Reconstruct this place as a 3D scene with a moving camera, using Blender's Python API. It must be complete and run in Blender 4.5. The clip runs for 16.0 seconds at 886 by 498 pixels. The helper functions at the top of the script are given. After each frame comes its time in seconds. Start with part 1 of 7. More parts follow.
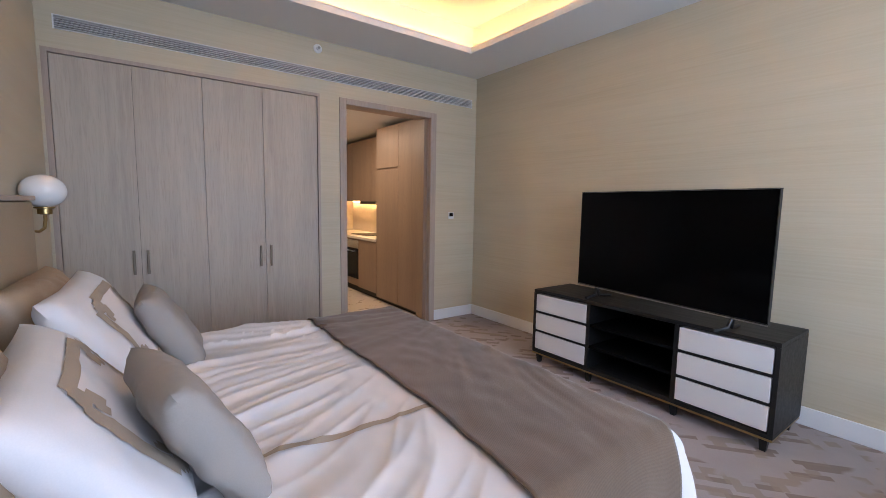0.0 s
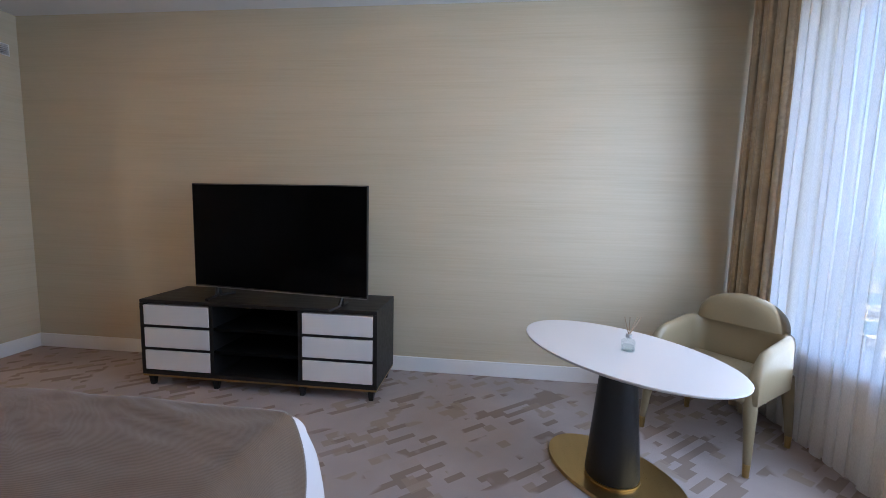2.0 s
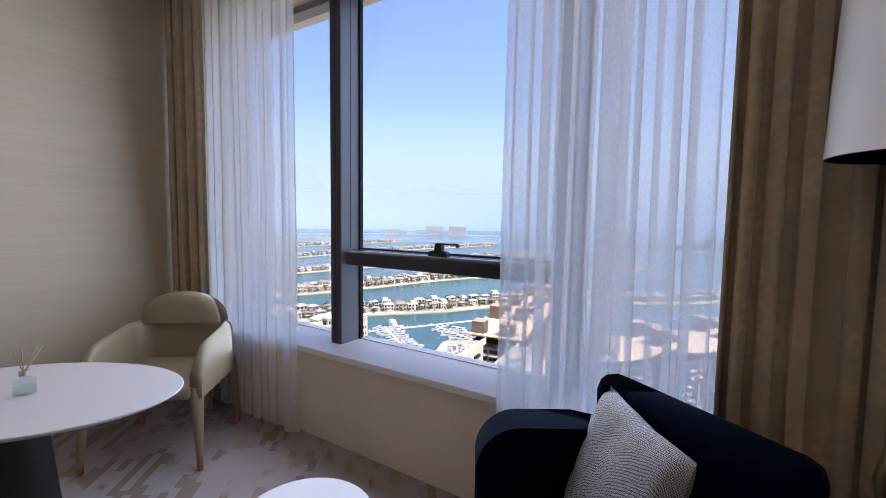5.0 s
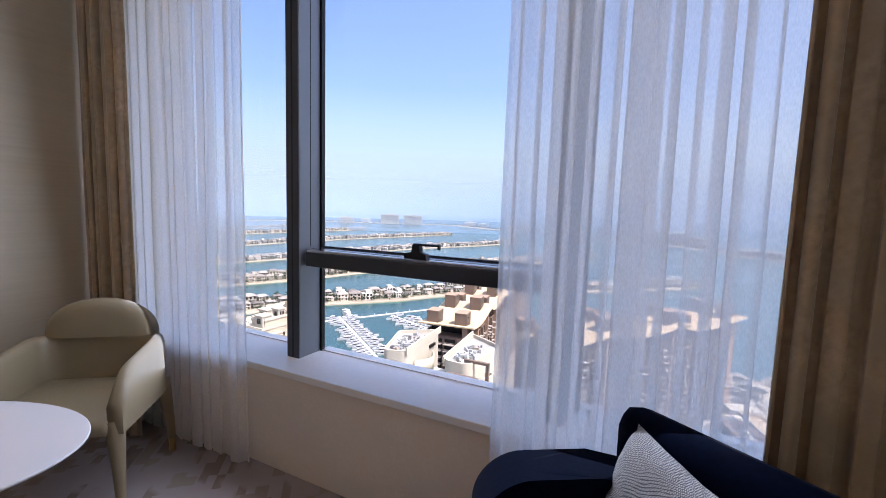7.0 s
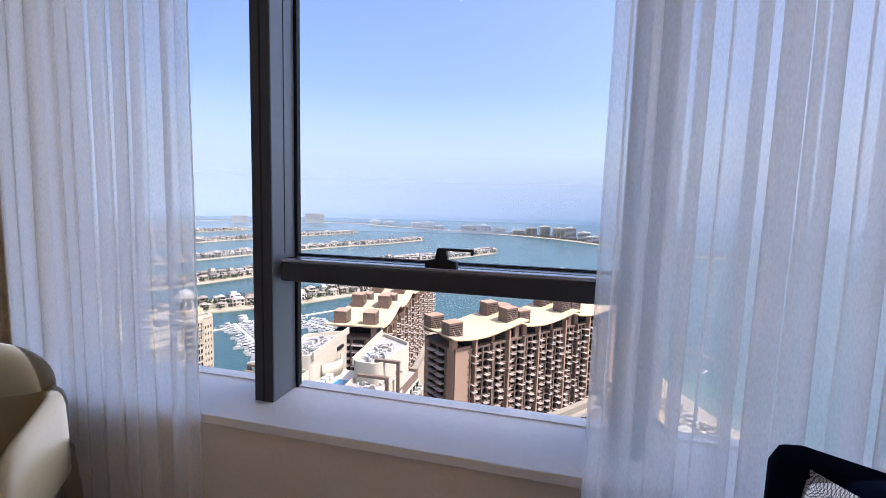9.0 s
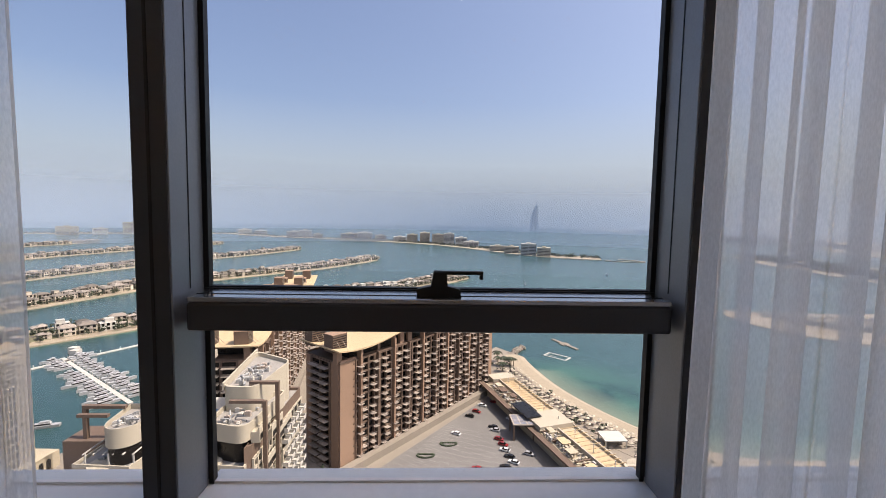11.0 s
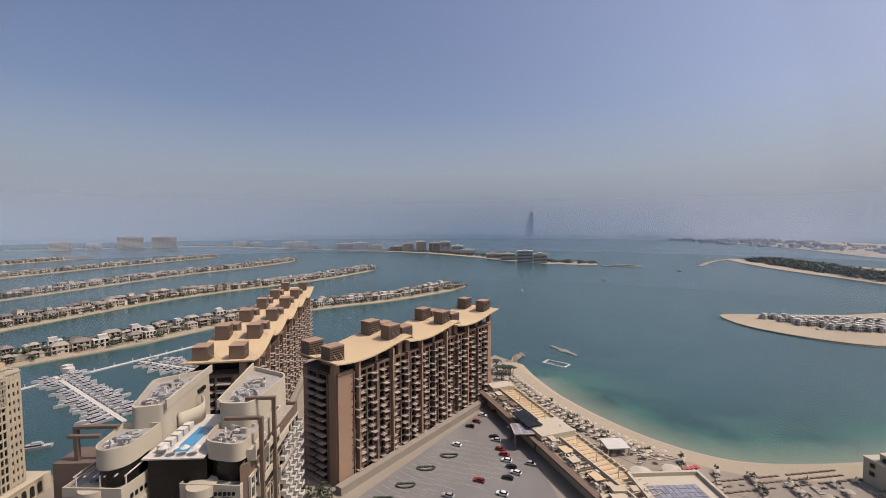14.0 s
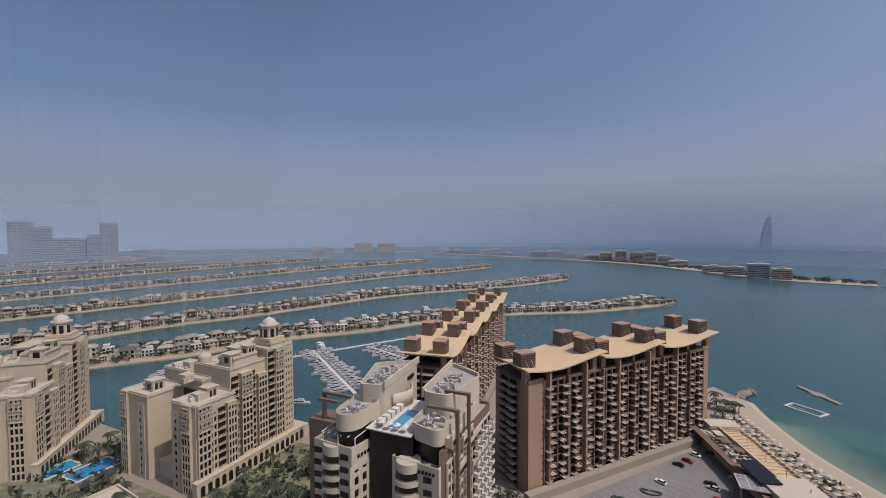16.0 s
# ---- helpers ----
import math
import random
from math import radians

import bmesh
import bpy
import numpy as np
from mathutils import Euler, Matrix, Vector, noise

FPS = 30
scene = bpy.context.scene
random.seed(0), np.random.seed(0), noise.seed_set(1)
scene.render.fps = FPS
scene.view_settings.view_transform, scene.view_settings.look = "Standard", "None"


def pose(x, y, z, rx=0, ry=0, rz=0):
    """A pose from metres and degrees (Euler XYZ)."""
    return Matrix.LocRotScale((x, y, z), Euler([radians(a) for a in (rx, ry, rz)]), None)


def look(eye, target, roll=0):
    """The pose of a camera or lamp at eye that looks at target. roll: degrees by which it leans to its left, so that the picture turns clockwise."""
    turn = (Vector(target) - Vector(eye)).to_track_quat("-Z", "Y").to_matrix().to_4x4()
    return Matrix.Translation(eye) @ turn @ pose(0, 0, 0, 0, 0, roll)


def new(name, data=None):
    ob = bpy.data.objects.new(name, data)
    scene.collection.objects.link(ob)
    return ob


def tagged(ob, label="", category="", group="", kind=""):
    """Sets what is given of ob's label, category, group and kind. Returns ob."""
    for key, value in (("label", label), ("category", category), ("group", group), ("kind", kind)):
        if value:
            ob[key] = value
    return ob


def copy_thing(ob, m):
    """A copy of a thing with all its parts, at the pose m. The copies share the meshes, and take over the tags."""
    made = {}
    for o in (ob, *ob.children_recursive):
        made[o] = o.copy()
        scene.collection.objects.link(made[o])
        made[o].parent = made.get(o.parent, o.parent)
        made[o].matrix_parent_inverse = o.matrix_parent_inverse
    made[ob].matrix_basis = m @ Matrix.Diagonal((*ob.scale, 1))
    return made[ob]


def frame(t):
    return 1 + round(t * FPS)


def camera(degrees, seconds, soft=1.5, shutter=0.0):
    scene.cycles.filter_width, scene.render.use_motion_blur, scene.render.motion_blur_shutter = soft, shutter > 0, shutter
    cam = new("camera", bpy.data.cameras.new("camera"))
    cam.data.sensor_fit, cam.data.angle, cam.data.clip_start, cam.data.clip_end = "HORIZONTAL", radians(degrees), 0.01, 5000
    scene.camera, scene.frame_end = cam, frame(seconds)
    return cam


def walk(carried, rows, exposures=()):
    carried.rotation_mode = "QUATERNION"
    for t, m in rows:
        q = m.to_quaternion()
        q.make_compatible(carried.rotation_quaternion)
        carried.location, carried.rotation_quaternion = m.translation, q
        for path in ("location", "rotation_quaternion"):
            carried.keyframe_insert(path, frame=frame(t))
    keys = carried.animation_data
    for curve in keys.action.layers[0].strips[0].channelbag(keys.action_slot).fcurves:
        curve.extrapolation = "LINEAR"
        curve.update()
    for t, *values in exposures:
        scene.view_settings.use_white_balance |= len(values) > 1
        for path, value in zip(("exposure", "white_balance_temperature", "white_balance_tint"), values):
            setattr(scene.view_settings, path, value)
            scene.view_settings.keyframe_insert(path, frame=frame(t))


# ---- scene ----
import collections

cam = camera(92.7, 16.0, soft=0.7)
PATH = [
    (0.0, pose(1.461, 1.824, 1.415, 84.03, -0.97, -36.11)),
    (0.5, pose(1.490, 1.850, 1.432, 83.93, -0.98, -48.10)),
    (1.0, pose(1.514, 1.856, 1.444, 83.63, -0.97, -59.00)),
    (1.5, pose(1.536, 1.839, 1.448, 83.49, -0.78, -71.24)),
    (2.0, pose(1.548, 1.787, 1.436, 83.81, -1.36, -83.46)),
    (2.5, pose(1.589, 1.710, 1.426, 83.82, -1.34, -94.95)),
    (3.0, pose(1.601, 1.663, 1.427, 84.03, -1.42, -106.59)),
    (3.5, pose(1.616, 1.633, 1.420, 84.44, -1.26, -117.40)),
    (4.0, pose(1.613, 1.607, 1.413, 84.86, -1.47, -128.56)),
    (4.5, pose(1.587, 1.575, 1.404, 85.44, -1.45, -139.67)),
    (5.0, pose(1.563, 1.532, 1.400, 85.70, -0.79, -147.34)),
    (7.5, pose(1.969, 1.287, 1.437, 84.28, -1.72, -153.56)),
    (8.0, pose(2.128, 1.259, 1.426, 84.17, -1.61, -154.59)),
    (8.5, pose(2.315, 1.185, 1.406, 84.20, -1.18, -158.99)),
    (9.0, pose(2.465, 1.126, 1.411, 84.38, -1.57, -166.10)),
    (11.5, pose(2.920, 0.571, 1.406, 85.78, -0.81, -183.39)),
    (12.0, pose(2.923, 0.369, 1.422, 85.87, -0.81, -184.13)),
    (12.5, pose(2.919, 0.175, 1.469, 85.94, -0.82, -184.91)),
    (13.0, pose(2.901, 0.043, 1.509, 86.00, -0.18, -185.13)),
    (13.5, pose(2.889, -0.140, 1.513, 86.34, 0.23, -184.65)),
    (14.0, pose(2.882, -0.280, 1.501, 86.83, 0.09, -182.72)),
    (14.5, pose(2.879, -0.340, 1.484, 87.15, -0.24, -180.58)),
    (15.0, pose(2.877, -0.370, 1.468, 87.39, 0.00, -172.87)),
    (15.5, pose(2.876, -0.376, 1.454, 87.56, 0.24, -163.69)),
    (16.0, pose(2.875, -0.376, 1.442, 87.97, 0.16, -156.93)),
]
EXPOSURES = [(0.0, 2.72, 5700, 18), (1.0, 2.38, 5600, 18), (1.5, 2.30, 5600, 17), (2.0, 2.16, 5550, 16), (2.5, 1.96, 5500, 16), (3.0, 1.68, 5400, 24), (3.5, 1.50, 5700, 24), (4.5, 1.40, 6050, 25), (5.0, 1.47, 6050, 25), (8.0, 1.45, 6100, 26), (9.0, 1.35, 6150, 26), (11.5, 0.72, 7300, 23), (13.0, 0.8, 7400, 24), (13.5, 0.55, 7300, 24), (14.0, 0.15, 7050, 26), (14.5, -0.05, 6850, 26), (16.0, -0.1, 6500, 26)]
walk(cam, PATH, exposures=EXPOSURES)

# ---- world, sun and large lights ----
SUN_ELEVATION, SUN_AZIMUTH = radians(58), math.atan2(-0.985, 0.14)
world = bpy.data.worlds.new("world")
scene.world = world
world.use_nodes = True
wn = world.node_tree.nodes
sky = wn.new("ShaderNodeTexSky")
sky.sky_type, sky.sun_disc = "NISHITA", False
sky.sun_elevation, sky.sun_rotation = SUN_ELEVATION, SUN_AZIMUTH
sky.air_density, sky.dust_density, sky.ozone_density = 1.0, 4.4, 3.2
wn["Background"].inputs["Strength"].default_value = 0.122
world.node_tree.links.new(sky.outputs[0], wn["Background"].inputs[0])
sun = new("sun", bpy.data.lights.new("sun", "SUN"))
sun.data.energy, sun.data.angle, sun.data.color = 3.65, radians(0.6), (1.0, 0.92, 0.79)
sun_from = Vector((math.sin(SUN_AZIMUTH) * math.cos(SUN_ELEVATION), math.cos(SUN_AZIMUTH) * math.cos(SUN_ELEVATION), math.sin(SUN_ELEVATION)))
sun.matrix_world = look(sun_from * 50, (0, 0, 0))


def area_lamp(name, eye, target, w, h, watts, colour):
    lamp = new(name, bpy.data.lights.new(name, "AREA"))
    lamp.data.shape, lamp.data.size, lamp.data.size_y = "RECTANGLE", w, h
    lamp.data.energy, lamp.data.color = watts, colour
    lamp.matrix_world = look(eye, target)
    return lamp


# added area lamp before the curtains, standing in for sky light through the window
area_lamp("window_light", (2.98, 0.13, 1.62), (2.98, 3.0, 1.3), 2.8, 2.2, 16.5, (0.74, 0.87, 1.0))


# ---- materials ----
def nodes_of(name):
    m = bpy.data.materials.new(name)
    m.use_nodes = True
    t = m.node_tree
    return m, t, t.nodes["Principled BSDF"]


def mapped(t, scale, rot=(0, 0, 0)):
    geo, mp = t.nodes.new("ShaderNodeNewGeometry"), t.nodes.new("ShaderNodeMapping")
    mp.inputs["Scale"].default_value = scale
    mp.inputs["Rotation"].default_value = rot
    t.links.new(geo.outputs["Position"], mp.inputs["Vector"])
    return mp.outputs[0]


def noise_of(t, scale, detail=4, stretch=(1, 1, 1), rough=0.55, rot=(0, 0, 0)):
    n = t.nodes.new("ShaderNodeTexNoise")
    n.inputs["Scale"].default_value, n.inputs["Detail"].default_value, n.inputs["Roughness"].default_value = scale, detail, rough
    t.links.new(mapped(t, stretch, rot), n.inputs["Vector"])
    return n.outputs["Fac"]


def remap(t, fac, lo, hi, a=0.0, b=1.0):
    n = t.nodes.new("ShaderNodeMapRange")
    for k, v in zip(("From Min", "From Max", "To Min", "To Max"), (lo, hi, a, b)):
        n.inputs[k].default_value = v
    t.links.new(fac, n.inputs["Value"])
    return n.outputs[0]


def blend(t, fac, a, b, mode="MIX"):
    n = t.nodes.new("ShaderNodeMix")
    n.data_type, n.blend_type = "RGBA", mode
    for sock, v in ((n.inputs["Factor"], fac), (n.inputs["A"], a), (n.inputs["B"], b)):
        if isinstance(v, (int, float)):
            sock.default_value = v
        elif isinstance(v, tuple):
            sock.default_value = (*v[:3], 1)
        else:
            t.links.new(v, sock)
    return n.outputs["Result"]


def tone(c, k):
    return tuple(min(1, max(0, v * k)) for v in c)


def surface(name, colour, rough=0.6, metal=0.0, fine=60, coarse=2.0, vary=0.12, bump=0.1, stretch=(1, 1, 1), bump_size=0.002, random_by="", spread=0.15, other=None, sheen=0.0, spec=0.5):
    """A surface with grain and broad variation, in metres."""
    m, t, p = nodes_of(name)
    big, small = noise_of(t, coarse, 3, stretch), noise_of(t, fine, 5, stretch)
    c = blend(t, remap(t, big, 0.3, 0.7), tone(colour, 1 - vary), tone(colour, 1 + vary))
    c = blend(t, remap(t, small, 0.3, 0.7), c, other or tone(colour, 1 - vary * 0.8)) if other is None else blend(t, remap(t, small, 0.45, 0.75), c, other)
    if random_by:
        src = t.nodes.new("ShaderNodeObjectInfo" if random_by == "object" else "ShaderNodeNewGeometry").outputs["Random" if random_by == "object" else "Random Per Island"]
        hsv = t.nodes.new("ShaderNodeHueSaturation")
        t.links.new(remap(t, src, 0, 1, 1 - spread, 1 + spread), hsv.inputs["Value"])
        t.links.new(c, hsv.inputs["Color"])
        c = hsv.outputs[0]
    t.links.new(c, p.inputs["Base Color"])
    t.links.new(remap(t, small, 0.2, 0.8, max(0.02, rough - 0.08), min(1, rough + 0.08)), p.inputs["Roughness"])
    p.inputs["Metallic"].default_value = metal
    p.inputs["Specular IOR Level"].default_value = spec
    if sheen:
        p.inputs["Sheen Weight"].default_value = sheen
        p.inputs["Sheen Roughness"].default_value = 0.4
    if bump:
        b = t.nodes.new("ShaderNodeBump")
        b.inputs["Strength"].default_value, b.inputs["Distance"].default_value = bump, bump_size
        t.links.new(small, b.inputs["Height"])
        t.links.new(b.outputs[0], p.inputs["Normal"])
    return m


def wallpaper():
    m, t, p = nodes_of("silk_wallpaper")
    streak = noise_of(t, 1.0, 6, (1.2, 1.2, 75), 0.6)
    broad = noise_of(t, 1.0, 4, (0.7, 0.7, 9), 0.6)
    fine = noise_of(t, 1.0, 3, (25, 25, 420), 0.6)
    c = blend(t, remap(t, streak, 0.35, 0.68), (0.49, 0.42, 0.295), (0.545, 0.475, 0.34))
    c = blend(t, remap(t, broad, 0.35, 0.7, 0, 0.55), c, (0.60, 0.52, 0.385))
    c = blend(t, remap(t, fine, 0.3, 0.7, 0, 0.22), c, (0.44, 0.375, 0.265))
    t.links.new(c, p.inputs["Base Color"])
    t.links.new(remap(t, streak, 0.3, 0.7, 0.42, 0.58), p.inputs["Roughness"])
    b = t.nodes.new("ShaderNodeBump")
    b.inputs["Strength"].default_value, b.inputs["Distance"].default_value = 0.25, 0.001
    t.links.new(fine, b.inputs["Height"])
    t.links.new(b.outputs[0], p.inputs["Normal"])
    return m


def carpet():
    m, t, p = nodes_of("patterned_carpet")

    def bars(w, h, off, keep):
        br = t.nodes.new("ShaderNodeTexBrick")
        br.offset, br.offset_frequency, br.squash, br.squash_frequency = off, 2, 0.6, 3
        br.inputs["Color1"].default_value, br.inputs["Color2"].default_value = (0, 0, 0, 1), (1, 1, 1, 1)
        br.inputs["Mortar"].default_value = (0, 0, 0, 1)
        br.inputs["Mortar Size"].default_value, br.inputs["Mortar Smooth"].default_value = 0.0, 0.0
        br.inputs["Scale"].default_value = 1.0
        br.inputs["Brick Width"].default_value, br.inputs["Row Height"].default_value = w, h
        t.links.new(mapped(t, (1, 1, 0), (0, 0, radians(50))), br.inputs["Vector"])
        return remap(t, br.outputs["Color"], keep, keep + 0.02)

    patch = remap(t, noise_of(t, 2.6, 2), 0.46, 0.50)
    patch2 = remap(t, noise_of(t, 3.4, 2, (1, 1, 1), 0.5, (0, 0, 1.0)), 0.45, 0.49)
    a, b2 = bars(0.19, 0.043, 0.37, 0.74), bars(0.12, 0.062, 0.61, 0.80)
    pile = noise_of(t, 420, 3)
    ground = blend(t, remap(t, noise_of(t, 1.6, 4), 0.35, 0.65), (0.345, 0.295, 0.28), (0.42, 0.365, 0.35))
    mul = t.nodes.new("ShaderNodeMath")
    mul.operation = "MULTIPLY"
    t.links.new(a, mul.inputs[0]), t.links.new(patch, mul.inputs[1])
    mul2 = t.nodes.new("ShaderNodeMath")
    mul2.operation = "MULTIPLY"
    t.links.new(b2, mul2.inputs[0]), t.links.new(patch2, mul2.inputs[1])
    c = blend(t, remap(t, mul.outputs[0], 0, 1, 0, 0.75), ground, (0.20, 0.145, 0.11))
    c = blend(t, remap(t, mul2.outputs[0], 0, 1, 0, 0.75), c, (0.30, 0.24, 0.185))
    c = blend(t, remap(t, pile, 0.3, 0.7, 0, 0.35), c, (0.20, 0.165, 0.15))
    t.links.new(c, p.inputs["Base Color"])
    p.inputs["Roughness"].default_value = 0.95
    p.inputs["Specular IOR Level"].default_value = 0.1
    bp = t.nodes.new("ShaderNodeBump")
    bp.inputs["Strength"].default_value, bp.inputs["Distance"].default_value = 0.6, 0.004
    t.links.new(pile, bp.inputs["Height"])
    t.links.new(bp.outputs[0], p.inputs["Normal"])
    return m


def wood(name, light, dark, axis, rough=0.5, grain=28):
    stretch = [grain, grain, grain]
    stretch["xyz".index(axis)] = grain / 16
    m, t, p = nodes_of(name)
    g1, g2, g3 = noise_of(t, 1.0, 6, stretch, 0.65), noise_of(t, 1.0, 3, [s / 6 for s in stretch]), noise_of(t, 1.0, 3, [s * 6 for s in stretch])
    c = blend(t, remap(t, g1, 0.3, 0.7), dark, light)
    c = blend(t, remap(t, g2, 0.35, 0.7, 0, 0.6), c, tone(light, 1.12))
    c = blend(t, remap(t, g3, 0.5, 0.8, 0, 0.5), c, tone(dark, 0.8))
    t.links.new(c, p.inputs["Base Color"])
    t.links.new(remap(t, g1, 0.3, 0.7, rough - 0.07, rough + 0.07), p.inputs["Roughness"])
    b = t.nodes.new("ShaderNodeBump")
    b.inputs["Strength"].default_value, b.inputs["Distance"].default_value = 0.15, 0.001
    t.links.new(g3, b.inputs["Height"])
    t.links.new(b.outputs[0], p.inputs["Normal"])
    return m


def sheer_cloth():
    m, t, p = nodes_of("sheer_voile")
    out = t.nodes["Material Output"]
    clear, cloth, thin, mix1, mix2 = (t.nodes.new("ShaderNode" + k) for k in ("BsdfTransparent", "BsdfDiffuse", "BsdfTranslucent", "MixShader", "MixShader"))
    cloth.inputs[0].default_value, thin.inputs[0].default_value = (0.93, 0.93, 0.94, 1), (1.0, 1.0, 1.0, 1)
    mix1.inputs[0].default_value = 0.84
    t.links.new(cloth.outputs[0], mix1.inputs[1]), t.links.new(thin.outputs[0], mix1.inputs[2])
    t.links.new(remap(t, noise_of(t, 260, 2, (1, 1, 0.3)), 0.3, 0.7, 0.58, 0.68), mix2.inputs[0])
    t.links.new(clear.outputs[0], mix2.inputs[1]), t.links.new(mix1.outputs[0], mix2.inputs[2])
    t.links.new(mix2.outputs[0], out.inputs["Surface"])
    return m


def pane_glass(name, tint=(0.93, 0.97, 0.98), ior=1.4):
    m, t, p = nodes_of(name)
    out = t.nodes["Material Output"]
    clear, shine, mix, fr = (t.nodes.new("ShaderNode" + k) for k in ("BsdfTransparent", "BsdfGlossy", "MixShader", "Fresnel"))
    clear.inputs[0].default_value = (*tint, 1)
    shine.inputs["Roughness"].default_value = 0.01
    fr.inputs[0].default_value = ior
    t.links.new(remap(t, fr.outputs[0], 0, 1, 0, 0.07), mix.inputs[0])
    t.links.new(clear.outputs[0], mix.inputs[1]), t.links.new(shine.outputs[0], mix.inputs[2])
    t.links.new(mix.outputs[0], out.inputs["Surface"])
    return m


def glow(name, colour, strength):
    m, t, p = nodes_of(name)
    p.inputs["Base Color"].default_value = (*colour, 1)
    p.inputs["Emission Color"].default_value = (*colour, 1)
    p.inputs["Emission Strength"].default_value = strength
    return m


def ribbed(name, colour, axis, pitch, rough=0.9):
    m, t, p = nodes_of(name)
    w = t.nodes.new("ShaderNodeTexWave")
    w.bands_direction = axis
    w.inputs["Scale"].default_value, w.inputs["Distortion"].default_value, w.inputs["Detail"].default_value = 0.314 / pitch, 0.2, 2
    t.links.new(mapped(t, (1, 1, 1)), w.inputs["Vector"])
    c = blend(t, w.outputs["Fac"], tone(colour, 0.95), tone(colour, 1.03))
    c = blend(t, remap(t, noise_of(t, 5, 5), 0.35, 0.7, 0, 0.5), c, tone(colour, 0.8))
    c = blend(t, remap(t, noise_of(t, 160, 3), 0.4, 0.7, 0, 0.4), c, tone(colour, 1.3))
    t.links.new(c, p.inputs["Base Color"])
    p.inputs["Roughness"].default_value = rough
    p.inputs["Sheen Weight"].default_value = 0.25
    b = t.nodes.new("ShaderNodeBump")
    b.inputs["Strength"].default_value, b.inputs["Distance"].default_value = 0.15, 0.002
    t.links.new(w.outputs["Fac"], b.inputs["Height"])
    t.links.new(b.outputs[0], p.inputs["Normal"])
    return m


def woven_pattern():
    m, t, p = nodes_of("geometric_weave")
    v = t.nodes.new("ShaderNodeTexVoronoi")
    v.feature = "DISTANCE_TO_EDGE"
    v.inputs["Scale"].default_value, v.inputs["Randomness"].default_value = 230, 0.25
    t.links.new(mapped(t, (1, 1, 1), (0.5, 0.4, 0.7)), v.inputs["Vector"])
    c = blend(t, remap(t, v.outputs["Distance"], 0.10, 0.16), (0.03, 0.03, 0.035), (0.55, 0.54, 0.52))
    t.links.new(c, p.inputs["Base Color"])
    p.inputs["Roughness"].default_value = 0.85
    return m


def sea_water():
    m, t, p = nodes_of("sea_water")
    at = t.nodes.new("ShaderNodeAttribute")
    at.attribute_name = "shallow"
    deep = blend(t, remap(t, noise_of(t, 0.004, 5), 0.35, 0.65), (0.026, 0.066, 0.071), (0.034, 0.082, 0.085))
    reef = blend(t, remap(t, noise_of(t, 0.02, 5), 0.42, 0.6), (0.040, 0.108, 0.086), (0.018, 0.056, 0.054))
    f = at.outputs["Fac"]
    c = blend(t, remap(t, f, 0.0, 0.55), deep, reef)
    c = blend(t, remap(t, f, 0.55, 1.0), c, (0.19, 0.215, 0.15))
    t.links.new(c, p.inputs["Base Color"])
    p.inputs["Roughness"].default_value = 0.22
    p.inputs["IOR"].default_value = 1.33
    p.inputs["Specular IOR Level"].default_value = 0.4
    b = t.nodes.new("ShaderNodeBump")
    b.inputs["Strength"].default_value, b.inputs["Distance"].default_value = 0.35, 0.5
    t.links.new(noise_of(t, 0.5, 5), b.inputs["Height"])
    t.links.new(b.outputs[0], p.inputs["Normal"])
    return m


M_WALLPAPER, M_CARPET, M_SHEER = wallpaper(), carpet(), sheer_cloth()
M_CEILING = surface("white_ceiling_paint", (0.74, 0.73, 0.71), 0.85, fine=90, vary=0.02, bump=0.05)
M_WHITE_PAINT = surface("white_satin_paint", (0.78, 0.77, 0.76), 0.45, fine=70, vary=0.03, bump=0.04)
M_STONE_SILL = surface("pale_stone_sill", (0.84, 0.835, 0.82), 0.4, fine=35, coarse=4, vary=0.05, bump=0.05)
M_PLASTER = surface("beige_wall_plaster", (0.74, 0.665, 0.575), 0.8, fine=70, coarse=3, vary=0.06, bump=0.15)
M_OAK = wood("taupe_oak_veneer", (0.455, 0.39, 0.315), (0.35, 0.295, 0.238), "z", 0.48, 22)
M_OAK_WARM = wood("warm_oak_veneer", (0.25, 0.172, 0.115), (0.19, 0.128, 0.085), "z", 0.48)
M_OAK_FRAME = wood("taupe_oak_frame", (0.42, 0.335, 0.27), (0.33, 0.26, 0.21), "z", 0.5, 40)
M_DARK_WOOD = wood("black_stained_wood", (0.006, 0.0052, 0.005), (0.003, 0.0028, 0.0028), "y", 0.5, 40)
# Console inside coloured blacker than its wood, for the shade in there.
M_SHADOW_WOOD = surface("shaded_black_interior", (0.0012, 0.0012, 0.0012), 0.8, vary=0.1, spec=0.1)
M_DRAWER = surface("white_textured_leather", (0.70, 0.68, 0.67), 0.55, fine=220, vary=0.05, bump=0.4)
M_BRASS = surface("brushed_brass", (0.42, 0.29, 0.12), 0.32, 1.0, fine=120, vary=0.12, bump=0.05, stretch=(1, 8, 1))
M_BRONZE = surface("dark_bronze", (0.16, 0.125, 0.09), 0.38, 1.0, fine=100, vary=0.1)
M_SCREEN = surface("black_glass_screen", (0.0008, 0.0008, 0.001), 0.16, vary=0.0, bump=0.0, spec=0.12)
M_BLACK_PLASTIC = surface("black_plastic", (0.006, 0.006, 0.0065), 0.45, vary=0.1)
M_MARBLE = surface("white_marble_top", (0.56, 0.54, 0.53), 0.34, fine=240, coarse=2.5, vary=0.02, bump=0.0)
M_CREAM_LEATHER = surface("cream_leather", (0.25, 0.197, 0.115), 0.42, fine=130, coarse=4, vary=0.06, bump=0.2)
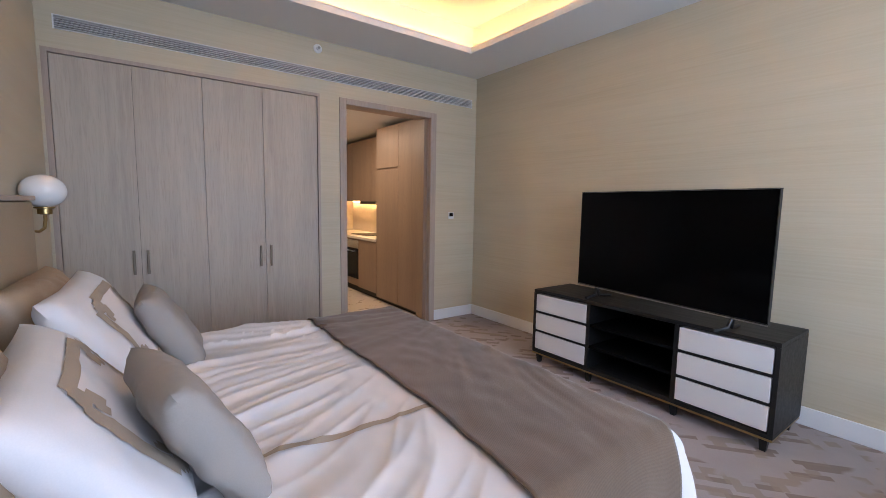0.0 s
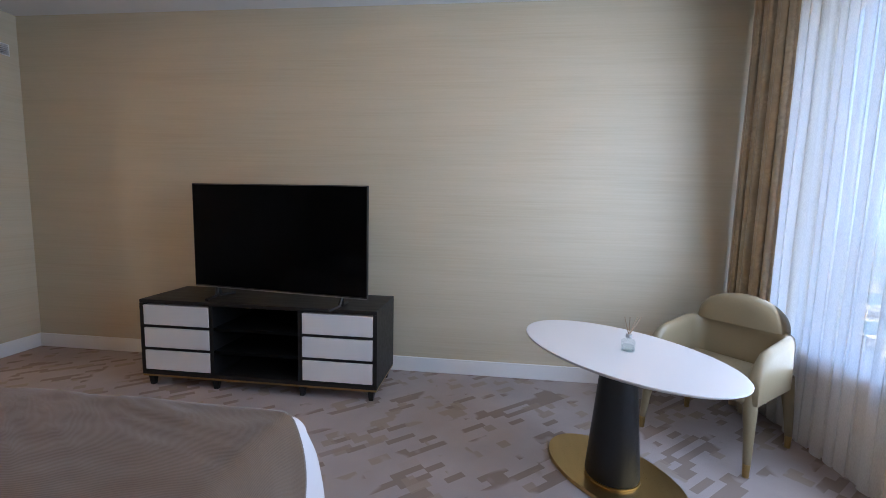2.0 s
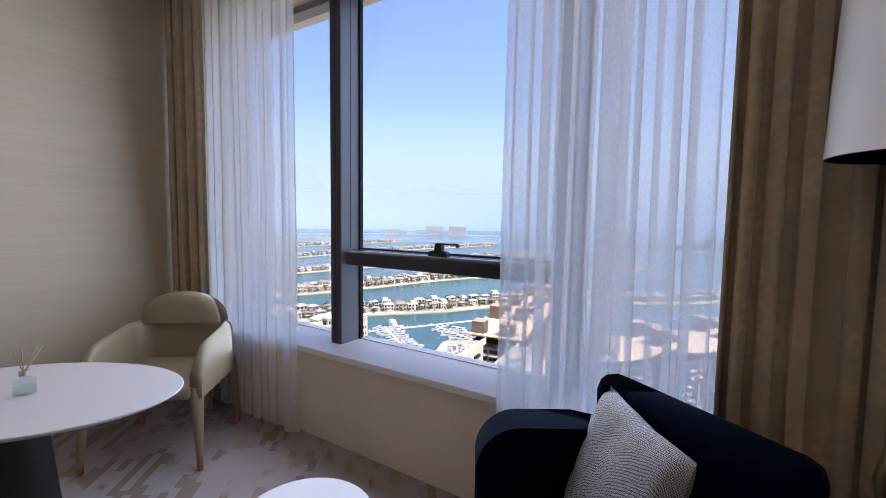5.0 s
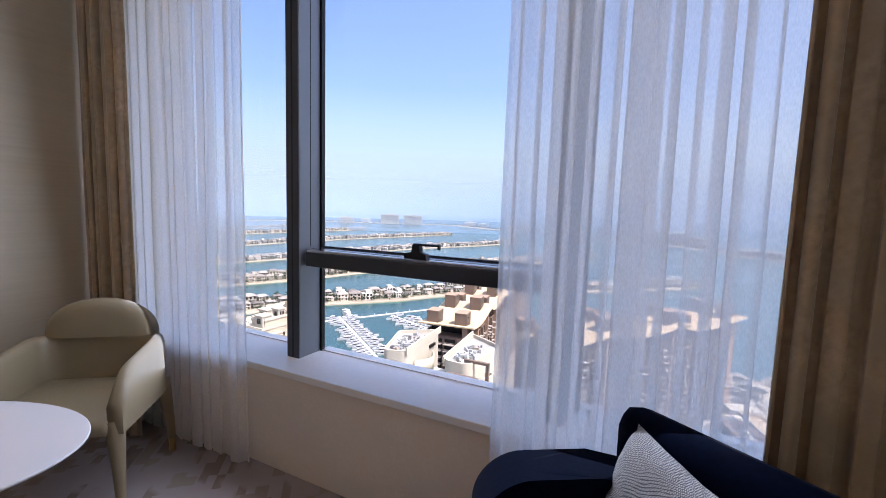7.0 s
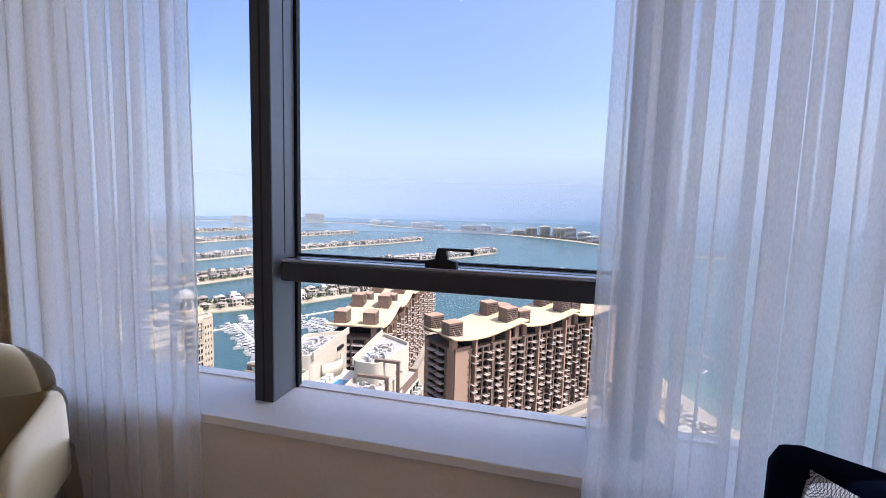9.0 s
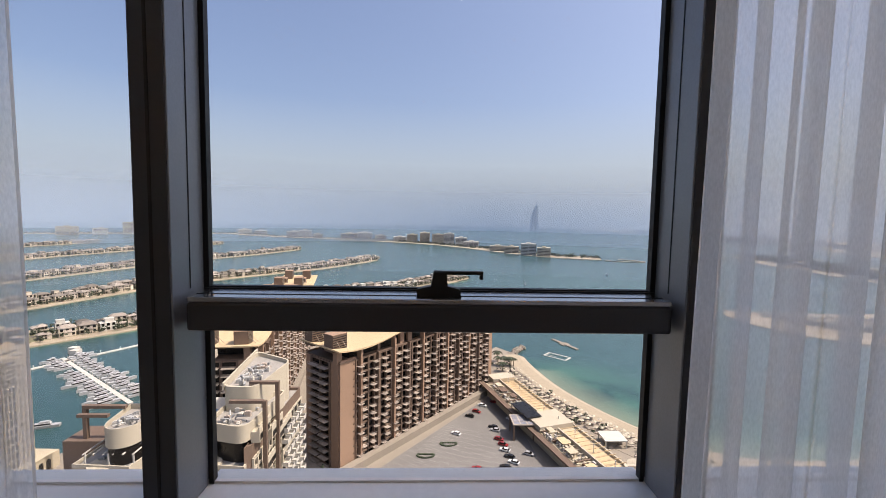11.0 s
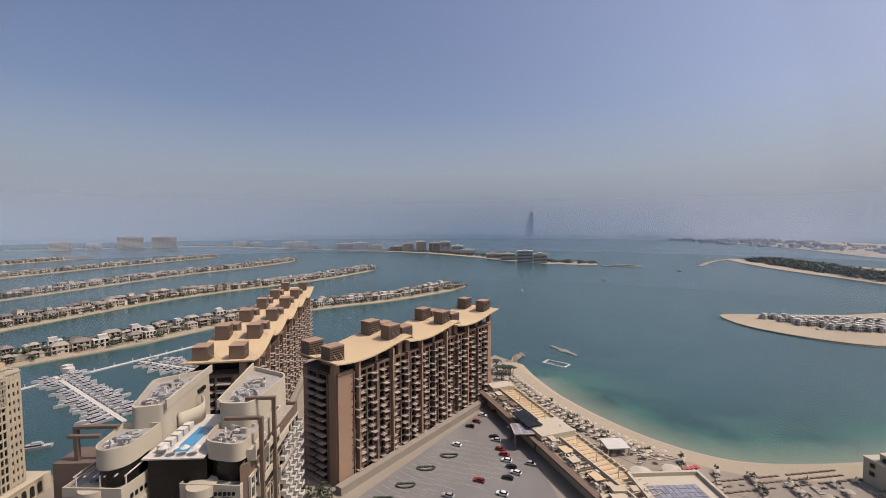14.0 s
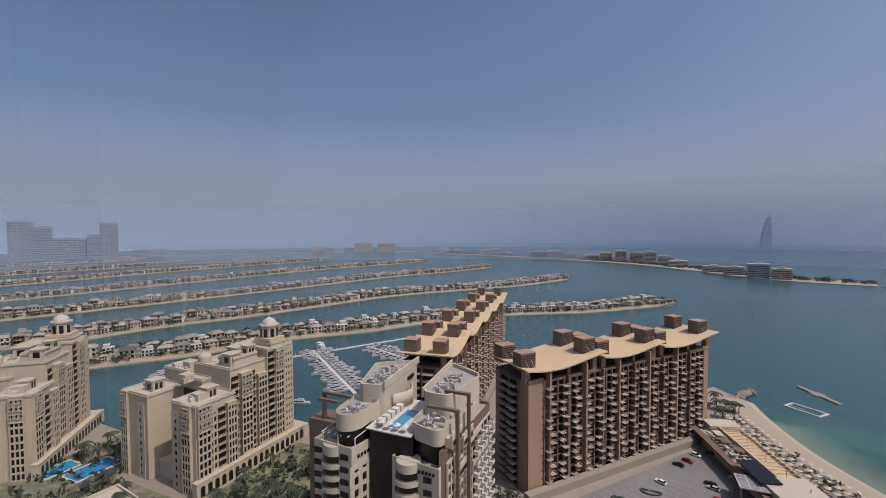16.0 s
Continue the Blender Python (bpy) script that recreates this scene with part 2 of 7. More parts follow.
M_NAVY = surface("navy_velvet", (0.0010, 0.0032, 0.013), 0.95, fine=60, coarse=5, vary=0.3, bump=0.2, sheen=0.015, spec=0.06)
M_WEAVE = woven_pattern()
M_COTTON = surface("white_cotton_satin", (0.66, 0.63, 0.63), 0.6, fine=260, coarse=3, vary=0.03, bump=0.12, sheen=0.15)
M_TAUPE_BAND = surface("taupe_embroidered_band", (0.36, 0.29, 0.22), 0.6, fine=300, vary=0.08, bump=0.3)
M_GREY_LINEN = surface("warm_grey_linen", (0.31, 0.275, 0.25), 0.85, fine=320, coarse=4, vary=0.06, bump=0.35)
M_TAN_SATIN = surface("tan_satin", (0.36, 0.255, 0.165), 0.45, fine=200, coarse=5, vary=0.08, bump=0.15)
M_THROW = ribbed("taupe_ribbed_knit", (0.115, 0.073, 0.044), "X", 0.006)
M_DRAPE = surface("beige_velvet_drape", (0.46, 0.36, 0.235), 0.75, fine=40, coarse=5, vary=0.26, bump=0.3, sheen=0.4)
M_HEADBOARD = surface("olive_leather_headboard", (0.36, 0.29, 0.19), 0.5, fine=120, vary=0.06, bump=0.2)
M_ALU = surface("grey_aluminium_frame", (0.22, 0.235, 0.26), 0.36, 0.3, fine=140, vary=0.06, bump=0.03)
# Frame metal toned darker for faces shaded against the bright window.
M_ALU_DARK = surface("shaded_dark_aluminium", (0.055, 0.057, 0.066), 0.36, 0.4, fine=140, vary=0.08, bump=0.03)
# Cap metal paled and blued for the sky it reflects.
M_ALU_CAP = surface("sky_paled_aluminium", (0.42, 0.45, 0.50), 0.2, 0.75, fine=140, vary=0.05, bump=0.02)
M_GASKET = surface("black_rubber_gasket", (0.006, 0.006, 0.007), 0.6, vary=0.1)
M_GLASS, M_CLEAR_GLASS = pane_glass("window_glass"), pane_glass("bottle_glass", (0.9, 0.93, 0.93), 1.5)
M_OPAL = surface("opal_glass", (0.80, 0.79, 0.78), 0.15, vary=0.01, bump=0.0)
M_SHADE = surface("white_linen_shade", (0.74, 0.71, 0.67), 0.8, fine=250, vary=0.04, bump=0.2)
M_STICK = surface("dry_reed", (0.42, 0.31, 0.2), 0.7, vary=0.15)
M_COVE = glow("warm_led_strip", (1.0, 0.50, 0.12), 4)
M_LED = glow("warm_led_lamp", (1.0, 0.72, 0.42), 5)
M_KITCHEN_LED = glow("kitchen_led_strip", (1.0, 0.55, 0.18), 11)
M_HALL_FLOOR = surface("cream_marble_floor", (0.56, 0.46, 0.34), 0.3, fine=8, coarse=1, vary=0.06, bump=0.0)
M_SPLASH = surface("cream_stone_splashback", (0.62, 0.56, 0.46), 0.35, fine=12, vary=0.05, bump=0.0)
M_STEEL = surface("brushed_steel", (0.45, 0.44, 0.42), 0.3, 1.0, fine=200, vary=0.06)
M_VENT = surface("dark_vent_void", (0.02, 0.018, 0.016), 0.8, vary=0.1)
M_METAL_WHITE = surface("white_metal", (0.72, 0.71, 0.69), 0.4, fine=90, vary=0.03)


# ---- shapes ----
def box(bm, a, b, r=0.0, seg=2):
    made = bmesh.ops.create_cube(bm, size=1, matrix=Matrix.LocRotScale([(p + q) / 2 for p, q in zip(a, b)], None, [abs(q - p) for p, q in zip(a, b)]))
    if r:
        edges = list({e for v in made["verts"] for e in v.link_edges})
        bmesh.ops.bevel(bm, geom=edges, offset=r, segments=seg, affect="EDGES", profile=0.5)
    return bm


def boxes(*list_of, r=0.0):
    bm = bmesh.new()
    for a, b in list_of:
        box(bm, a, b, r)
    return bm


def prism(bm, poly, z0, z1):
    low, top = [bm.verts.new((x, y, z0)) for x, y in poly], [bm.verts.new((x, y, z1)) for x, y in poly]
    n = len(poly)
    if sum(poly[i][0] * poly[(i + 1) % n][1] - poly[(i + 1) % n][0] * poly[i][1] for i in range(n)) < 0:
        low.reverse(), top.reverse()
    bm.faces.new(low[::-1]), bm.faces.new(top)
    for i in range(n):
        bm.faces.new((low[i], low[(i + 1) % n], top[(i + 1) % n], top[i]))
    return bm


def lathe(bm, profile, n=28, at=(0, 0, 0), sx=1.0, sy=1.0, turn=0.0):
    rings = []
    ct, st = math.cos(turn), math.sin(turn)
    for r, z in profile:
        ring = []
        for k in range(n):
            x, y = r * sx * math.cos(2 * math.pi * k / n), r * sy * math.sin(2 * math.pi * k / n)
            ring.append(bm.verts.new((at[0] + x * ct - y * st, at[1] + x * st + y * ct, at[2] + z)))
        rings.append(ring)
    for a, b in zip(rings, rings[1:]):
        for k in range(n):
            bm.faces.new((a[k], a[(k + 1) % n], b[(k + 1) % n], b[k]))
    if profile[0][0] > 1e-6:
        bm.faces.new(rings[0][::-1])
    if profile[-1][0] > 1e-6:
        bm.faces.new(rings[-1])
    return bm


def tube(bm, path, r, n=8, r1=None):
    path = [Vector(p) for p in path]
    rings = []
    for i, p in enumerate(path):
        d = (path[min(i + 1, len(path) - 1)] - path[max(i - 1, 0)]).normalized()
        u = d.orthogonal().normalized() if i == 0 else (u - d * u.dot(d)).normalized()
        v = d.cross(u)
        rr = r if r1 is None else r + (r1 - r) * i / (len(path) - 1)
        rings.append([bm.verts.new(p + (u * math.cos(2 * math.pi * k / n) + v * math.sin(2 * math.pi * k / n)) * rr) for k in range(n)])
    for a, b in zip(rings, rings[1:]):
        for k in range(n):
            bm.faces.new((a[k], a[(k + 1) % n], b[(k + 1) % n], b[k]))
    bm.faces.new(rings[0][::-1]), bm.faces.new(rings[-1])
    return bm


def sheet(bm, f, nu, nv):
    """A grid of points f(u, v), u and v from 0 to 1."""
    g = [[bm.verts.new(f(i / nu, j / nv)) for j in range(nv + 1)] for i in range(nu + 1)]
    for i in range(nu):
        for j in range(nv):
            bm.faces.new((g[i][j], g[i + 1][j], g[i + 1][j + 1], g[i][j + 1]))
    return bm


def wrinkle(a, b, side, seed, t):
    """Soft dents and drawn creases on a stuffed cushion."""
    edge = min(1.0, 1.6 * max(abs(a), abs(b)) ** 3)
    fold = (1 - abs(noise.noise((a * 2.2 + b * 3.4 + seed, b * 1.6 - a * 4.2, 3.0 + side)))) ** 4
    return (0.014 * noise.noise((a * 2.4 + seed, b * 2.4, side)) + 0.010 * fold * edge) * t


def pillow_mesh(bm, w, h, d, m, puff=0.5, n=18, seed=0):
    """A stuffed cushion, w by h and d thick, standing in its own xz plane."""
    front, back = [], []
    for side in (1, -1):
        rows = []
        for i in range(n + 1):
            row = []
            for j in range(n + 1):
                a, b = i / n * 2 - 1, j / n * 2 - 1
                t = max(0.0, (1 - a ** 4) * (1 - b ** 4)) ** puff
                pinch = 1 - 0.07 * (1 - t) * (1 - abs(a * b))
                row.append(bm.verts.new(m @ Vector((a * w / 2 * pinch, side * (d / 2 * t + wrinkle(a, b, side, seed, t)), b * h / 2 * pinch))))
            rows.append(row)
        (front if side == 1 else back).extend(rows)
        for i in range(n):
            for j in range(n):
                q = (rows[i][j], rows[i + 1][j], rows[i + 1][j + 1], rows[i][j + 1])
                bm.faces.new(q if side == -1 else q[::-1])
    bmesh.ops.remove_doubles(bm, verts=bm.verts, dist=0.001)
    return bm


def link_mesh(name, bm, material, smooth=None):
    me = bpy.data.meshes.new(name)
    bmesh.ops.recalc_face_normals(bm, faces=bm.faces)
    bm.to_mesh(me)
    bm.free()
    me.materials.append(material)
    if smooth is not None:
        me.polygons.foreach_set("use_smooth", [True] * len(me.polygons))
        me.set_sharp_from_angle(angle=radians(smooth))
    return new(name, me)


def part(name, bm, material, parent, label="", smooth=35):
    ob = link_mesh(name, bm, material, smooth)
    ob.parent = parent
    return tagged(ob, label)


def solid(name, bm, material, label, category, kind="structure", smooth=None, group=""):
    return tagged(link_mesh(name, bm, material, smooth), label, category, group, kind)


def thing(name, label, category, at=(0, 0, 0), rz=0.0, group=""):
    ob = new(name)
    ob.empty_display_size = 0.2
    ob.matrix_basis = pose(*at, 0, 0, rz)
    return tagged(ob, label, category, group)

# ---- the room: x 0.965 to 5.0, y -0.6 to 6.0 ----
W, E_, N_ = 0.965, 5.0, 6.0
CEIL = 2.98
solid("floor", boxes(((W - 0.1, -0.6, -0.12), (E_ + 0.1, N_ + 0.02, 0.0))), M_CARPET, "pale greige carpet with scattered taupe bars", "carpet")
solid("wall_east", boxes(((E_, -0.7, 0), (E_ + 0.15, N_ + 0.15, 3.4))), M_WALLPAPER, "beige silk-effect wallpapered wall", "wall")
solid("wall_west", boxes(((W - 0.15, -0.7, 0), (W, N_ + 0.15, 3.4))), M_WALLPAPER, "beige silk-effect wallpapered wall behind the bed", "wall")
# north wall around the wardrobe niche and the doorway
solid("wall_north", boxes(((W, N_, 2.475), (E_, N_ + 0.15, 2.612)), ((W, N_, 2.712), (E_, N_ + 0.15, 3.4)), ((W, N_, 2.612), (1.06, N_ + 0.15, 2.712)), ((4.925, N_, 2.612), (E_, N_ + 0.15, 2.712)),
      ((W, N_, 0), (0.985, N_ + 0.15, 2.475)), ((2.985, N_, 0), (3.19, N_ + 0.15, 2.475)), ((4.385, N_, 0), (E_, N_ + 0.15, 2.475))), M_WALLPAPER, "beige wallpapered wall with wardrobe and doorway", "wall")
# south: low wall, sill, head and ends
solid("wall_south", boxes(((W, -0.62, 0), (E_, -0.225, 0.535)), ((W, -0.75, 2.86), (E_, -0.40, 3.4)), ((W, -0.75, -0.1), (E_, -0.62, 0.45))), M_PLASTER, "beige plastered low wall under the window", "wall")
solid("window_sill", boxes(((W, -0.60, 0.535), (E_, -0.205, 0.572)), r=0.004), M_STONE_SILL, "pale stone sill along the whole window", "sill")
# ceiling with a raised, lit tray
CX0, CX1, CY0, CY1 = 1.60, 4.37, 0.85, 5.36
g = 0.13
ceil = bmesh.new()
for a, b in (((W, CY1, CEIL), (E_, N_, CEIL + 0.05)), ((W, 0.05, CEIL), (E_, CY0, CEIL + 0.05)), ((W, CY0, CEIL), (CX0, CY1, CEIL + 0.05)), ((CX1, CY0, CEIL), (E_, CY1, CEIL + 0.05)),
             ((W, 0.02, CEIL + 0.32), (E_, N_, CEIL + 0.42)), ((CX1 + g, CY0 - g, CEIL + 0.05), (CX1 + g + 0.05, CY1 + g, CEIL + 0.32)), ((CX0 - g - 0.05, CY0 - g, CEIL + 0.05), (CX0 - g, CY1 + g, CEIL + 0.32)),
             ((CX0 - g, CY1 + g, CEIL + 0.05), (CX1 + g, CY1 + g + 0.05, CEIL + 0.32)), ((CX0 - g, CY0 - g - 0.05, CEIL + 0.05), (CX1 + g, CY0 - g, CEIL + 0.32)),
             ((W, 0.02, CEIL + 0.05), (E_, 0.05, CEIL + 0.32)), ((W, -0.42, 3.28), (E_, 0.02, 3.4))):
    box(ceil, a, b)
solid("ceiling", ceil, M_CEILING, "white ceiling with a raised tray and warm cove light", "ceiling")
lip = bmesh.new()
for a, b in (((CX1, CY0, CEIL), (CX1 + 0.012, CY1, CEIL + 0.065)), ((CX0 - 0.012, CY0, CEIL), (CX0, CY1, CEIL + 0.065)), ((CX0 - 0.012, CY1, CEIL), (CX1 + 0.012, CY1 + 0.012, CEIL + 0.065)), ((CX0 - 0.012, CY0 - 0.012, CEIL), (CX1 + 0.012, CY0, CEIL + 0.065))):
    box(lip, (a[0], a[1], a[2] + 0.051), b)
solid("trim", lip, M_CEILING, "white lip along the ceiling tray", "trim")
cove = thing("cove_light", "warm LED strip hidden along the ceiling tray", "cove light", group="cove lights")
z = CEIL + 0.055
for a, b in (((CX1 + 0.06, CY0, z), (CX1 + 0.085, CY1, z + 0.012)), ((CX0 - 0.085, CY0, z), (CX0 - 0.06, CY1, z + 0.012)), ((CX0, CY1 + 0.06, z), (CX1, CY1 + 0.085, z + 0.012)), ((CX0, CY0 - 0.085, z), (CX1, CY0 - 0.06, z + 0.012))):
    part("led_strip", boxes((a, b)), M_COVE, cove, smooth=None)
# plain shaft of the tower that carries the flat
solid("tower_shaft", boxes(((W - 3, -0.75, -98), (E_ + 6, 12, -0.12))), M_PLASTER, "plain shaft of the tower under the flat", "tower")

base = bmesh.new()
for a, b in (((E_ - 0.016, -0.2, 0), (E_, N_, 0.125)), ((W, -0.2, 0), (W + 0.016, N_, 0.125)), ((4.385, N_ - 0.016, 0), (E_ - 0.016, N_, 0.125)), ((2.99, N_ - 0.016, 0), (3.188, N_, 0.125))):
    box(base, a, b, 0.004)
solid("baseboard", base, M_WHITE_PAINT, "white painted skirting board", "skirting board")


# ---- window ----
def mullion(x0, x1, name):
    ob = thing(name, "grey aluminium window mullion with black gaskets", "window mullion", group="window mullions")
    ob["kind"] = "structure"
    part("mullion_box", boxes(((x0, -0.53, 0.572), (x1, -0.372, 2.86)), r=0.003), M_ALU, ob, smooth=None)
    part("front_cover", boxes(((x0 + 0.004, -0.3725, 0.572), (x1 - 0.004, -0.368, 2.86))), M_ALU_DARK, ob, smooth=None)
    for x in (x0, x1):
        s = -1 if x == x0 else 1
        part("groove", boxes(((min(x, x + s * 0.0015), -0.458, 1.1955), (max(x, x + s * 0.0015), -0.454, 2.86))), M_GASKET, ob, smooth=None)
        part("gasket", boxes(((min(x, x + s * 0.014), -0.556, 0.572), (max(x, x + s * 0.014), -0.531, 2.86))), M_GASKET, ob, smooth=None)
    mid = (x0 + x1) / 2
    part("front_groove", boxes(((mid - 0.004, -0.3682, 0.572), (mid + 0.004, -0.3665, 2.86))), M_GASKET, ob, "black groove down the front", smooth=None)
    part("rear_cap", boxes(((x0 + 0.008, -0.58, 0.572), (x1 - 0.008, -0.557, 2.86))), M_ALU_DARK, ob, smooth=None)
    return ob


mullion(3.547, 3.640, "window_mullion")
mullion(2.088, 2.181, "window_mullion")
for n_, (x0, x1) in enumerate(((3.640, E_), (2.181, 3.547), (W, 2.088))):
    win = thing("window_%d" % (n_ + 1), "tall fixed window pane in a dark metal frame", "window", group="window panes")
    win["kind"] = "structure"
    pane = part("pane", boxes(((x0 + 0.001, -0.552, 0.575), (x1 - 0.001, -0.546, 2.86))), M_GLASS, win, smooth=None)
    pane.visible_shadow = False
    part("bottom_frame", boxes(((x0 + 0.001, -0.60, 0.5725), (x1 - 0.001, -0.535, 0.579))), M_STONE_SILL, win, smooth=None)
    part("top_frame", boxes(((x0 + 0.001, -0.60, 2.815), (x1 - 0.001, -0.50, 2.858))), M_ALU, win, smooth=None)
    if n_ == 1:
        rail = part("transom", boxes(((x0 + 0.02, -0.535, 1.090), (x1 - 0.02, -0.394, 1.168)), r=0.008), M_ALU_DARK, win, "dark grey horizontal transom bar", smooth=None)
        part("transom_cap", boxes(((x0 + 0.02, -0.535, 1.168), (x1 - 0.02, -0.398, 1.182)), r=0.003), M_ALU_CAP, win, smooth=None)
        part("sash_frame", boxes(((x0, -0.560, 1.182), (x1, -0.535, 1.190)), ((x0 + 0.002, -0.536, 1.1825), (x1 - 0.002, -0.525, 1.186))), M_GASKET, win, smooth=None)
        part("cap_groove", boxes(((x0 + 0.02, -0.452, 1.1822), (x1 - 0.02, -0.448, 1.1835))), M_GASKET, win, smooth=None)
handle = thing("window_handle", "black lever handle on the window transom", "window handle")
hb = bmesh.new()
prism(hb, [(2.79, 1.182), (2.915, 1.182), (2.912, 1.206), (2.875, 1.214), (2.868, 1.252), (2.832, 1.252), (2.828, 1.214), (2.794, 1.206)], -0.457, -0.425)
for v in hb.verts:
    v.co = Vector((v.co.x, v.co.z, v.co.y))
part("handle_base", hb, M_BLACK_PLASTIC, handle, smooth=None)
part("lever", boxes(((2.728, -0.452, 1.246), (2.868, -0.430, 1.256)), ((2.728, -0.452, 1.232), (2.738, -0.430, 1.2465)), r=0.003), M_BLACK_PLASTIC, handle, smooth=None)


# ---- curtains ----
def hanging(x0, x1, y, folds, depth, z0, z1, seed, lean=0.0, lap=0.75):
    """Cloth in uneven upright folds that lap over one another; u runs from x0 to x1."""
    rnd = random.Random(seed)
    ph = [rnd.uniform(0, 6.28) for _ in range(6)]
    gauge = [rnd.uniform(0.35, 1.0) for _ in range(folds + 2)]
    step = (x1 - x0) / folds

    def f(u, v):
        w = u + 0.022 * math.sin(11 * u + ph[0]) + 0.014 * math.sin(23 * u + ph[5]) + 0.006 * math.sin(2.2 * v + 9 * u + ph[1])
        p = w * folds * 2 * math.pi + ph[2]
        k = max(0.0, min(folds + 0.999, w * folds + 0.5))
        i = int(k)
        e = k - i
        g = gauge[i] + (gauge[min(i + 1, folds + 1)] - gauge[i]) * e * e * (3 - 2 * e)
        g *= 0.72 + 0.28 * (1 - v)
        edge = min(1.0, 12 * u, 12 * (1 - u))
        yy = y + depth * g * (math.sin(p) + 0.22 * math.sin(2.7 * p + ph[3])) + 0.008 * noise.noise((u * 6, v * 3, seed))
        xx = x0 + (x1 - x0) * u - lap * step / 4 * edge * (0.6 + 0.8 * g) * math.sin(2 * p + 0.5 * math.sin(2 * v + ph[4])) + lean * (1 - v) * (u - 0.5)
        return (xx, yy, z0 + (z1 - z0) * v + 0.006 * math.sin(p) * (1 - v))
    return f


def free_thing(name, bm, material, label, category, group="", smooth=60):
    return tagged(link_mesh(name, bm, material, smooth), label, category, group)


def drape(name, label, x0, x1, y, folds, depth, material, seed, lean=0.0, group="", nu=300, lap=0.75):
    ob = free_thing(name, sheet(bmesh.new(), hanging(x0, x1, y, folds, depth, 0.015, 3.27, seed, lean, lap), nu, 26), material, label, "curtain", group)
    return ob


drape("sheer_curtain", "white sheer voile curtain hanging to the floor", 3.735, 4.80, -0.160, 11, 0.032, M_SHEER, 3, group="sheer curtains", lap=0.95)
drape("sheer_curtain", "white sheer voile curtain drawn beside the mullion", 1.50, 2.312, -0.120, 8, 0.034, M_SHEER, 8, group="sheer curtains", lean=0.04, lap=0.95)
for x0, x1, sd in ((4.50, 4.985, 5), (0.985, 1.535, 11)):
    d = drape("velvet_drape", "beige velvet drape gathered at the side of the window", x0, x1, -0.035, 7, 0.036, M_DRAPE, sd, group="velvet drapes", nu=200, lap=0.5)
    md = d.modifiers.new("cloth_thickness", "SOLIDIFY")
    md.thickness = 0.006
solid("curtain_track", boxes(((W, -0.135, 3.262), (E_, -0.115, 3.281)), ((W, -0.045, 3.262), (E_, -0.025, 3.281))), M_METAL_WHITE, "white double curtain track in the ceiling slot", "curtain track")


# ---- wardrobe and doorway in the north wall ----
ward = thing("wardrobe", "built-in taupe oak wardrobe with four closed doors", "wardrobe")
part("frame", boxes(((0.985, N_ - 0.012, 0), (1.02, N_ + 0.1, 2.475)), ((2.962, N_ - 0.012, 0), (2.985, N_ + 0.1, 2.475)), ((1.02, N_ - 0.012, 2.445), (2.962, N_ + 0.1, 2.475)), ((1.02, N_ + 0.03, 0), (2.962, N_ + 0.12, 0.08))), M_OAK_FRAME, ward, smooth=None)
part("back_panel", boxes(((1.02, N_ + 0.1, 0), (2.962, N_ + 0.14, 2.445))), M_VENT, ward, smooth=None)
xs = (1.022, 1.498, 1.975, 2.455, 2.960)
for k in range(4):
    dr = part("door", boxes(((xs[k] + 0.001, N_ + 0.004, 0.085), (xs[k + 1] - 0.001, N_ + 0.026, 2.442)), r=0.002), M_OAK, ward, smooth=None)
    hx = xs[k + 1] - 0.048 if k % 2 == 0 else xs[k] + 0.044
    part("handle", boxes(((hx - 0.009, N_ - 0.024, 0.815), (hx + 0.009, N_ - 0.012, 1.01)), ((hx - 0.006, N_ - 0.013, 0.835), (hx + 0.006, N_ + 0.004, 0.855)), ((hx - 0.006, N_ - 0.013, 0.97), (hx + 0.006, N_ + 0.004, 0.99)), r=0.002), M_BRONZE, dr, "dark bronze bar handle", smooth=None)
door = thing("door_1", "taupe oak frame around an open sliding doorway", "doorway")
door["kind"] = "structure"
part("door_frame", boxes(((3.19, N_ - 0.014, 0), (3.262, N_ + 0.2, 2.475)), ((4.31, N_ - 0.014, 0), (4.385, N_ + 0.2, 2.475)), ((3.262, N_ - 0.014, 2.415), (4.31, N_ + 0.2, 2.475)), r=0.003), M_OAK_FRAME, door, smooth=None)
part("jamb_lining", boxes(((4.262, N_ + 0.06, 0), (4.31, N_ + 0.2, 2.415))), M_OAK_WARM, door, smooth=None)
# air slot above
vent = thing("air_vent", "long white linear air grille high in the wall", "air vent")
part("back", boxes(((1.06, N_ + 0.06, 2.612), (4.925, N_ + 0.08, 2.712))), M_VENT, vent, smooth=None)
part("grille_frame", boxes(((1.06, N_ - 0.006, 2.612), (4.925, N_ + 0.02, 2.62)), ((1.06, N_ - 0.006, 2.704), (4.925, N_ + 0.02, 2.712)), ((1.06, N_ - 0.006, 2.62), (1.068, N_ + 0.02, 2.704)), ((4.917, N_ - 0.006, 2.62), (4.925, N_ + 0.02, 2.704))), M_METAL_WHITE, vent, smooth=None)
for k in range(5):
    zz = 2.629 + k * 0.0155
    part("slat", boxes(((1.068, N_ - 0.003, zz), (4.917, N_ + 0.025, zz + 0.005))), M_METAL_WHITE, vent, smooth=None)
det = thing("sprinkler_head", "small round white sprinkler head on the wall", "sprinkler")
bm = lathe(bmesh.new(), [(0.0, 0), (0.042, 0), (0.042, 0.006), (0.034, 0.012), (0.02, 0.014), (0.018, 0.035), (0.0, 0.036)], 24)
bmesh.ops.transform(bm, matrix=pose(2.975, N_, 2.895, 90, 0, 0), verts=bm.verts)
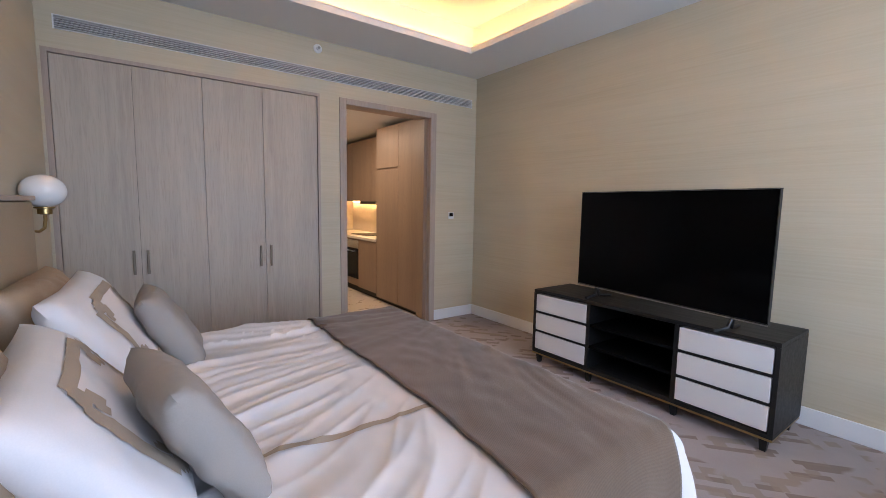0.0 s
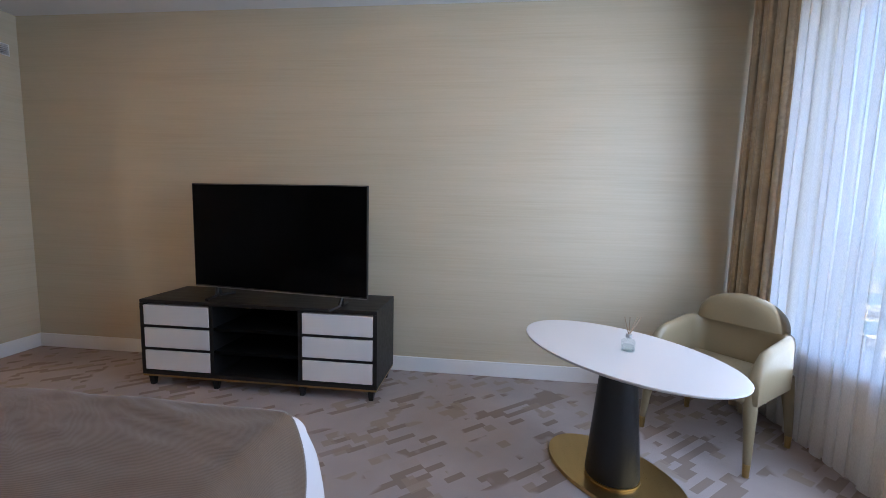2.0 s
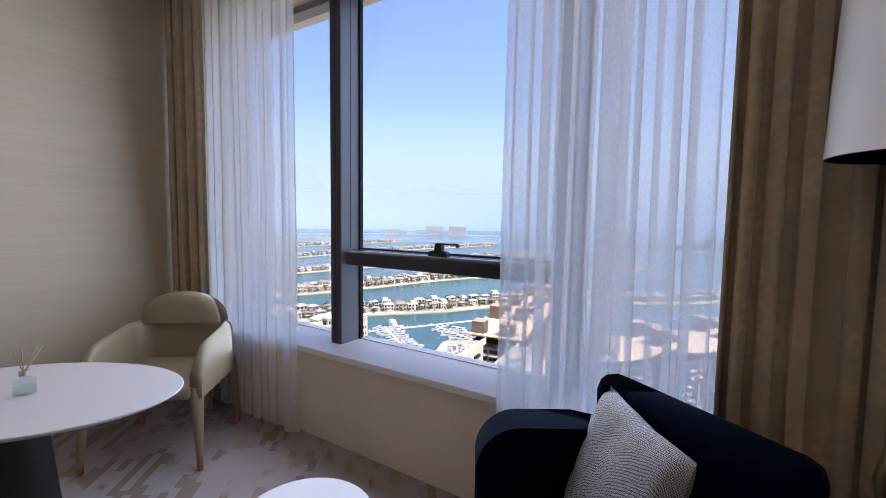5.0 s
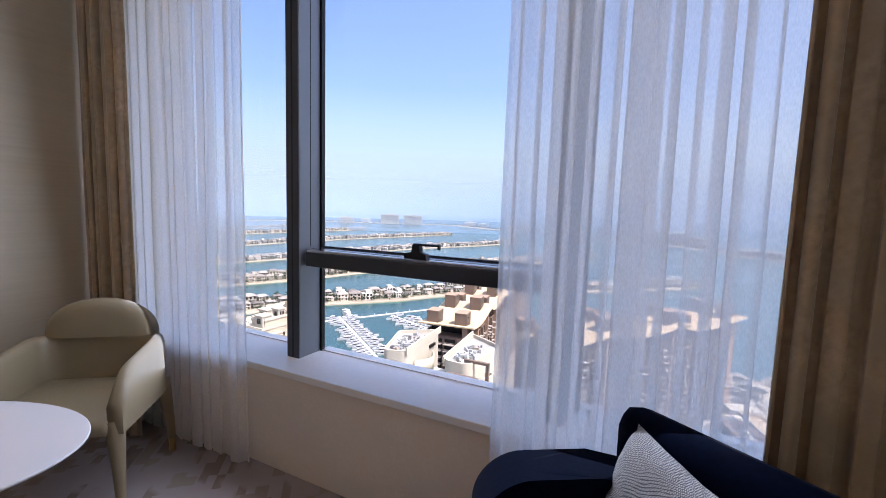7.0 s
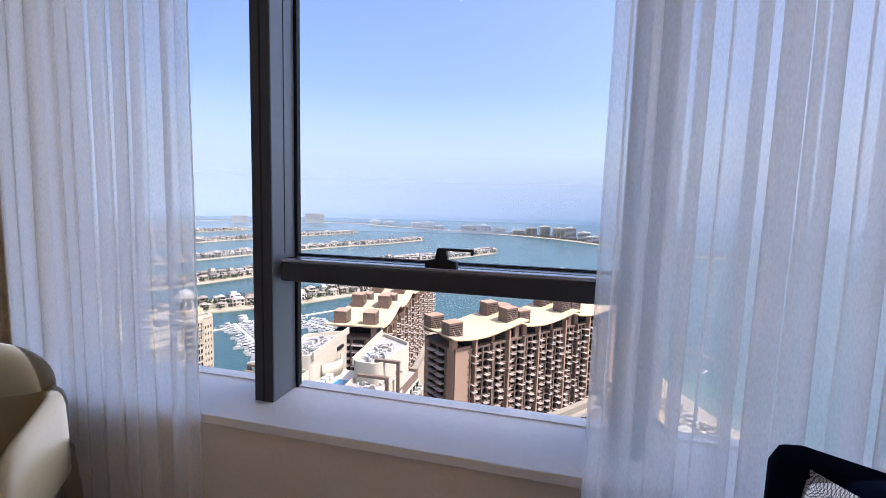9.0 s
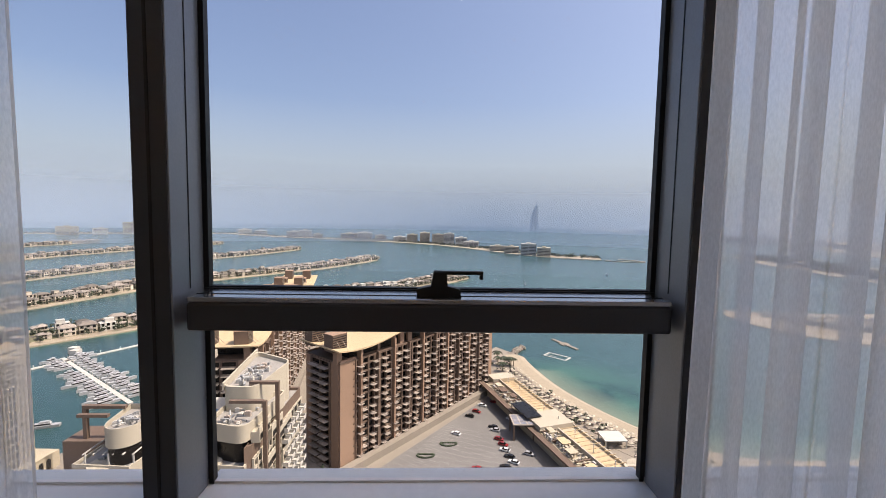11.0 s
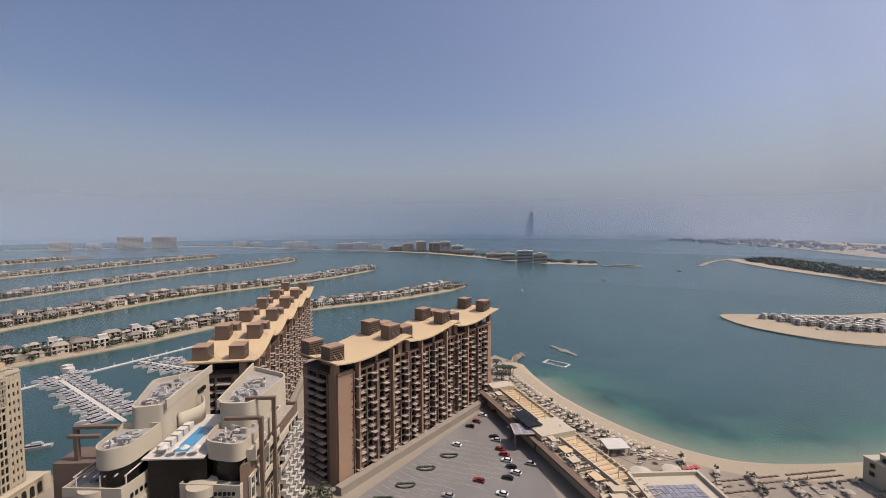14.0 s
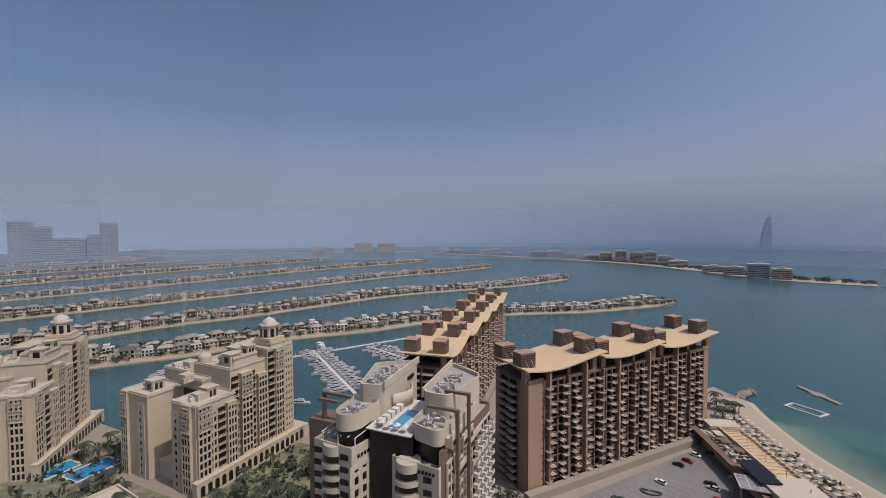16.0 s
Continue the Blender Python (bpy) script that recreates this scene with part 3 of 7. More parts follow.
part("rosette", bm, M_METAL_WHITE, det)
bm = lathe(bmesh.new(), [(0.0, 0.0365), (0.013, 0.037), (0.013, 0.045), (0.0, 0.046)], 16)
bmesh.ops.transform(bm, matrix=pose(2.975, N_, 2.895, 90, 0, 0), verts=bm.verts)
part("nozzle", bm, M_STEEL, det)
th = thing("thermostat", "small white wall thermostat with dark display", "thermostat")
part("plate", boxes(((4.585, N_ - 0.014, 1.245), (4.665, N_, 1.325)), r=0.004), M_METAL_WHITE, th, smooth=None)
part("display", boxes(((4.598, N_ - 0.017, 1.275), (4.652, N_ - 0.0135, 1.318))), M_SCREEN, th, smooth=None)

# ---- hall and kitchen beyond the doorway ----
solid("floor_hall", boxes(((2.9, N_ + 0.02, -0.12), (5.1, 9.7, 0.0))), M_HALL_FLOOR, "cream polished stone floor of the hall", "floor")
solid("ceiling_hall", boxes(((2.9, N_ + 0.15, 2.52), (5.1, 9.7, 2.62))), M_CEILING, "white hall ceiling", "ceiling")
solid("wall_hall_west", boxes(((2.9, N_ + 0.15, 0), (3.0, 9.7, 2.52))), M_WALLPAPER, "beige hall wall", "wall")
solid("wall_hall_north", boxes(((3.0, 9.6, 0), (5.1, 9.7, 2.52))), M_WALLPAPER, "beige wall at the end of the hall", "wall")
solid("wall_hall_east", boxes(((4.95, N_ + 0.15, 0), (5.1, 9.6, 2.52))), M_SPLASH, "cream stone kitchen splashback wall", "wall")
FX = 4.285
tall = thing("tall_cabinet", "warm oak floor-to-ceiling kitchen cabinet beside the doorway", "cabinet")
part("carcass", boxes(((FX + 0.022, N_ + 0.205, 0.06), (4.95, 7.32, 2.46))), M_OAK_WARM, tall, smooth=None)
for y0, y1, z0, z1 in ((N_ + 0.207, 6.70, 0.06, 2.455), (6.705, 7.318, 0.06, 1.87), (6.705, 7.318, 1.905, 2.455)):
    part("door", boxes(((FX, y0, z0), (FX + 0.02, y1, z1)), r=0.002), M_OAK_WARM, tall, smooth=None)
part("plinth", boxes(((FX + 0.05, N_ + 0.205, 0), (4.95, 7.32, 0.06))), M_VENT, tall, smooth=None)
basec = thing("base_cabinet", "warm oak kitchen base cabinet with a built-in oven", "cabinet")
part("carcass", boxes(((FX + 0.022, 7.325, 0.1), (4.95, 9.55, 0.86))), M_OAK_WARM, basec, smooth=None)
for y0, y1 in ((7.33, 7.93), (8.56, 9.54)):
    part("door", boxes(((FX, y0, 0.1), (FX + 0.02, y1, 0.85)), r=0.002), M_OAK_WARM, basec, smooth=None)
part("plinth", boxes(((FX + 0.06, 7.325, 0), (4.95, 9.55, 0.1))), M_VENT, basec, smooth=None)
oven = thing("oven", "built-in black glass oven with steel handle", "oven")
part("oven_door", boxes(((FX - 0.004, 7.94, 0.22), (FX + 0.0215, 8.55, 0.70)), r=0.003), M_SCREEN, oven, smooth=None)
part("control_panel", boxes(((FX - 0.004, 7.94, 0.705), (FX + 0.0215, 8.55, 0.83)), r=0.003), M_STEEL, oven, smooth=None)
part("handle", boxes(((FX - 0.05, 8.0, 0.655), (FX - 0.035, 8.49, 0.67)), ((FX - 0.036, 8.03, 0.656), (FX - 0.003, 8.045, 0.668)), ((FX - 0.036, 8.445, 0.656), (FX - 0.003, 8.46, 0.668)), r=0.002), M_STEEL, oven, smooth=None)
top_k = thing("worktop", "cream stone kitchen worktop", "worktop")
part("slab", boxes(((FX - 0.02, 7.323, 0.862), (4.948, 9.55, 0.90)), r=0.003), M_SPLASH, top_k, smooth=None)
hob = thing("hob", "black glass cooking hob on the worktop", "hob")
part("glass_plate", boxes(((4.42, 7.95, 0.901), (4.86, 8.5, 0.908)), r=0.002), M_SCREEN, hob, smooth=None)
tap = thing("kitchen_tap", "steel kitchen tap on the worktop", "tap")
part("spout", tube(bmesh.new(), [(4.80, 7.62, 0.901), (4.80, 7.62, 1.10), (4.795, 7.62, 1.125), (4.77, 7.62, 1.135), (4.58, 7.62, 1.135)], 0.012, 10), M_STEEL, tap)
part("lever", tube(bmesh.new(), [(4.80, 7.635, 0.98), (4.80, 7.70, 1.0)], 0.006, 8), M_STEEL, tap)
upper = thing("wall_cabinet", "warm oak kitchen wall cabinet with light below", "cabinet")
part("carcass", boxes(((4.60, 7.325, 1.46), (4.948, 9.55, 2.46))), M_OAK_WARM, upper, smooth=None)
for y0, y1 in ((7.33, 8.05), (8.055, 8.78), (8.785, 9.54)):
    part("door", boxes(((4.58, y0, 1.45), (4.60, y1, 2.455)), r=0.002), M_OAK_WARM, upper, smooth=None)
part("extractor", boxes(((4.585, 7.95, 1.40), (4.90, 8.5, 1.45)), r=0.003), M_BLACK_PLASTIC, upper, smooth=None)
part("led_strip", boxes(((4.90, 7.34, 1.445), (4.92, 9.5, 1.459))), M_KITCHEN_LED, upper, smooth=None)
for x, y in ((3.62, 7.9), (3.62, 6.9)):
    dl = thing("downlight", "recessed round ceiling downlight, lit", "downlight", group="hall downlights")
    part("ring", lathe(bmesh.new(), [(0.035, 0), (0.05, 0), (0.05, -0.006), (0.035, -0.006)], 20, (x, y, 2.52)), M_METAL_WHITE, dl)
    part("lens", lathe(bmesh.new(), [(0.0, -0.003), (0.035, -0.003), (0.035, -0.001), (0, -0.001)], 20, (x, y, 2.52)), M_LED, dl)
    area_lamp("downlight_lamp", (x, y, 2.50), (x, y, 0), 0.07, 0.07, 2.6, (1.0, 0.75, 0.48))
slot = thing("ceiling_grille", "narrow slot grille in the hall ceiling", "grille")
part("slot", boxes(((3.85, 7.6, 2.514), (3.9, 9.0, 2.521))), M_VENT, slot, smooth=None)


# ---- bed ----
BX0, BX1, BY0, BY1, BZ = 1.06, 3.03, 2.47, 4.60, 0.60


def fall(s, edge, out):
    """How far a cover lies out and down past an edge, s metres along it."""
    e = s - edge
    if e <= 0:
        return s, 0.0
    r = 0.07
    if e < r * 1.57:
        return edge + r * math.sin(e / r), r * (1 - math.cos(e / r))
    return edge + r + out * (1 - math.exp(-(e - r * 1.57) / 0.18)), r + (e - r * 1.57) * 0.96


def cover(sx, sy, lift=0.0, crease=1.0):
    x, dx = fall(sx, BX1 - 0.07, 0.11)
    half, mid = (BY1 - BY0) / 2, (BY0 + BY1) / 2
    side = 1 if sy > mid else -1
    yy, dy = fall(abs(sy - mid), half - 0.07, 0.07)
    drop = math.hypot(dx, dy) if dx and dy else dx + dy
    drop = min(drop, BZ - 0.06)
    flat = math.exp(-drop * 6)
    # creases fan out from under the throw
    rad, th = math.hypot(sx - 3.45, sy - 4.25), math.atan2(sy - 4.25, sx - 3.45) % (2 * math.pi)
    th += 0.05 * noise.noise((sx * 2.2, sy * 2.2, 5.1))
    n1 = noise.noise((rad * 1.1, th * 7, 1.7))
    ridge = (1 - abs(noise.noise((rad * 0.9 + 5, th * 11, 4.2)))) ** 4
    fine = (1 - abs(noise.noise((rad * 1.6 + 9, th * 21, 7.7)))) ** 5
    soft = 0.35 + 0.65 * max(0.0, min(1.0, 0.5 + 1.1 * noise.noise((sx * 1.7, sy * 1.7, 3.3))))
    crease *= 1 - 0.72 * max(0.0, min(1.0, (sx - 2.12 - 0.2 * (sy - BY0) / (BY1 - BY0)) / 0.22))
    h = crease * flat * (0.014 * n1 + soft * (0.034 * ridge + 0.020 * fine) + 0.003 * noise.noise((sx * 14, sy * 9, 2)))
    hang = drop * 0.13 * math.sin(sy * 17 + 1.3 * sx) if dx > dy else drop * 0.10 * math.sin(sx * 15)
    ox = lift * (1 - flat) if dx > 0.05 else 0
    oy = lift * (1 - flat) if dy > 0.05 else 0
    return Vector((x + (hang * 0.5 if dx > dy else 0) + ox, mid + side * (yy + (hang * 0.5 if dy >= dx and dy > 0 else 0) + oy), BZ + 0.03 + h - drop + lift * flat))


bed = thing("bed", "double bed with cream base made up in white", "bed")
part("bed_base", boxes(((BX0, BY0 + 0.05, 0.05), (BX1 - 0.05, BY1 - 0.05, 0.32)), r=0.03), M_HEADBOARD, bed, "cream upholstered bed base")
part("mattress", boxes(((BX0, BY0 + 0.04, 0.32), (BX1 - 0.05, BY1 - 0.04, 0.585)), r=0.05), M_COTTON, bed)
part("headboard", boxes(((W + 0.002, 2.2, 0.05), (1.05, 4.80, 1.40)), r=0.015), M_HEADBOARD, bed, "olive upholstered headboard")
part("headboard_cap", boxes(((W + 0.002, 2.19, 1.402), (1.06, 4.81, 1.425)), r=0.003), M_OAK_FRAME, bed, smooth=None)
for x in (BX0 + 0.12, BX1 - 0.2):
    for y in (BY0 + 0.15, BY1 - 0.15):
        part("leg", boxes(((x - 0.03, y - 0.03, 0), (x + 0.03, y + 0.03, 0.055))), M_DARK_WOOD, bed, smooth=None)
duvet = tagged(link_mesh("duvet", sheet(bmesh.new(), lambda u, v: cover(1.36 + u * 2.18, BY0 - 0.42 + v * (BY1 - BY0 + 0.84)), 230, 290), M_COTTON, 70), "creased white satin duvet spread over the bed", "duvet")
part("band", sheet(bmesh.new(), lambda u, v: cover(1.62 + u * 0.95, 3.095 + v * 0.03, 0.0045), 110, 3), M_TAUPE_BAND, duvet, "taupe stripe on the duvet", 70)
part("band", sheet(bmesh.new(), lambda u, v: cover(1.62 + u * 0.032, 2.35 + v * 0.75, 0.0045), 3, 90), M_TAUPE_BAND, duvet, "taupe stripe on the duvet", 70)
throw = free_thing("throw_blanket", sheet(bmesh.new(), lambda u, v: cover((2.225 + 0.20 * v + 0.05 * math.sin(5 * v)) + u * (0.80 - 0.16 * v + 0.012 * math.sin(23 * v) - 0.15 * max(0, 0.32 - v) / 0.32), BY0 - 0.30 + v * (BY1 - BY0 + 0.48), 0.022, 1.0) + Vector((0, 0, 0.004 * noise.noise((u * 9, v * 20, 8)))), 50, 110), M_THROW, "taupe ribbed knitted throw across the foot of the bed", "throw")
throw.modifiers.new("cloth_thickness", "SOLIDIFY").thickness = 0.008


def cushion(name, label, at, w, h, d, lean, yaw, material, seed, puff=0.45, group=""):
    m = pose(*at, 0, 0, -90 + yaw) @ pose(0, 0, 0, lean, 0, 0)
    ob = free_thing(name, pillow_mesh(bmesh.new(), w, h, d, m, puff, 36, seed), material, label, "cushion", group, 60)
    return ob, m, (w, h, d, puff, seed)


def band_on(ob, m, size, a0, a1, b0, b1):
    w, h, d, puff, seed = size

    def f(u, v):
        a, b = a0 + (a1 - a0) * u, b0 + (b1 - b0) * v
        t = max(0.0, (1 - a ** 4) * (1 - b ** 4)) ** puff
        pinch = 1 - 0.07 * (1 - t) * (1 - abs(a * b))
        return m @ Vector((a * w / 2 * pinch, d / 2 * t + wrinkle(a, b, 1, seed, t) + 0.004, b * h / 2 * pinch))
    part("band", sheet(bmesh.new(), f, max(3, int(abs(a1 - a0) * 22)), max(3, int(abs(b1 - b0) * 22))), M_TAUPE_BAND, ob, "taupe embroidered band", 60)


cushion("pillow", "tan satin pillow propped against the headboard", (1.155, 3.02, 0.86), 0.72, 0.5, 0.2, 14, 4, M_TAN_SATIN, 1, group="tan pillows")
cushion("pillow", "tan satin pillow propped against the headboard", (1.155, 4.12, 0.86), 0.72, 0.5, 0.2, 14, -4, M_TAN_SATIN, 2, group="tan pillows")
for y, sd, yw, px_, pz_, ln in ((3.22, 3, 4, 1.355, 0.815, 38), (4.03, 4, -3, 1.36, 0.85, 33)):
    ob, m, size = cushion("pillow", "white pillow with taupe key-pattern border", (px_, y, pz_), 0.82, 0.54, 0.17, ln, yw, M_COTTON, sd, group="white bordered pillows")
    t_ = 0.145
    for s in (-1, 1):
        band_on(ob, m, size, s * 0.62 - t_ / 2, s * 0.62 + t_ / 2, -0.50, 0.50)
        band_on(ob, m, size, -0.50, 0.50, s * 0.64 - t_ / 2, s * 0.64 + t_ / 2)
        for q in (-1, 1):
            band_on(ob, m, size, s * 0.62, s * 0.40, q * 0.50 - t_ / 2, q * 0.50 + t_ / 2)
            band_on(ob, m, size, s * 0.42 - t_ / 2, s * 0.42 + t_ / 2, q * 0.50, q * 0.30)
            band_on(ob, m, size, s * 0.42, s * 0.52, q * 0.32 - t_ / 2, q * 0.32 + t_ / 2)
            band_on(ob, m, size, s * 0.5 - t_ / 2, s * 0.5 + t_ / 2, q * 0.64, q * 0.46)
for y, x, sd, yw in ((3.12, 1.575, 6, 10), (4.22, 1.58, 7, -2)):
    ob, m, size = cushion("scatter_cushion", "warm grey linen scatter cushion with dark zip edge", (x, y, 0.805), 0.44, 0.42, 0.14, 30, yw, M_GREY_LINEN, sd, group="grey scatter cushions")
    part("zip", tube(bmesh.new(), [m @ Vector((-0.213, 0.002, a)) for a in (-0.05, 0.02, 0.1, 0.17)], 0.004, 6), M_BLACK_PLASTIC, ob)
# wall lamp by the bed
sc = thing("wall_sconce", "brass wall sconce with a white opal glass globe", "wall lamp", (0, 0, -0.03))
sy = 4.98
part("wall_plate", boxes(((W, sy - 0.03, 1.30), (W + 0.018, sy + 0.03, 1.42)), r=0.004), M_BRASS, sc)
part("arm", tube(bmesh.new(), [(W + 0.015, sy, 1.34), (W + 0.03, sy, 1.315), (W + 0.045, sy, 1.268), (W + 0.075, sy, 1.262), (W + 0.098, sy, 1.28), (W + 0.105, sy, 1.325), (W + 0.105, sy, 1.36)], 0.0085, 10), M_BRASS, sc)
part("holder", lathe(bmesh.new(), [(0.02, 0), (0.032, 0.004), (0.032, 0.03), (0.045, 0.034), (0.045, 0.042), (0.0, 0.043)], 24, (W + 0.105, sy, 1.355)), M_BRASS, sc)
part("globe", lathe(bmesh.new(), [(0.03 if k == 0 else (0.0 if k == 16 else 0.10 * math.sin(0.3 + (math.pi - 0.3) * k / 16)), 0.085 - 0.089 * math.cos(0.3 + (math.pi - 0.3) * k / 16)) for k in range(17)], 32, (W + 0.105, sy, 1.398)), M_OPAL, sc, "opal glass globe", 80)

# ---- television and low cabinet ----
con = thing("tv_console", "black wooden media console with six white drawers", "media console")
cx0, cx1, cy0, cy1, cz0, cz1 = 4.365, 4.875, 2.555, 4.375, 0.095, 0.672
q = 0.028
part("top", boxes(((cx0, cy0, cz1 - q), (cx1, cy1, cz1)), r=0.003), M_DARK_WOOD, con, smooth=None)
part("bottom", boxes(((cx0, cy0, cz0), (cx1, cy1, cz0 + q)), r=0.003), M_DARK_WOOD, con, smooth=None)
for y in (cy0, cy0 + 0.555, cy1 - 0.555 - q, cy1 - q):
    part("side_panel", boxes(((cx0, y, cz0 + q), (cx1, y + q, cz1 - q))), M_DARK_WOOD, con, smooth=None)
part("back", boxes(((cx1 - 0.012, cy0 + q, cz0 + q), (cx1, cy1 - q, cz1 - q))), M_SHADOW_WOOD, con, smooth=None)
span = (cz1 - cz0 - 2 * q) / 3
for k in range(1, 3):
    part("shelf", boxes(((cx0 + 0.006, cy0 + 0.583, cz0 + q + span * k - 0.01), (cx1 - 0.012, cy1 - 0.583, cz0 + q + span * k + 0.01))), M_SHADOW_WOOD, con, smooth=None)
    for y0, y1 in ((cy0 + q, cy0 + 0.555), (cy1 - 0.555, cy1 - q)):
        part("rail", boxes(((cx0 + 0.003, y0, cz0 + q + span * k - 0.009), (cx0 + 0.03, y1, cz0 + q + span * k + 0.009))), M_DARK_WOOD, con, smooth=None)
for k in range(3):
    for y0, y1 in ((cy0 + q, cy0 + 0.555), (cy1 - 0.555, cy1 - q)):
        part("drawer", boxes(((cx0 - 0.004, y0 + 0.004, cz0 + q + span * k + 0.012), (cx0 + 0.40, y1 - 0.004, cz0 + q + span * (k + 1) - 0.012)), r=0.004), M_DRAWER, con, "white textured drawer", smooth=None)
part("brass_rail", boxes(((cx0 + 0.002, cy0 + 0.002, cz0 - 0.014), (cx1 - 0.002, cy1 - 0.002, cz0 - 0.0005))), M_BRASS, con, "thin brass rail under the cabinet", smooth=None)
for y in (cy0 + 0.05, cy0 + 0.57, cy1 - 0.57, cy1 - 0.05):
    for x in (cx0 + 0.045, cx1 - 0.045):
        lg = bmesh.new()
        bmesh.ops.create_cone(lg, segments=4, cap_ends=True, radius1=0.021, radius2=0.033, depth=0.081, matrix=pose(x, y, 0.0405, 0, 0, 45))
        part("leg", lg, M_DARK_WOOD, con, smooth=None)
tv = thing("television", "large flat black television on two feet", "television", (4.48, 3.351, 0.672), math.degrees(math.atan2(1.436, 0.196)) - 90)
part("screen_glass", boxes(((-0.006, -0.719, 0.092), (0.0, 0.719, 0.862))), M_SCREEN, tv, smooth=None)
part("bezel", boxes(((-0.004, -0.725, 0.075), (0.022, 0.725, 0.087)), ((-0.004, -0.725, 0.865), (0.022, 0.725, 0.870)), ((-0.004, -0.725, 0.087), (0.022, -0.7205, 0.865)), ((-0.004, 0.7205, 0.087), (0.022, 0.725, 0.865))), M_BLACK_PLASTIC, tv, smooth=None)
part("bezel_strip", boxes(((-0.0065, -0.725, 0.075), (-0.004, 0.725, 0.083))), M_STEEL, tv, "thin silver lower edge", smooth=None)
part("back", boxes(((0.001, -0.7195, 0.088), (0.028, 0.7195, 0.864)), ((0.028, -0.45, 0.12), (0.06, 0.45, 0.5)), r=0.004), M_BLACK_PLASTIC, tv, smooth=None)
for s in (-1, 1):
    fb = tube(bmesh.new(), [(-0.14, s * 0.50, 0.008), (-0.02, s * 0.52, 0.016), (0.01, s * 0.53, 0.09)], 0.012, 8)
    tube(fb, [(0.15, s * 0.50, 0.008), (0.03, s * 0.52, 0.016), (0.012, s * 0.53, 0.09)], 0.012, 8)
    for v in fb.verts:
        v.co.z = max(v.co.z, 0.0005)
    part("foot", fb, M_BLACK_PLASTIC, tv)

# ---- dining table, reed diffuser and cream chair ----
TX, TY, TZ = 3.755, 1.10, 0.708
tab = thing("dining_table", "oval white table on a black conical column", "table")
ANG = 0.65
part("tabletop", lathe(bmesh.new(), [(0.0, -0.024), (0.93, -0.024), (0.975, -0.016), (1.0, -0.006), (1.0, -0.002), (0.996, 0.0), (0.0, 0.0)], 72, (TX, TY, TZ), 0.588, 0.365, ANG), M_MARBLE, tab, "oval white stone top", 30)
part("column", lathe(bmesh.new(), [(0.0, 0.03), (0.135, 0.03), (0.138, 0.04), (0.085, 0.672), (0.0, 0.684)], 40, (TX, TY, 0)), M_BLACK_PLASTIC, tab, "black tapered column", 40)
part("brass_ring", lathe(bmesh.new(), [(0.0, 0.02), (0.142, 0.02), (0.142, 0.03), (0.0, 0.0305)], 40, (TX, TY, 0)), M_BRASS, tab)
part("base_plate", lathe(bmesh.new(), [(0.0, 0.0), (1.0, 0.0), (1.0, 0.008), (0.985, 0.018), (0.0, 0.0195)], 72, (TX + 0.035, TY - 0.014, 0), 0.405, 0.258, ANG), M_BRASS, tab, "oval brass base plate", 30)
rd = thing("reed_diffuser", "small glass reed diffuser with a few sticks", "reed diffuser", (3.735, 1.07, TZ))
part("bottle", lathe(bmesh.new(), [(0.0, 0.0), (0.032, 0.0), (0.034, 0.004), (0.034, 0.052), (0.030, 0.058), (0.014, 0.062), (0.014, 0.07), (0.0, 0.071)], 28), M_CLEAR_GLASS, rd, "clear glass bottle")
part("liquid", lathe(bmesh.new(), [(0.0, 0.004), (0.030, 0.004), (0.030, 0.03), (0.0, 0.031)], 24), M_CLEAR_GLASS, rd)
part("collar", lathe(bmesh.new(), [(0.0, 0.071), (0.015, 0.0715), (0.015, 0.09), (0.0, 0.0905)], 24), M_STEEL, rd, "silver collar")
for dx, dy, L in ((-0.03, 0.01, 0.185), (0.055, -0.055, 0.165), (0.04, -0.07, 0.17), (-0.012, 0.03, 0.18)):
    part("reed", tube(bmesh.new(), [(dx * 0.1, dy * 0.1, 0.09), (dx, dy, L)], 0.0022, 6), M_STICK, rd)


def wall_sweep(bm, path, thick, z0, tops, seg=3, r=0.02):
    """An upright shell along a plan path, with its own top height at each point."""
    P = [Vector((*p, 0)) for p in path]
    rings = []
    for i, p in enumerate(P):
        d = (P[min(i + 1, len(P) - 1)] - P[max(i - 1, 0)]).normalized()
        nrm = Vector((-d.y, d.x, 0))
        prof = [(-0.5, 0), (-0.5, 1 - r * 1.2), (-0.36, 1 - r * 0.35), (-0.14, 1), (0.14, 1), (0.36, 1 - r * 0.35), (0.5, 1 - r * 1.2), (0.5, 0)]
        rings.append([bm.verts.new(p + nrm * (a * thick) + Vector((0, 0, z0 + (tops[i] - z0) * b))) for a, b in prof])
    for a, b in zip(rings, rings[1:]):
        for k in range(8):
            bm.faces.new((a[k], a[(k + 1) % 8], b[(k + 1) % 8], b[k]))
    bm.faces.new(rings[0][::-1]), bm.faces.new(rings[-1])
    return bm


def u_path(w, d, rad, n=7):
    """Front left, round the back, to the front right."""
    pts = [(-w / 2, d / 2 - k * (d - rad) / 8) for k in range(9)]
    for k in range(1, n + 1):
        a = math.pi + math.pi / 2 * k / n
        pts.append((-w / 2 + rad + rad * math.cos(a), -d / 2 + rad + rad * math.sin(a)))
    pts += [(0, -d / 2)]
    return pts + [(-x, y) for x, y in pts[-2::-1]]


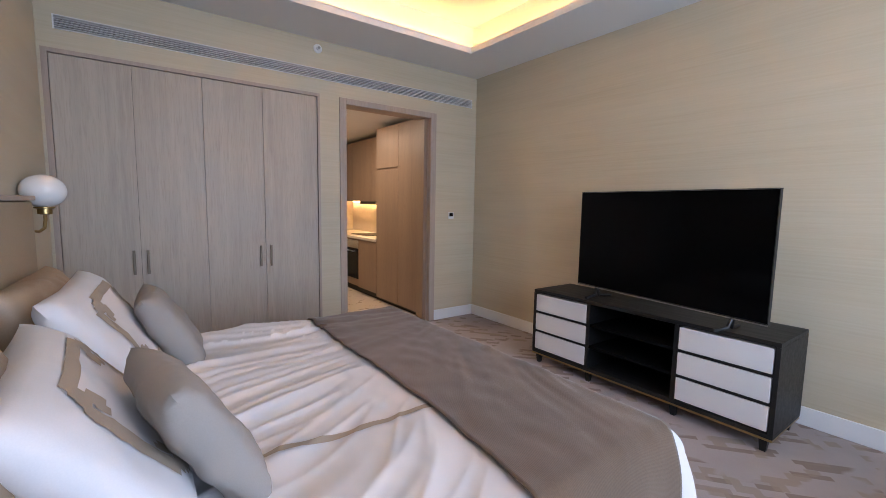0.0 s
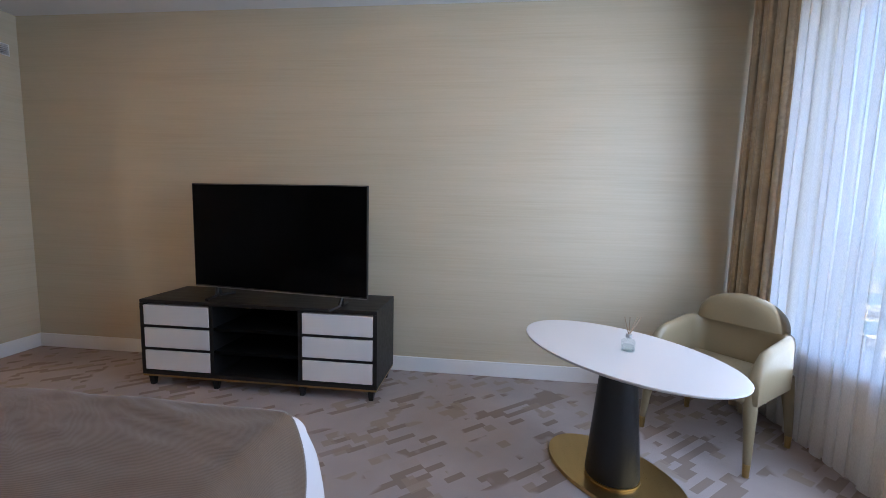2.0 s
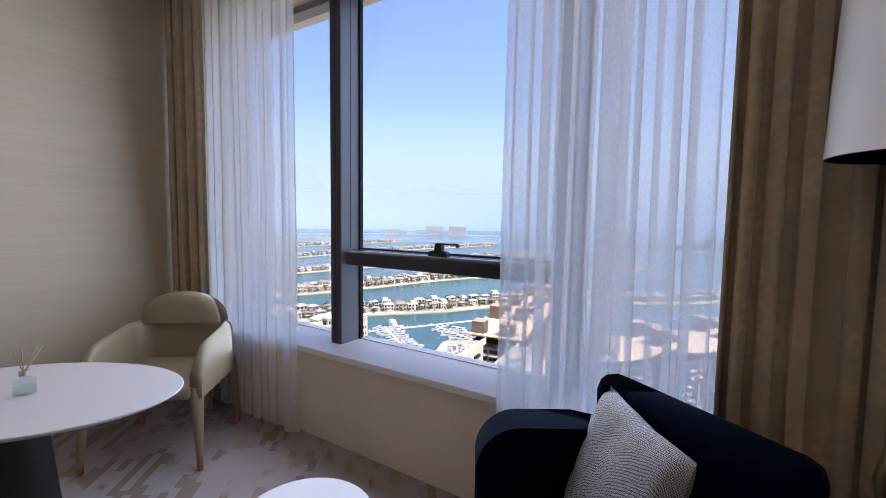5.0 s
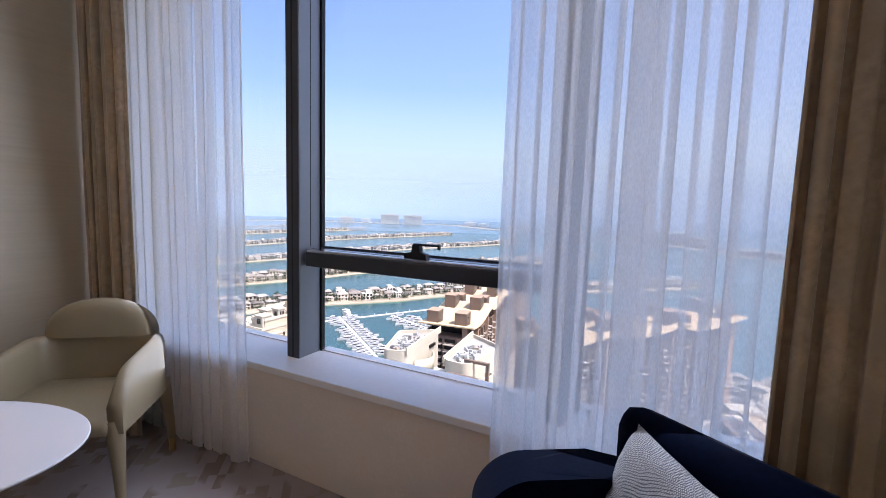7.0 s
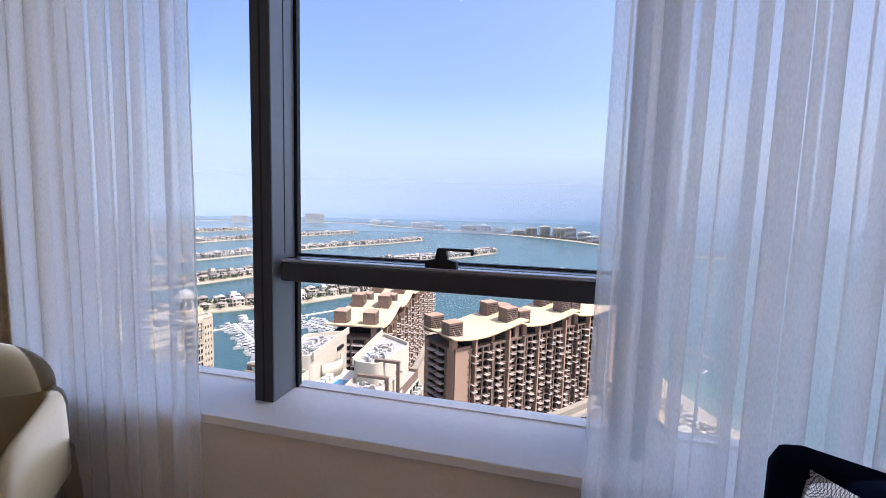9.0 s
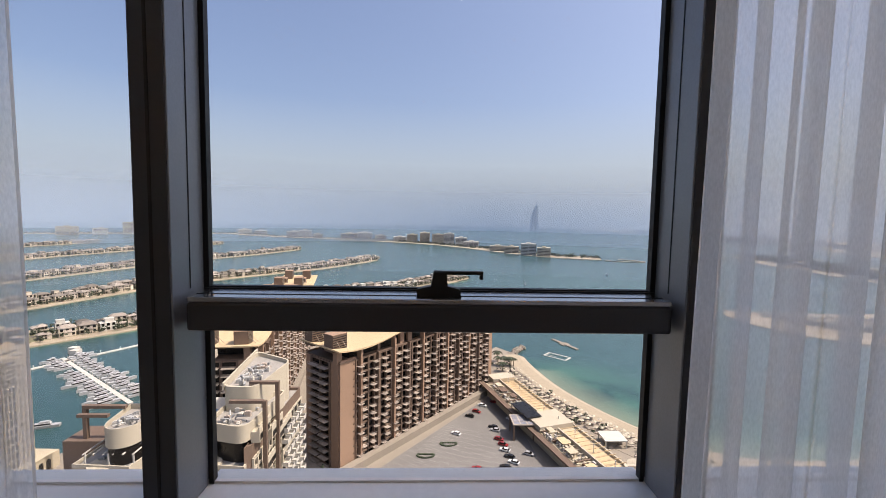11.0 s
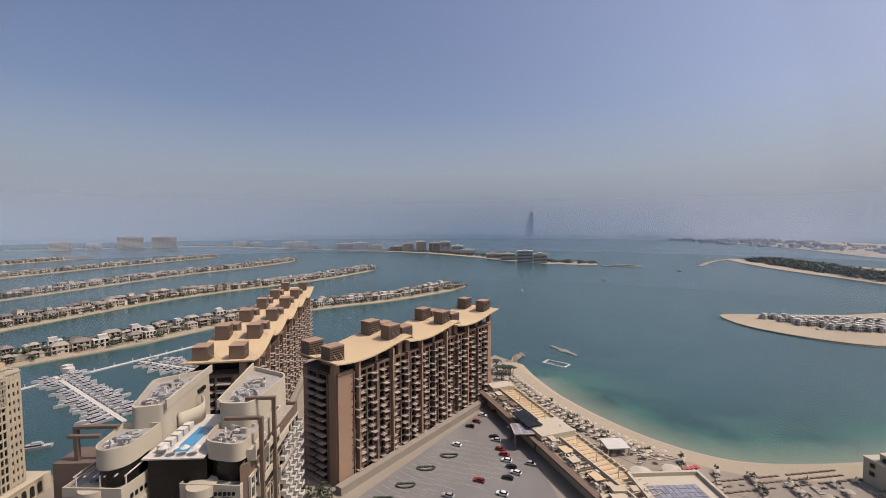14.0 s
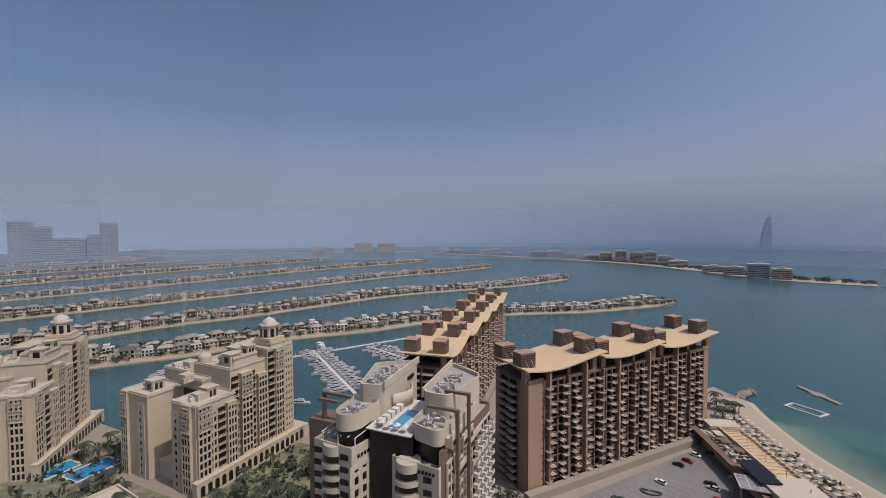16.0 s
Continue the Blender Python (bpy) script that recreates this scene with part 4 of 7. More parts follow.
ch = thing("dining_chair", "cream leather armchair with brass-tipped legs", "chair", (4.278, 0.345, 0), 39)
path = u_path(0.58, 0.54, 0.12)
tops = [0.712 - 0.05 * max(0.0, (y + 0.15) / 0.42) - 0.12 * max(0.0, (y - 0.13) / 0.14) ** 2 for x, y in path]
part("backrest", wall_sweep(bmesh.new(), path, 0.062, 0.40, tops, r=0.12), M_CREAM_LEATHER, ch, "curved cream leather arms and back", 60)
part("seat", boxes(((-0.275, -0.25, 0.385), (0.275, 0.285, 0.475)), r=0.032), M_CREAM_LEATHER, ch, smooth=60)
def half_roll(u, v):
    """A half-round padded cushion, thick in the middle and rounded to its rim."""
    a, t = math.pi * u, math.pi * (v - 0.5)
    c = max(0.0, math.cos(t)) ** 0.3
    return (0.264 * math.cos(a) * c, -0.255 + 0.052 * math.sin(t), 0.700 + 0.200 * math.sin(a) ** 0.85 * c)


hb = sheet(bmesh.new(), half_roll, 36, 20)
part("head_roll", hb, M_CREAM_LEATHER, ch, "half-round padded head cushion", 60)
for x, y, sp in ((-0.29, 0.255, 0.02), (0.29, 0.255, 0.02), (-0.29, -0.26, 0.02), (0.29, -0.26, 0.02)):
    sx_, sy_ = (1 if x > 0 else -1), (1 if y > 0 else -1)
    foot = (x + sx_ * 0.012, y + sy_ * sp)
    leg = part("leg", tube(bmesh.new(), [(x * 0.93, y * 0.92, 0.45), (x * 0.97, y * 0.97, 0.36), (x + sx_ * 0.002, y + sy_ * 0.006, 0.24), (foot[0], foot[1], 0.075)], 0.042, 12, 0.019), M_CREAM_LEATHER, ch, smooth=60)
    part("foot_cap", tube(bmesh.new(), [(foot[0], foot[1], 0.076), (foot[0], foot[1], 0.0)], 0.0195, 12, 0.016), M_BRASS, leg, "brass foot cap")

# ---- corner by the window: blue armchair, side table, floor lamp ----
na = thing("armchair", "navy velvet armchair with flared arms in the window corner", "armchair", (1.762, 0.352, 0), -33.5)
part("backrest", boxes(((-0.34, -0.365, 0.12), (0.34, -0.235, 0.85)), r=0.062), M_NAVY, na, smooth=60)
for s in (-1, 1):
    ab = prism(bmesh.new(), [(0.0, 0.12), (0.0, 0.685), (0.12, 0.685)] + [(0.315 + 0.16 * math.sin(q), 0.52 + 0.16 * math.cos(q)) for q in [j * math.pi / 20 for j in range(11)]] + [(0.475, 0.12)], -0.075, 0.075)
    bmesh.ops.bevel(ab, geom=[e for e in ab.edges if abs(e.verts[0].co.z - e.verts[1].co.z) < 1e-5], offset=0.07, segments=6, affect="EDGES", profile=0.5, clamp_overlap=True)
    for v in ab.verts:
        v.co = Vector((v.co.z, v.co.x, v.co.y))
    arm = part("arm", ab, M_NAVY, na, smooth=60)
    arm.matrix_basis = pose(s * 0.275, -0.27, 0, 0, 0, -27 * s)
part("seat_base", prism(bmesh.new(), [(-0.28, -0.3), (0.28, -0.3), (0.40, 0.12), (0.36, 0.24), (-0.36, 0.24), (-0.40, 0.12)], 0.121, 0.25), M_NAVY, na, smooth=None)
part("seat_cushion", boxes(((-0.25, -0.23, 0.251), (0.25, 0.25, 0.43)), r=0.05), M_NAVY, na, smooth=60)
for x in (-0.27, 0.27):
    for y in (-0.22, 0.24):
        part("leg", tube(bmesh.new(), [(x, y, 0.13), (x * 1.03, y * 1.03, 0.0)], 0.02, 10, 0.012), M_BRASS, na)
m_ = pose(1.762, 0.352, 0, 0, 0, -33.5) @ pose(0.07, -0.105, 0.60, 0, 0, -20) @ pose(0, 0, 0, 18, 0, 0) @ pose(0, 0, 0, 0, -1, 0)
free_thing("patterned_cushion", pillow_mesh(bmesh.new(), 0.46, 0.46, 0.12, m_, 0.45, 18, 9), M_WEAVE, "black and white geometric woven cushion on the armchair", "cushion")
st = thing("side_table", "small round white side table by the armchair", "side table")
part("tabletop", lathe(bmesh.new(), [(0.0, -0.02), (0.19, -0.02), (0.205, -0.012), (0.205, -0.003), (0.20, 0.0), (0.0, 0.0)], 48, (2.545, 0.745, 0.50)), M_MARBLE, st, smooth=30)
part("stem", lathe(bmesh.new(), [(0.0, 0.015), (0.02, 0.015), (0.02, 0.48), (0.0, 0.48)], 20, (2.545, 0.745, 0)), M_BRASS, st)
part("foot", lathe(bmesh.new(), [(0.0, 0.0), (0.14, 0.0), (0.14, 0.008), (0.03, 0.016), (0.0, 0.016)], 40, (2.545, 0.745, 0)), M_BRASS, st, smooth=30)
fl = thing("floor_lamp", "brass floor lamp with a white drum shade", "floor lamp", (1.158, 0.14, 0))
part("shade", lathe(bmesh.new(), [(0.186, 1.555), (0.172, 1.99), (0.169, 1.99), (0.183, 1.555)], 48), M_SHADE, fl, "white linen drum shade", 60)
part("stem", lathe(bmesh.new(), [(0.0, 0.02), (0.06, 0.02), (0.03, 0.05), (0.012, 0.08), (0.012, 0.62), (0.035, 0.70), (0.05, 0.78), (0.035, 0.86), (0.012, 0.92), (0.011, 1.62), (0.018, 1.66), (0.018, 1.74), (0.0, 1.74)], 24), M_BRASS, fl)
part("base", lathe(bmesh.new(), [(0.0, 0.0), (0.14, 0.0), (0.14, 0.012), (0.06, 0.02), (0.0, 0.021)], 40), M_BRASS, fl)
part("shade_ring", boxes(((-0.18, -0.003, 1.60), (0.18, 0.003, 1.606)), ((-0.003, -0.18, 1.60), (0.003, 0.18, 1.606))), M_BRASS, fl, smooth=None)

# ---- outdoors: sea level at z -100, made ground at z -98 ----
SEA, LAND = -100.0, -98.0
M_SEA = sea_water()
M_SAND = surface("beach_sand", (0.33, 0.272, 0.196), 0.95, fine=0.6, coarse=0.03, vary=0.1, bump=0.3, bump_size=0.2)
M_PAVING = surface("pale_paving", (0.245, 0.208, 0.165), 0.9, fine=0.7, coarse=0.05, vary=0.12, bump=0.2, bump_size=0.05)
M_ASPHALT = surface("worn_asphalt", (0.165, 0.155, 0.145), 0.9, fine=1.2, coarse=0.06, vary=0.16, bump=0.2, bump_size=0.03)
M_MARK = surface("white_road_paint", (0.34, 0.33, 0.31), 0.8, vary=0.1)
M_GARDEN = surface("garden_ground", (0.11, 0.115, 0.06), 0.95, fine=0.35, coarse=0.04, vary=0.3, bump=0.4, bump_size=0.3, other=(0.25, 0.21, 0.15))
M_LEAF = surface("tree_foliage", (0.036, 0.05, 0.026), 0.8, fine=1.5, coarse=0.2, vary=0.3, bump=0.0, random_by="island", spread=0.45)
M_TRUNK = surface("palm_trunk", (0.16, 0.12, 0.08), 0.9, vary=0.2)
M_TERRA = surface("terracotta_render", (0.30, 0.19, 0.127), 0.85, fine=0.8, coarse=0.06, vary=0.1, bump=0.2, bump_size=0.05)
M_BROWN = surface("brown_cladding", (0.142, 0.094, 0.067), 0.7, fine=0.8, coarse=0.1, vary=0.12)
M_CANOPY = surface("sand_roof_membrane", (0.50, 0.37, 0.22), 0.8, fine=0.8, coarse=0.08, vary=0.08)
M_CREAM = surface("cream_render", (0.42, 0.37, 0.285), 0.85, fine=0.7, coarse=0.07, vary=0.07, bump=0.15, bump_size=0.05)
M_BEIGE = surface("beige_stone_render", (0.43, 0.365, 0.265), 0.85, fine=0.7, coarse=0.07, vary=0.08, bump=0.15, bump_size=0.05)
M_PALE = surface("white_render", (0.47, 0.445, 0.40), 0.8, fine=0.8, coarse=0.08, vary=0.06)
M_BALCONY = surface("pale_balcony_slab", (0.37, 0.31, 0.26), 0.8, fine=0.9, vary=0.1, random_by="object", spread=0.15)
M_WINDOW = surface("dark_window_glass", (0.012, 0.012, 0.012), 0.2, fine=0.5, vary=0.3, random_by="object", spread=0.7, spec=0.25)
# Near-black shared by real glazing and by shade painted into recesses and openings.
M_SHADOW = surface("dark_glazing_and_shade", (0.014, 0.012, 0.011), 0.3, fine=0.5, vary=0.3, spec=0.25)
M_VILLA = surface("villa_render", (0.43, 0.375, 0.30), 0.85, fine=0.8, coarse=0.05, vary=0.18, random_by="object", spread=0.3)
M_VILLAS = surface("villa_render_far", (0.43, 0.375, 0.30), 0.85, fine=0.8, coarse=0.04, vary=0.2, random_by="island", spread=0.6)
M_ROOF = surface("villa_roof_tile", (0.23, 0.195, 0.165), 0.85, fine=0.9, coarse=0.05, vary=0.2, random_by="object", spread=0.6)
M_ROOFS = surface("villa_roof_tile_far", (0.23, 0.20, 0.17), 0.85, fine=0.9, coarse=0.05, vary=0.2, random_by="island", spread=0.4)
M_BOAT = surface("white_boat_gelcoat", (0.38, 0.38, 0.385), 0.3, vary=0.05)
M_POOL = surface("pool_water", (0.02, 0.22, 0.42), 0.08, fine=0.8, vary=0.15)
M_DOME = surface("pale_grey_dome", (0.42, 0.40, 0.37), 0.6, fine=0.8, vary=0.08)
M_PANEL = surface("solar_glass_panel", (0.22, 0.22, 0.25), 0.25, fine=0.5, vary=0.15, random_by="object", spread=0.15)
# The blue-grey of distance haze is mixed into this base colour.
M_HAZY = surface("haze_tinted_render", (0.24, 0.26, 0.30), 0.9, fine=0.1, vary=0.1)
CAR_PAINTS = [surface("car_paint_%s" % n, c, 0.25, vary=0.04) for n, c in (("white", (0.6, 0.6, 0.6)), ("red", (0.22, 0.02, 0.02)), ("black", (0.015, 0.015, 0.017)), ("silver", (0.3, 0.3, 0.31)))]
rnd = random.Random(7)


# Sea haze imitated by part-clear tinted shells that thin out with height.
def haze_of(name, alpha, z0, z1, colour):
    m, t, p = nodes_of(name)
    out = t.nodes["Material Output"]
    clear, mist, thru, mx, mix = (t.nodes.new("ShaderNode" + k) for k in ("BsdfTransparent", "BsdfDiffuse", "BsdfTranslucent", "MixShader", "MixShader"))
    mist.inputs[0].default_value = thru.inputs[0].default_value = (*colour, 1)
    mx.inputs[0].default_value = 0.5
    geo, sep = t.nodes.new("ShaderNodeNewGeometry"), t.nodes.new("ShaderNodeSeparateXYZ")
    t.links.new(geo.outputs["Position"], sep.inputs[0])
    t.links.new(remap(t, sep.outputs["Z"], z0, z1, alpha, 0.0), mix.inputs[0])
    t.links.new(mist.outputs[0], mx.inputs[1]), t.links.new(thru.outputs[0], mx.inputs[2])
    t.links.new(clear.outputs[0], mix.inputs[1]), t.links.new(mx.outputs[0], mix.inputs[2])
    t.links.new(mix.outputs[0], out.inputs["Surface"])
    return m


# Horizon haze put in as a glowing ring that fades upwards.
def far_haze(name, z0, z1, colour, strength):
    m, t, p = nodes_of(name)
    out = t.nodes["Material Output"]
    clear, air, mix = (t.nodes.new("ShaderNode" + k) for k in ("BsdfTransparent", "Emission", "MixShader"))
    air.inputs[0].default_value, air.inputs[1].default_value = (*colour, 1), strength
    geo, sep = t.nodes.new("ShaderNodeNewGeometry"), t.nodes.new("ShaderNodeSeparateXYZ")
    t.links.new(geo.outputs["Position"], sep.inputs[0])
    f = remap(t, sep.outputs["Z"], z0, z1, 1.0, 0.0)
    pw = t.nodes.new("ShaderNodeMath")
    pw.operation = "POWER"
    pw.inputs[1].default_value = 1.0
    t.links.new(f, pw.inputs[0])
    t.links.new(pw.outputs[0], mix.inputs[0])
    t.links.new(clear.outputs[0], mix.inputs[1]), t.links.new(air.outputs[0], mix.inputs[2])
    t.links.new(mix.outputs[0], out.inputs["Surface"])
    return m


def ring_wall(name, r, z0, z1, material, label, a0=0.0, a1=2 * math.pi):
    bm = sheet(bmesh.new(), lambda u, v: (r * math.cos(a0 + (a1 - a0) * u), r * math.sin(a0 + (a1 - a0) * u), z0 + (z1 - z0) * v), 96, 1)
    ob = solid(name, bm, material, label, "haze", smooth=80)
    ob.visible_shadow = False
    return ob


bm = bmesh.new()
sheet(bm, lambda u, v: ((20 + 4830 * v ** 3) * math.cos(2 * math.pi * u), (20 + 4830 * v ** 3) * math.sin(2 * math.pi * u), SEA), 96, 10)
solid("water", bm, M_SEA, "calm blue-green sea reaching the horizon", "sea")
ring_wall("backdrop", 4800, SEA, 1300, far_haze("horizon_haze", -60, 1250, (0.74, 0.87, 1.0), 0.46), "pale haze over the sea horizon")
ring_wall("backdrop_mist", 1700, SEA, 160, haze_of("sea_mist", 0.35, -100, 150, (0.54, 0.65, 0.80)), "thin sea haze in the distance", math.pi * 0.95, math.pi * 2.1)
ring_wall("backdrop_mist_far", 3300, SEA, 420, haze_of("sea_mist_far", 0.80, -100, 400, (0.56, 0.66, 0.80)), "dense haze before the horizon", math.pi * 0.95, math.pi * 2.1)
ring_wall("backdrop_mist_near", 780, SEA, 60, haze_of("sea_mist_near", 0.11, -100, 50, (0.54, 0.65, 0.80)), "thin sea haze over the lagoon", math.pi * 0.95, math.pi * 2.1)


def smooth_line(pts, step):
    """Points at even steps along a smooth curve through pts."""
    P = [Vector((*p, 0)) for p in pts]
    out = []
    for i in range(len(P) - 1):
        a, b, c, d = P[max(i - 1, 0)], P[i], P[i + 1], P[min(i + 2, len(P) - 1)]
        n = max(2, int((c - b).length / step))
        for k in range(n):
            t = k / n
            out.append(0.5 * ((2 * b) + (c - a) * t + (2 * a - 5 * b + 4 * c - d) * t * t + (3 * b - a - 3 * c + d) * t ** 3))
    return out + [P[-1]]


def strip(bm, line, off0, off1, z0, z1=None, taper=False, wobble=0.0):
    """A raised band between two offsets on the left of a line."""
    n = len(line)
    rows = []
    for i, p in enumerate(line):
        d = (line[min(i + 1, n - 1)] - line[max(i - 1, 0)]).normalized()
        nr = Vector((-d.y, d.x, 0))
        k = 1.0
        if taper:
            e = (n - 1 - i) / max(1, n - 1) * 1.0
            k = min(1.0, math.sqrt(min(1.0, e * n / 6.0)))
        m = (off0 + off1) / 2
        h = (off1 - off0) / 2 * k
        w = wobble * noise.noise((p.x * 0.03, p.y * 0.03, off0))
        a, b = p + nr * (m - h + w), p + nr * (m + h + w)
        rows.append([bm.verts.new((q.x, q.y, z)) for q, z in ((a, z0), (a, z1 if z1 is not None else z0), (b, z1 if z1 is not None else z0), (b, z0))])
    for a, b in zip(rows, rows[1:]):
        for k in range(3):
            bm.faces.new((a[k], b[k], b[k + 1], a[k + 1]))
    for r in (rows[0], rows[-1]):
        if (r[1].co - r[2].co).length > 0.01:
            bm.faces.new(r)
    return bm


def shallows(name, line, width, label):
    """Clear shallow water off a shore that lies along line; the sea is on its left."""
    bm = bmesh.new()
    lay = bm.verts.layers.float.new("shallow")
    steps = 8
    rows = []
    n = len(line)
    for i, p in enumerate(line):
        d = (line[min(i + 1, n - 1)] - line[max(i - 1, 0)]).normalized()
        nr = Vector((-d.y, d.x, 0))
        row = []
        for k in range(steps + 1):
            f = k / steps
            q = p + nr * (width * f * (0.9 + 0.3 * noise.noise((p.x * 0.012, p.y * 0.012, 3))) - 2)
            v = bm.verts.new((q.x, q.y, SEA + 0.25 * (1 - f) + 0.02))
            ends = min(1.0, i / 3, (n - 1 - i) / 3)
            v[lay] = (1 - f) ** 1.5 * ends
            row.append(v)
        rows.append(row)
    for a, b in zip(rows, rows[1:]):
        for k in range(steps):
            bm.faces.new((a[k], b[k], b[k + 1], a[k + 1]))
    return solid(name, bm, M_SEA, label, "shallow water", smooth=80)


MESHES = {}


def shared(key, build, material):
    if key not in MESHES:
        me = bpy.data.meshes.new(key[0])
        bm = build()
        bmesh.ops.recalc_face_normals(bm, faces=bm.faces)
        bm.to_mesh(me)
        bm.free()
        me.materials.append(material)
        MESHES[key] = me
    return MESHES[key]


def place(name, mesh, parent, m, label=""):
    ob = new(name, mesh)
    ob.parent = parent
    ob.matrix_basis = m
    return tagged(ob, label)


# ---- near land, beach, road ----
coast = [(-64, -300), (-66, -277), (-74, -240), (-89, -206), (-104, -184), (-120, -170), (-138, -163), (-174, -161), (-230, -166), (-300, -185)]
shore = smooth_line(coast, 8)
land_poly = [(p.x, p.y) for p in shore] + [(-300, 200), (420, 200), (420, 10), (330, -75), (262, -132), (225, -130), (196, -152), (160, -168), (140, -176), (118, -205), (112, -260), (118, -345), (96, -362), (72, -350), (66, -262), (40, -250), (0, -268), (-34, -296), (-52, -318)]
solid("ground", prism(bmesh.new(), land_poly, SEA - 1, LAND), M_PAVING, "pale paved made ground around the towers", "ground")
solid("beach", strip(bmesh.new(), shore, -22, 1.0, SEA - 0.5, LAND + 0.05), M_SAND, "curved sandy beach", "beach")
slope = sheet(bmesh.new(), lambda u, v: (lambda p, nr: (p.x + nr.x * 7 * v, p.y + nr.y * 7 * v, LAND + 0.05 - 2.2 * v))(*(lambda i: (shore[i], (lambda d: Vector((-d.y, d.x, 0)))((shore[min(i + 1, len(shore) - 1)] - shore[max(i - 1, 0)]).normalized())))(int(u * (len(shore) - 1) + 0.5))), len(shore) - 1, 3)
solid("beach_slope", slope, M_SAND, "wet sand sloping into the water", "beach")
shallows("water_shallow", shore, 95, "turquoise shallow water along the beach")
groyne = bmesh.new()
for k in range(60):
    t = k / 60
    bmesh.ops.create_icosphere(groyne, subdivisions=1, radius=rnd.uniform(1.2, 2.2), matrix=pose(-58 - 16 * t + rnd.uniform(-2, 2), -300 - 22 * t + rnd.uniform(-2, 2), LAND - 1 + rnd.uniform(-0.6, 0.3), rnd.uniform(0, 90), rnd.uniform(0, 90), 0))
tagged(link_mesh("rock_groyne", groyne, M_PAVING), "pale heaped rock groyne at the beach end", "groyne", "", "stuff")
park = [(28, -150), (-37, -232), (-41, -224), (-46, -150), (-52, -120), (30, -120), (40, -135)]
solid("road", prism(bmesh.new(), park, LAND, LAND + 0.06), M_ASPHALT, "large worn asphalt car park", "car park")
marks = bmesh.new()
for row in range(5):
    o = Vector((22 - row * 12.5, -147 - row * 3.0, 0))
    u = Vector((-0.45, -0.89, 0)) if row else Vector((-0.62, -0.78, 0))
    n_ = Vector((u.y, -u.x, 0))
    length = (62, 52, 46, 36, 24)[row]
    for s in (-1, 1):
        for k in range(int(length / 3.6)):
            c = o + u * (k * 3.6) + n_ * (s * 2.6)
            w = (u * 0.07, n_ * s * 2.2)
            vs = [marks.verts.new((c + w[0] * a + w[1] * b).to_tuple()[:2] + (LAND + 0.075,)) for a, b in ((-1, -1), (1, -1), (1, 1), (-1, 1))]
            marks.faces.new(vs)
tagged(link_mesh("bay_marking", marks, M_MARK), "rows of worn white parking bay lines", "road marking", "", "stuff")
hedges = bmesh.new()
for x, y, a in ((10, -158, 20), (2, -169, 0), (-8, -178, 40), (18, -150, 10)):
    for k in range(26):
        t = k / 26 * 2 * math.pi
        bmesh.ops.create_icosphere(hedges, subdivisions=1, radius=rnd.uniform(0.4, 0.6), matrix=pose(x + 3.6 * math.cos(t) * (1 if math.sin(t) > 0 else 0.9), y + 2.2 * max(math.sin(t), -0.2), LAND + 0.3))
tagged(link_mesh("hedge", hedges, M_LEAF), "low clipped hedges edging the car park islands", "hedge", "", "stuff")


# ---- vehicles, boats, trees ----
def car_thing(paint):
    ob = thing("car", "%s parked car on the asphalt" % paint.name.replace("car_paint_", ""), "car", (0, 0, -140), group="parked cars")
    b = bmesh.new()
    prism(b, [(-2.2, 0.3), (2.2, 0.3), (2.25, 0.75), (1.3, 0.88), (-2.15, 0.92), (-2.25, 0.6)], -0.88, 0.88)
    for v in b.verts:
        v.co = Vector((v.co.x, v.co.z, v.co.y))
    part("body", b, paint, ob, smooth=None)
    b = bmesh.new()
    prism(b, [(-1.9, 0.9), (1.2, 0.88), (0.4, 1.42), (-1.4, 1.45)], -0.74, 0.74)
    for v in b.verts:
        v.co = Vector((v.co.x, v.co.z, v.co.y))
    part("cabin", b, M_WINDOW, ob, "dark glazed cabin", smooth=None)
    part("roof", boxes(((-1.4, -0.7, 1.44), (0.4, 0.7, 1.48))), paint, ob, smooth=None)
    for x in (-1.35, 1.4):
        for y in (-0.8, 0.8):
            w = lathe(bmesh.new(), [(0.0, -0.1), (0.32, -0.1), (0.32, 0.1), (0.0, 0.1)], 12)
            bmesh.ops.transform(w, matrix=pose(x, y, 0.32, 90, 0, 0), verts=w.verts)
            part("wheel", w, M_BLACK_PLASTIC, ob, smooth=None)
    return ob


cars = [car_thing(p) for p in CAR_PAINTS]
spots = [(-28, -215, 2), (-35, -219, 0), (-30, -192, 0), (-30.5, -189, 3), (-31, -181, 1), (-32, -176.5, 1), (-32, -172, 0), (-33, -167, 2), (-34, -163, 0), (-30, -159.7, 2), (-18.6, -158.6, 1), (-41.6, -169, 3), (-12, -186, 0), (-24, -208, 1), (-20, -203, 2), (22, -140, 2), (-6, -150, 3), (2, -146, 1), (-26, -150, 0), (-40, -200, 0)]
for k, (x, y, c) in enumerate(spots):
    m = pose(x, y, LAND + 0.06, 0, 0, rnd.choice((-25, 155, 150, -32)))
    if k < 4:
        cars[k].matrix_basis = m
    else:
        copy_thing(cars[c], m)


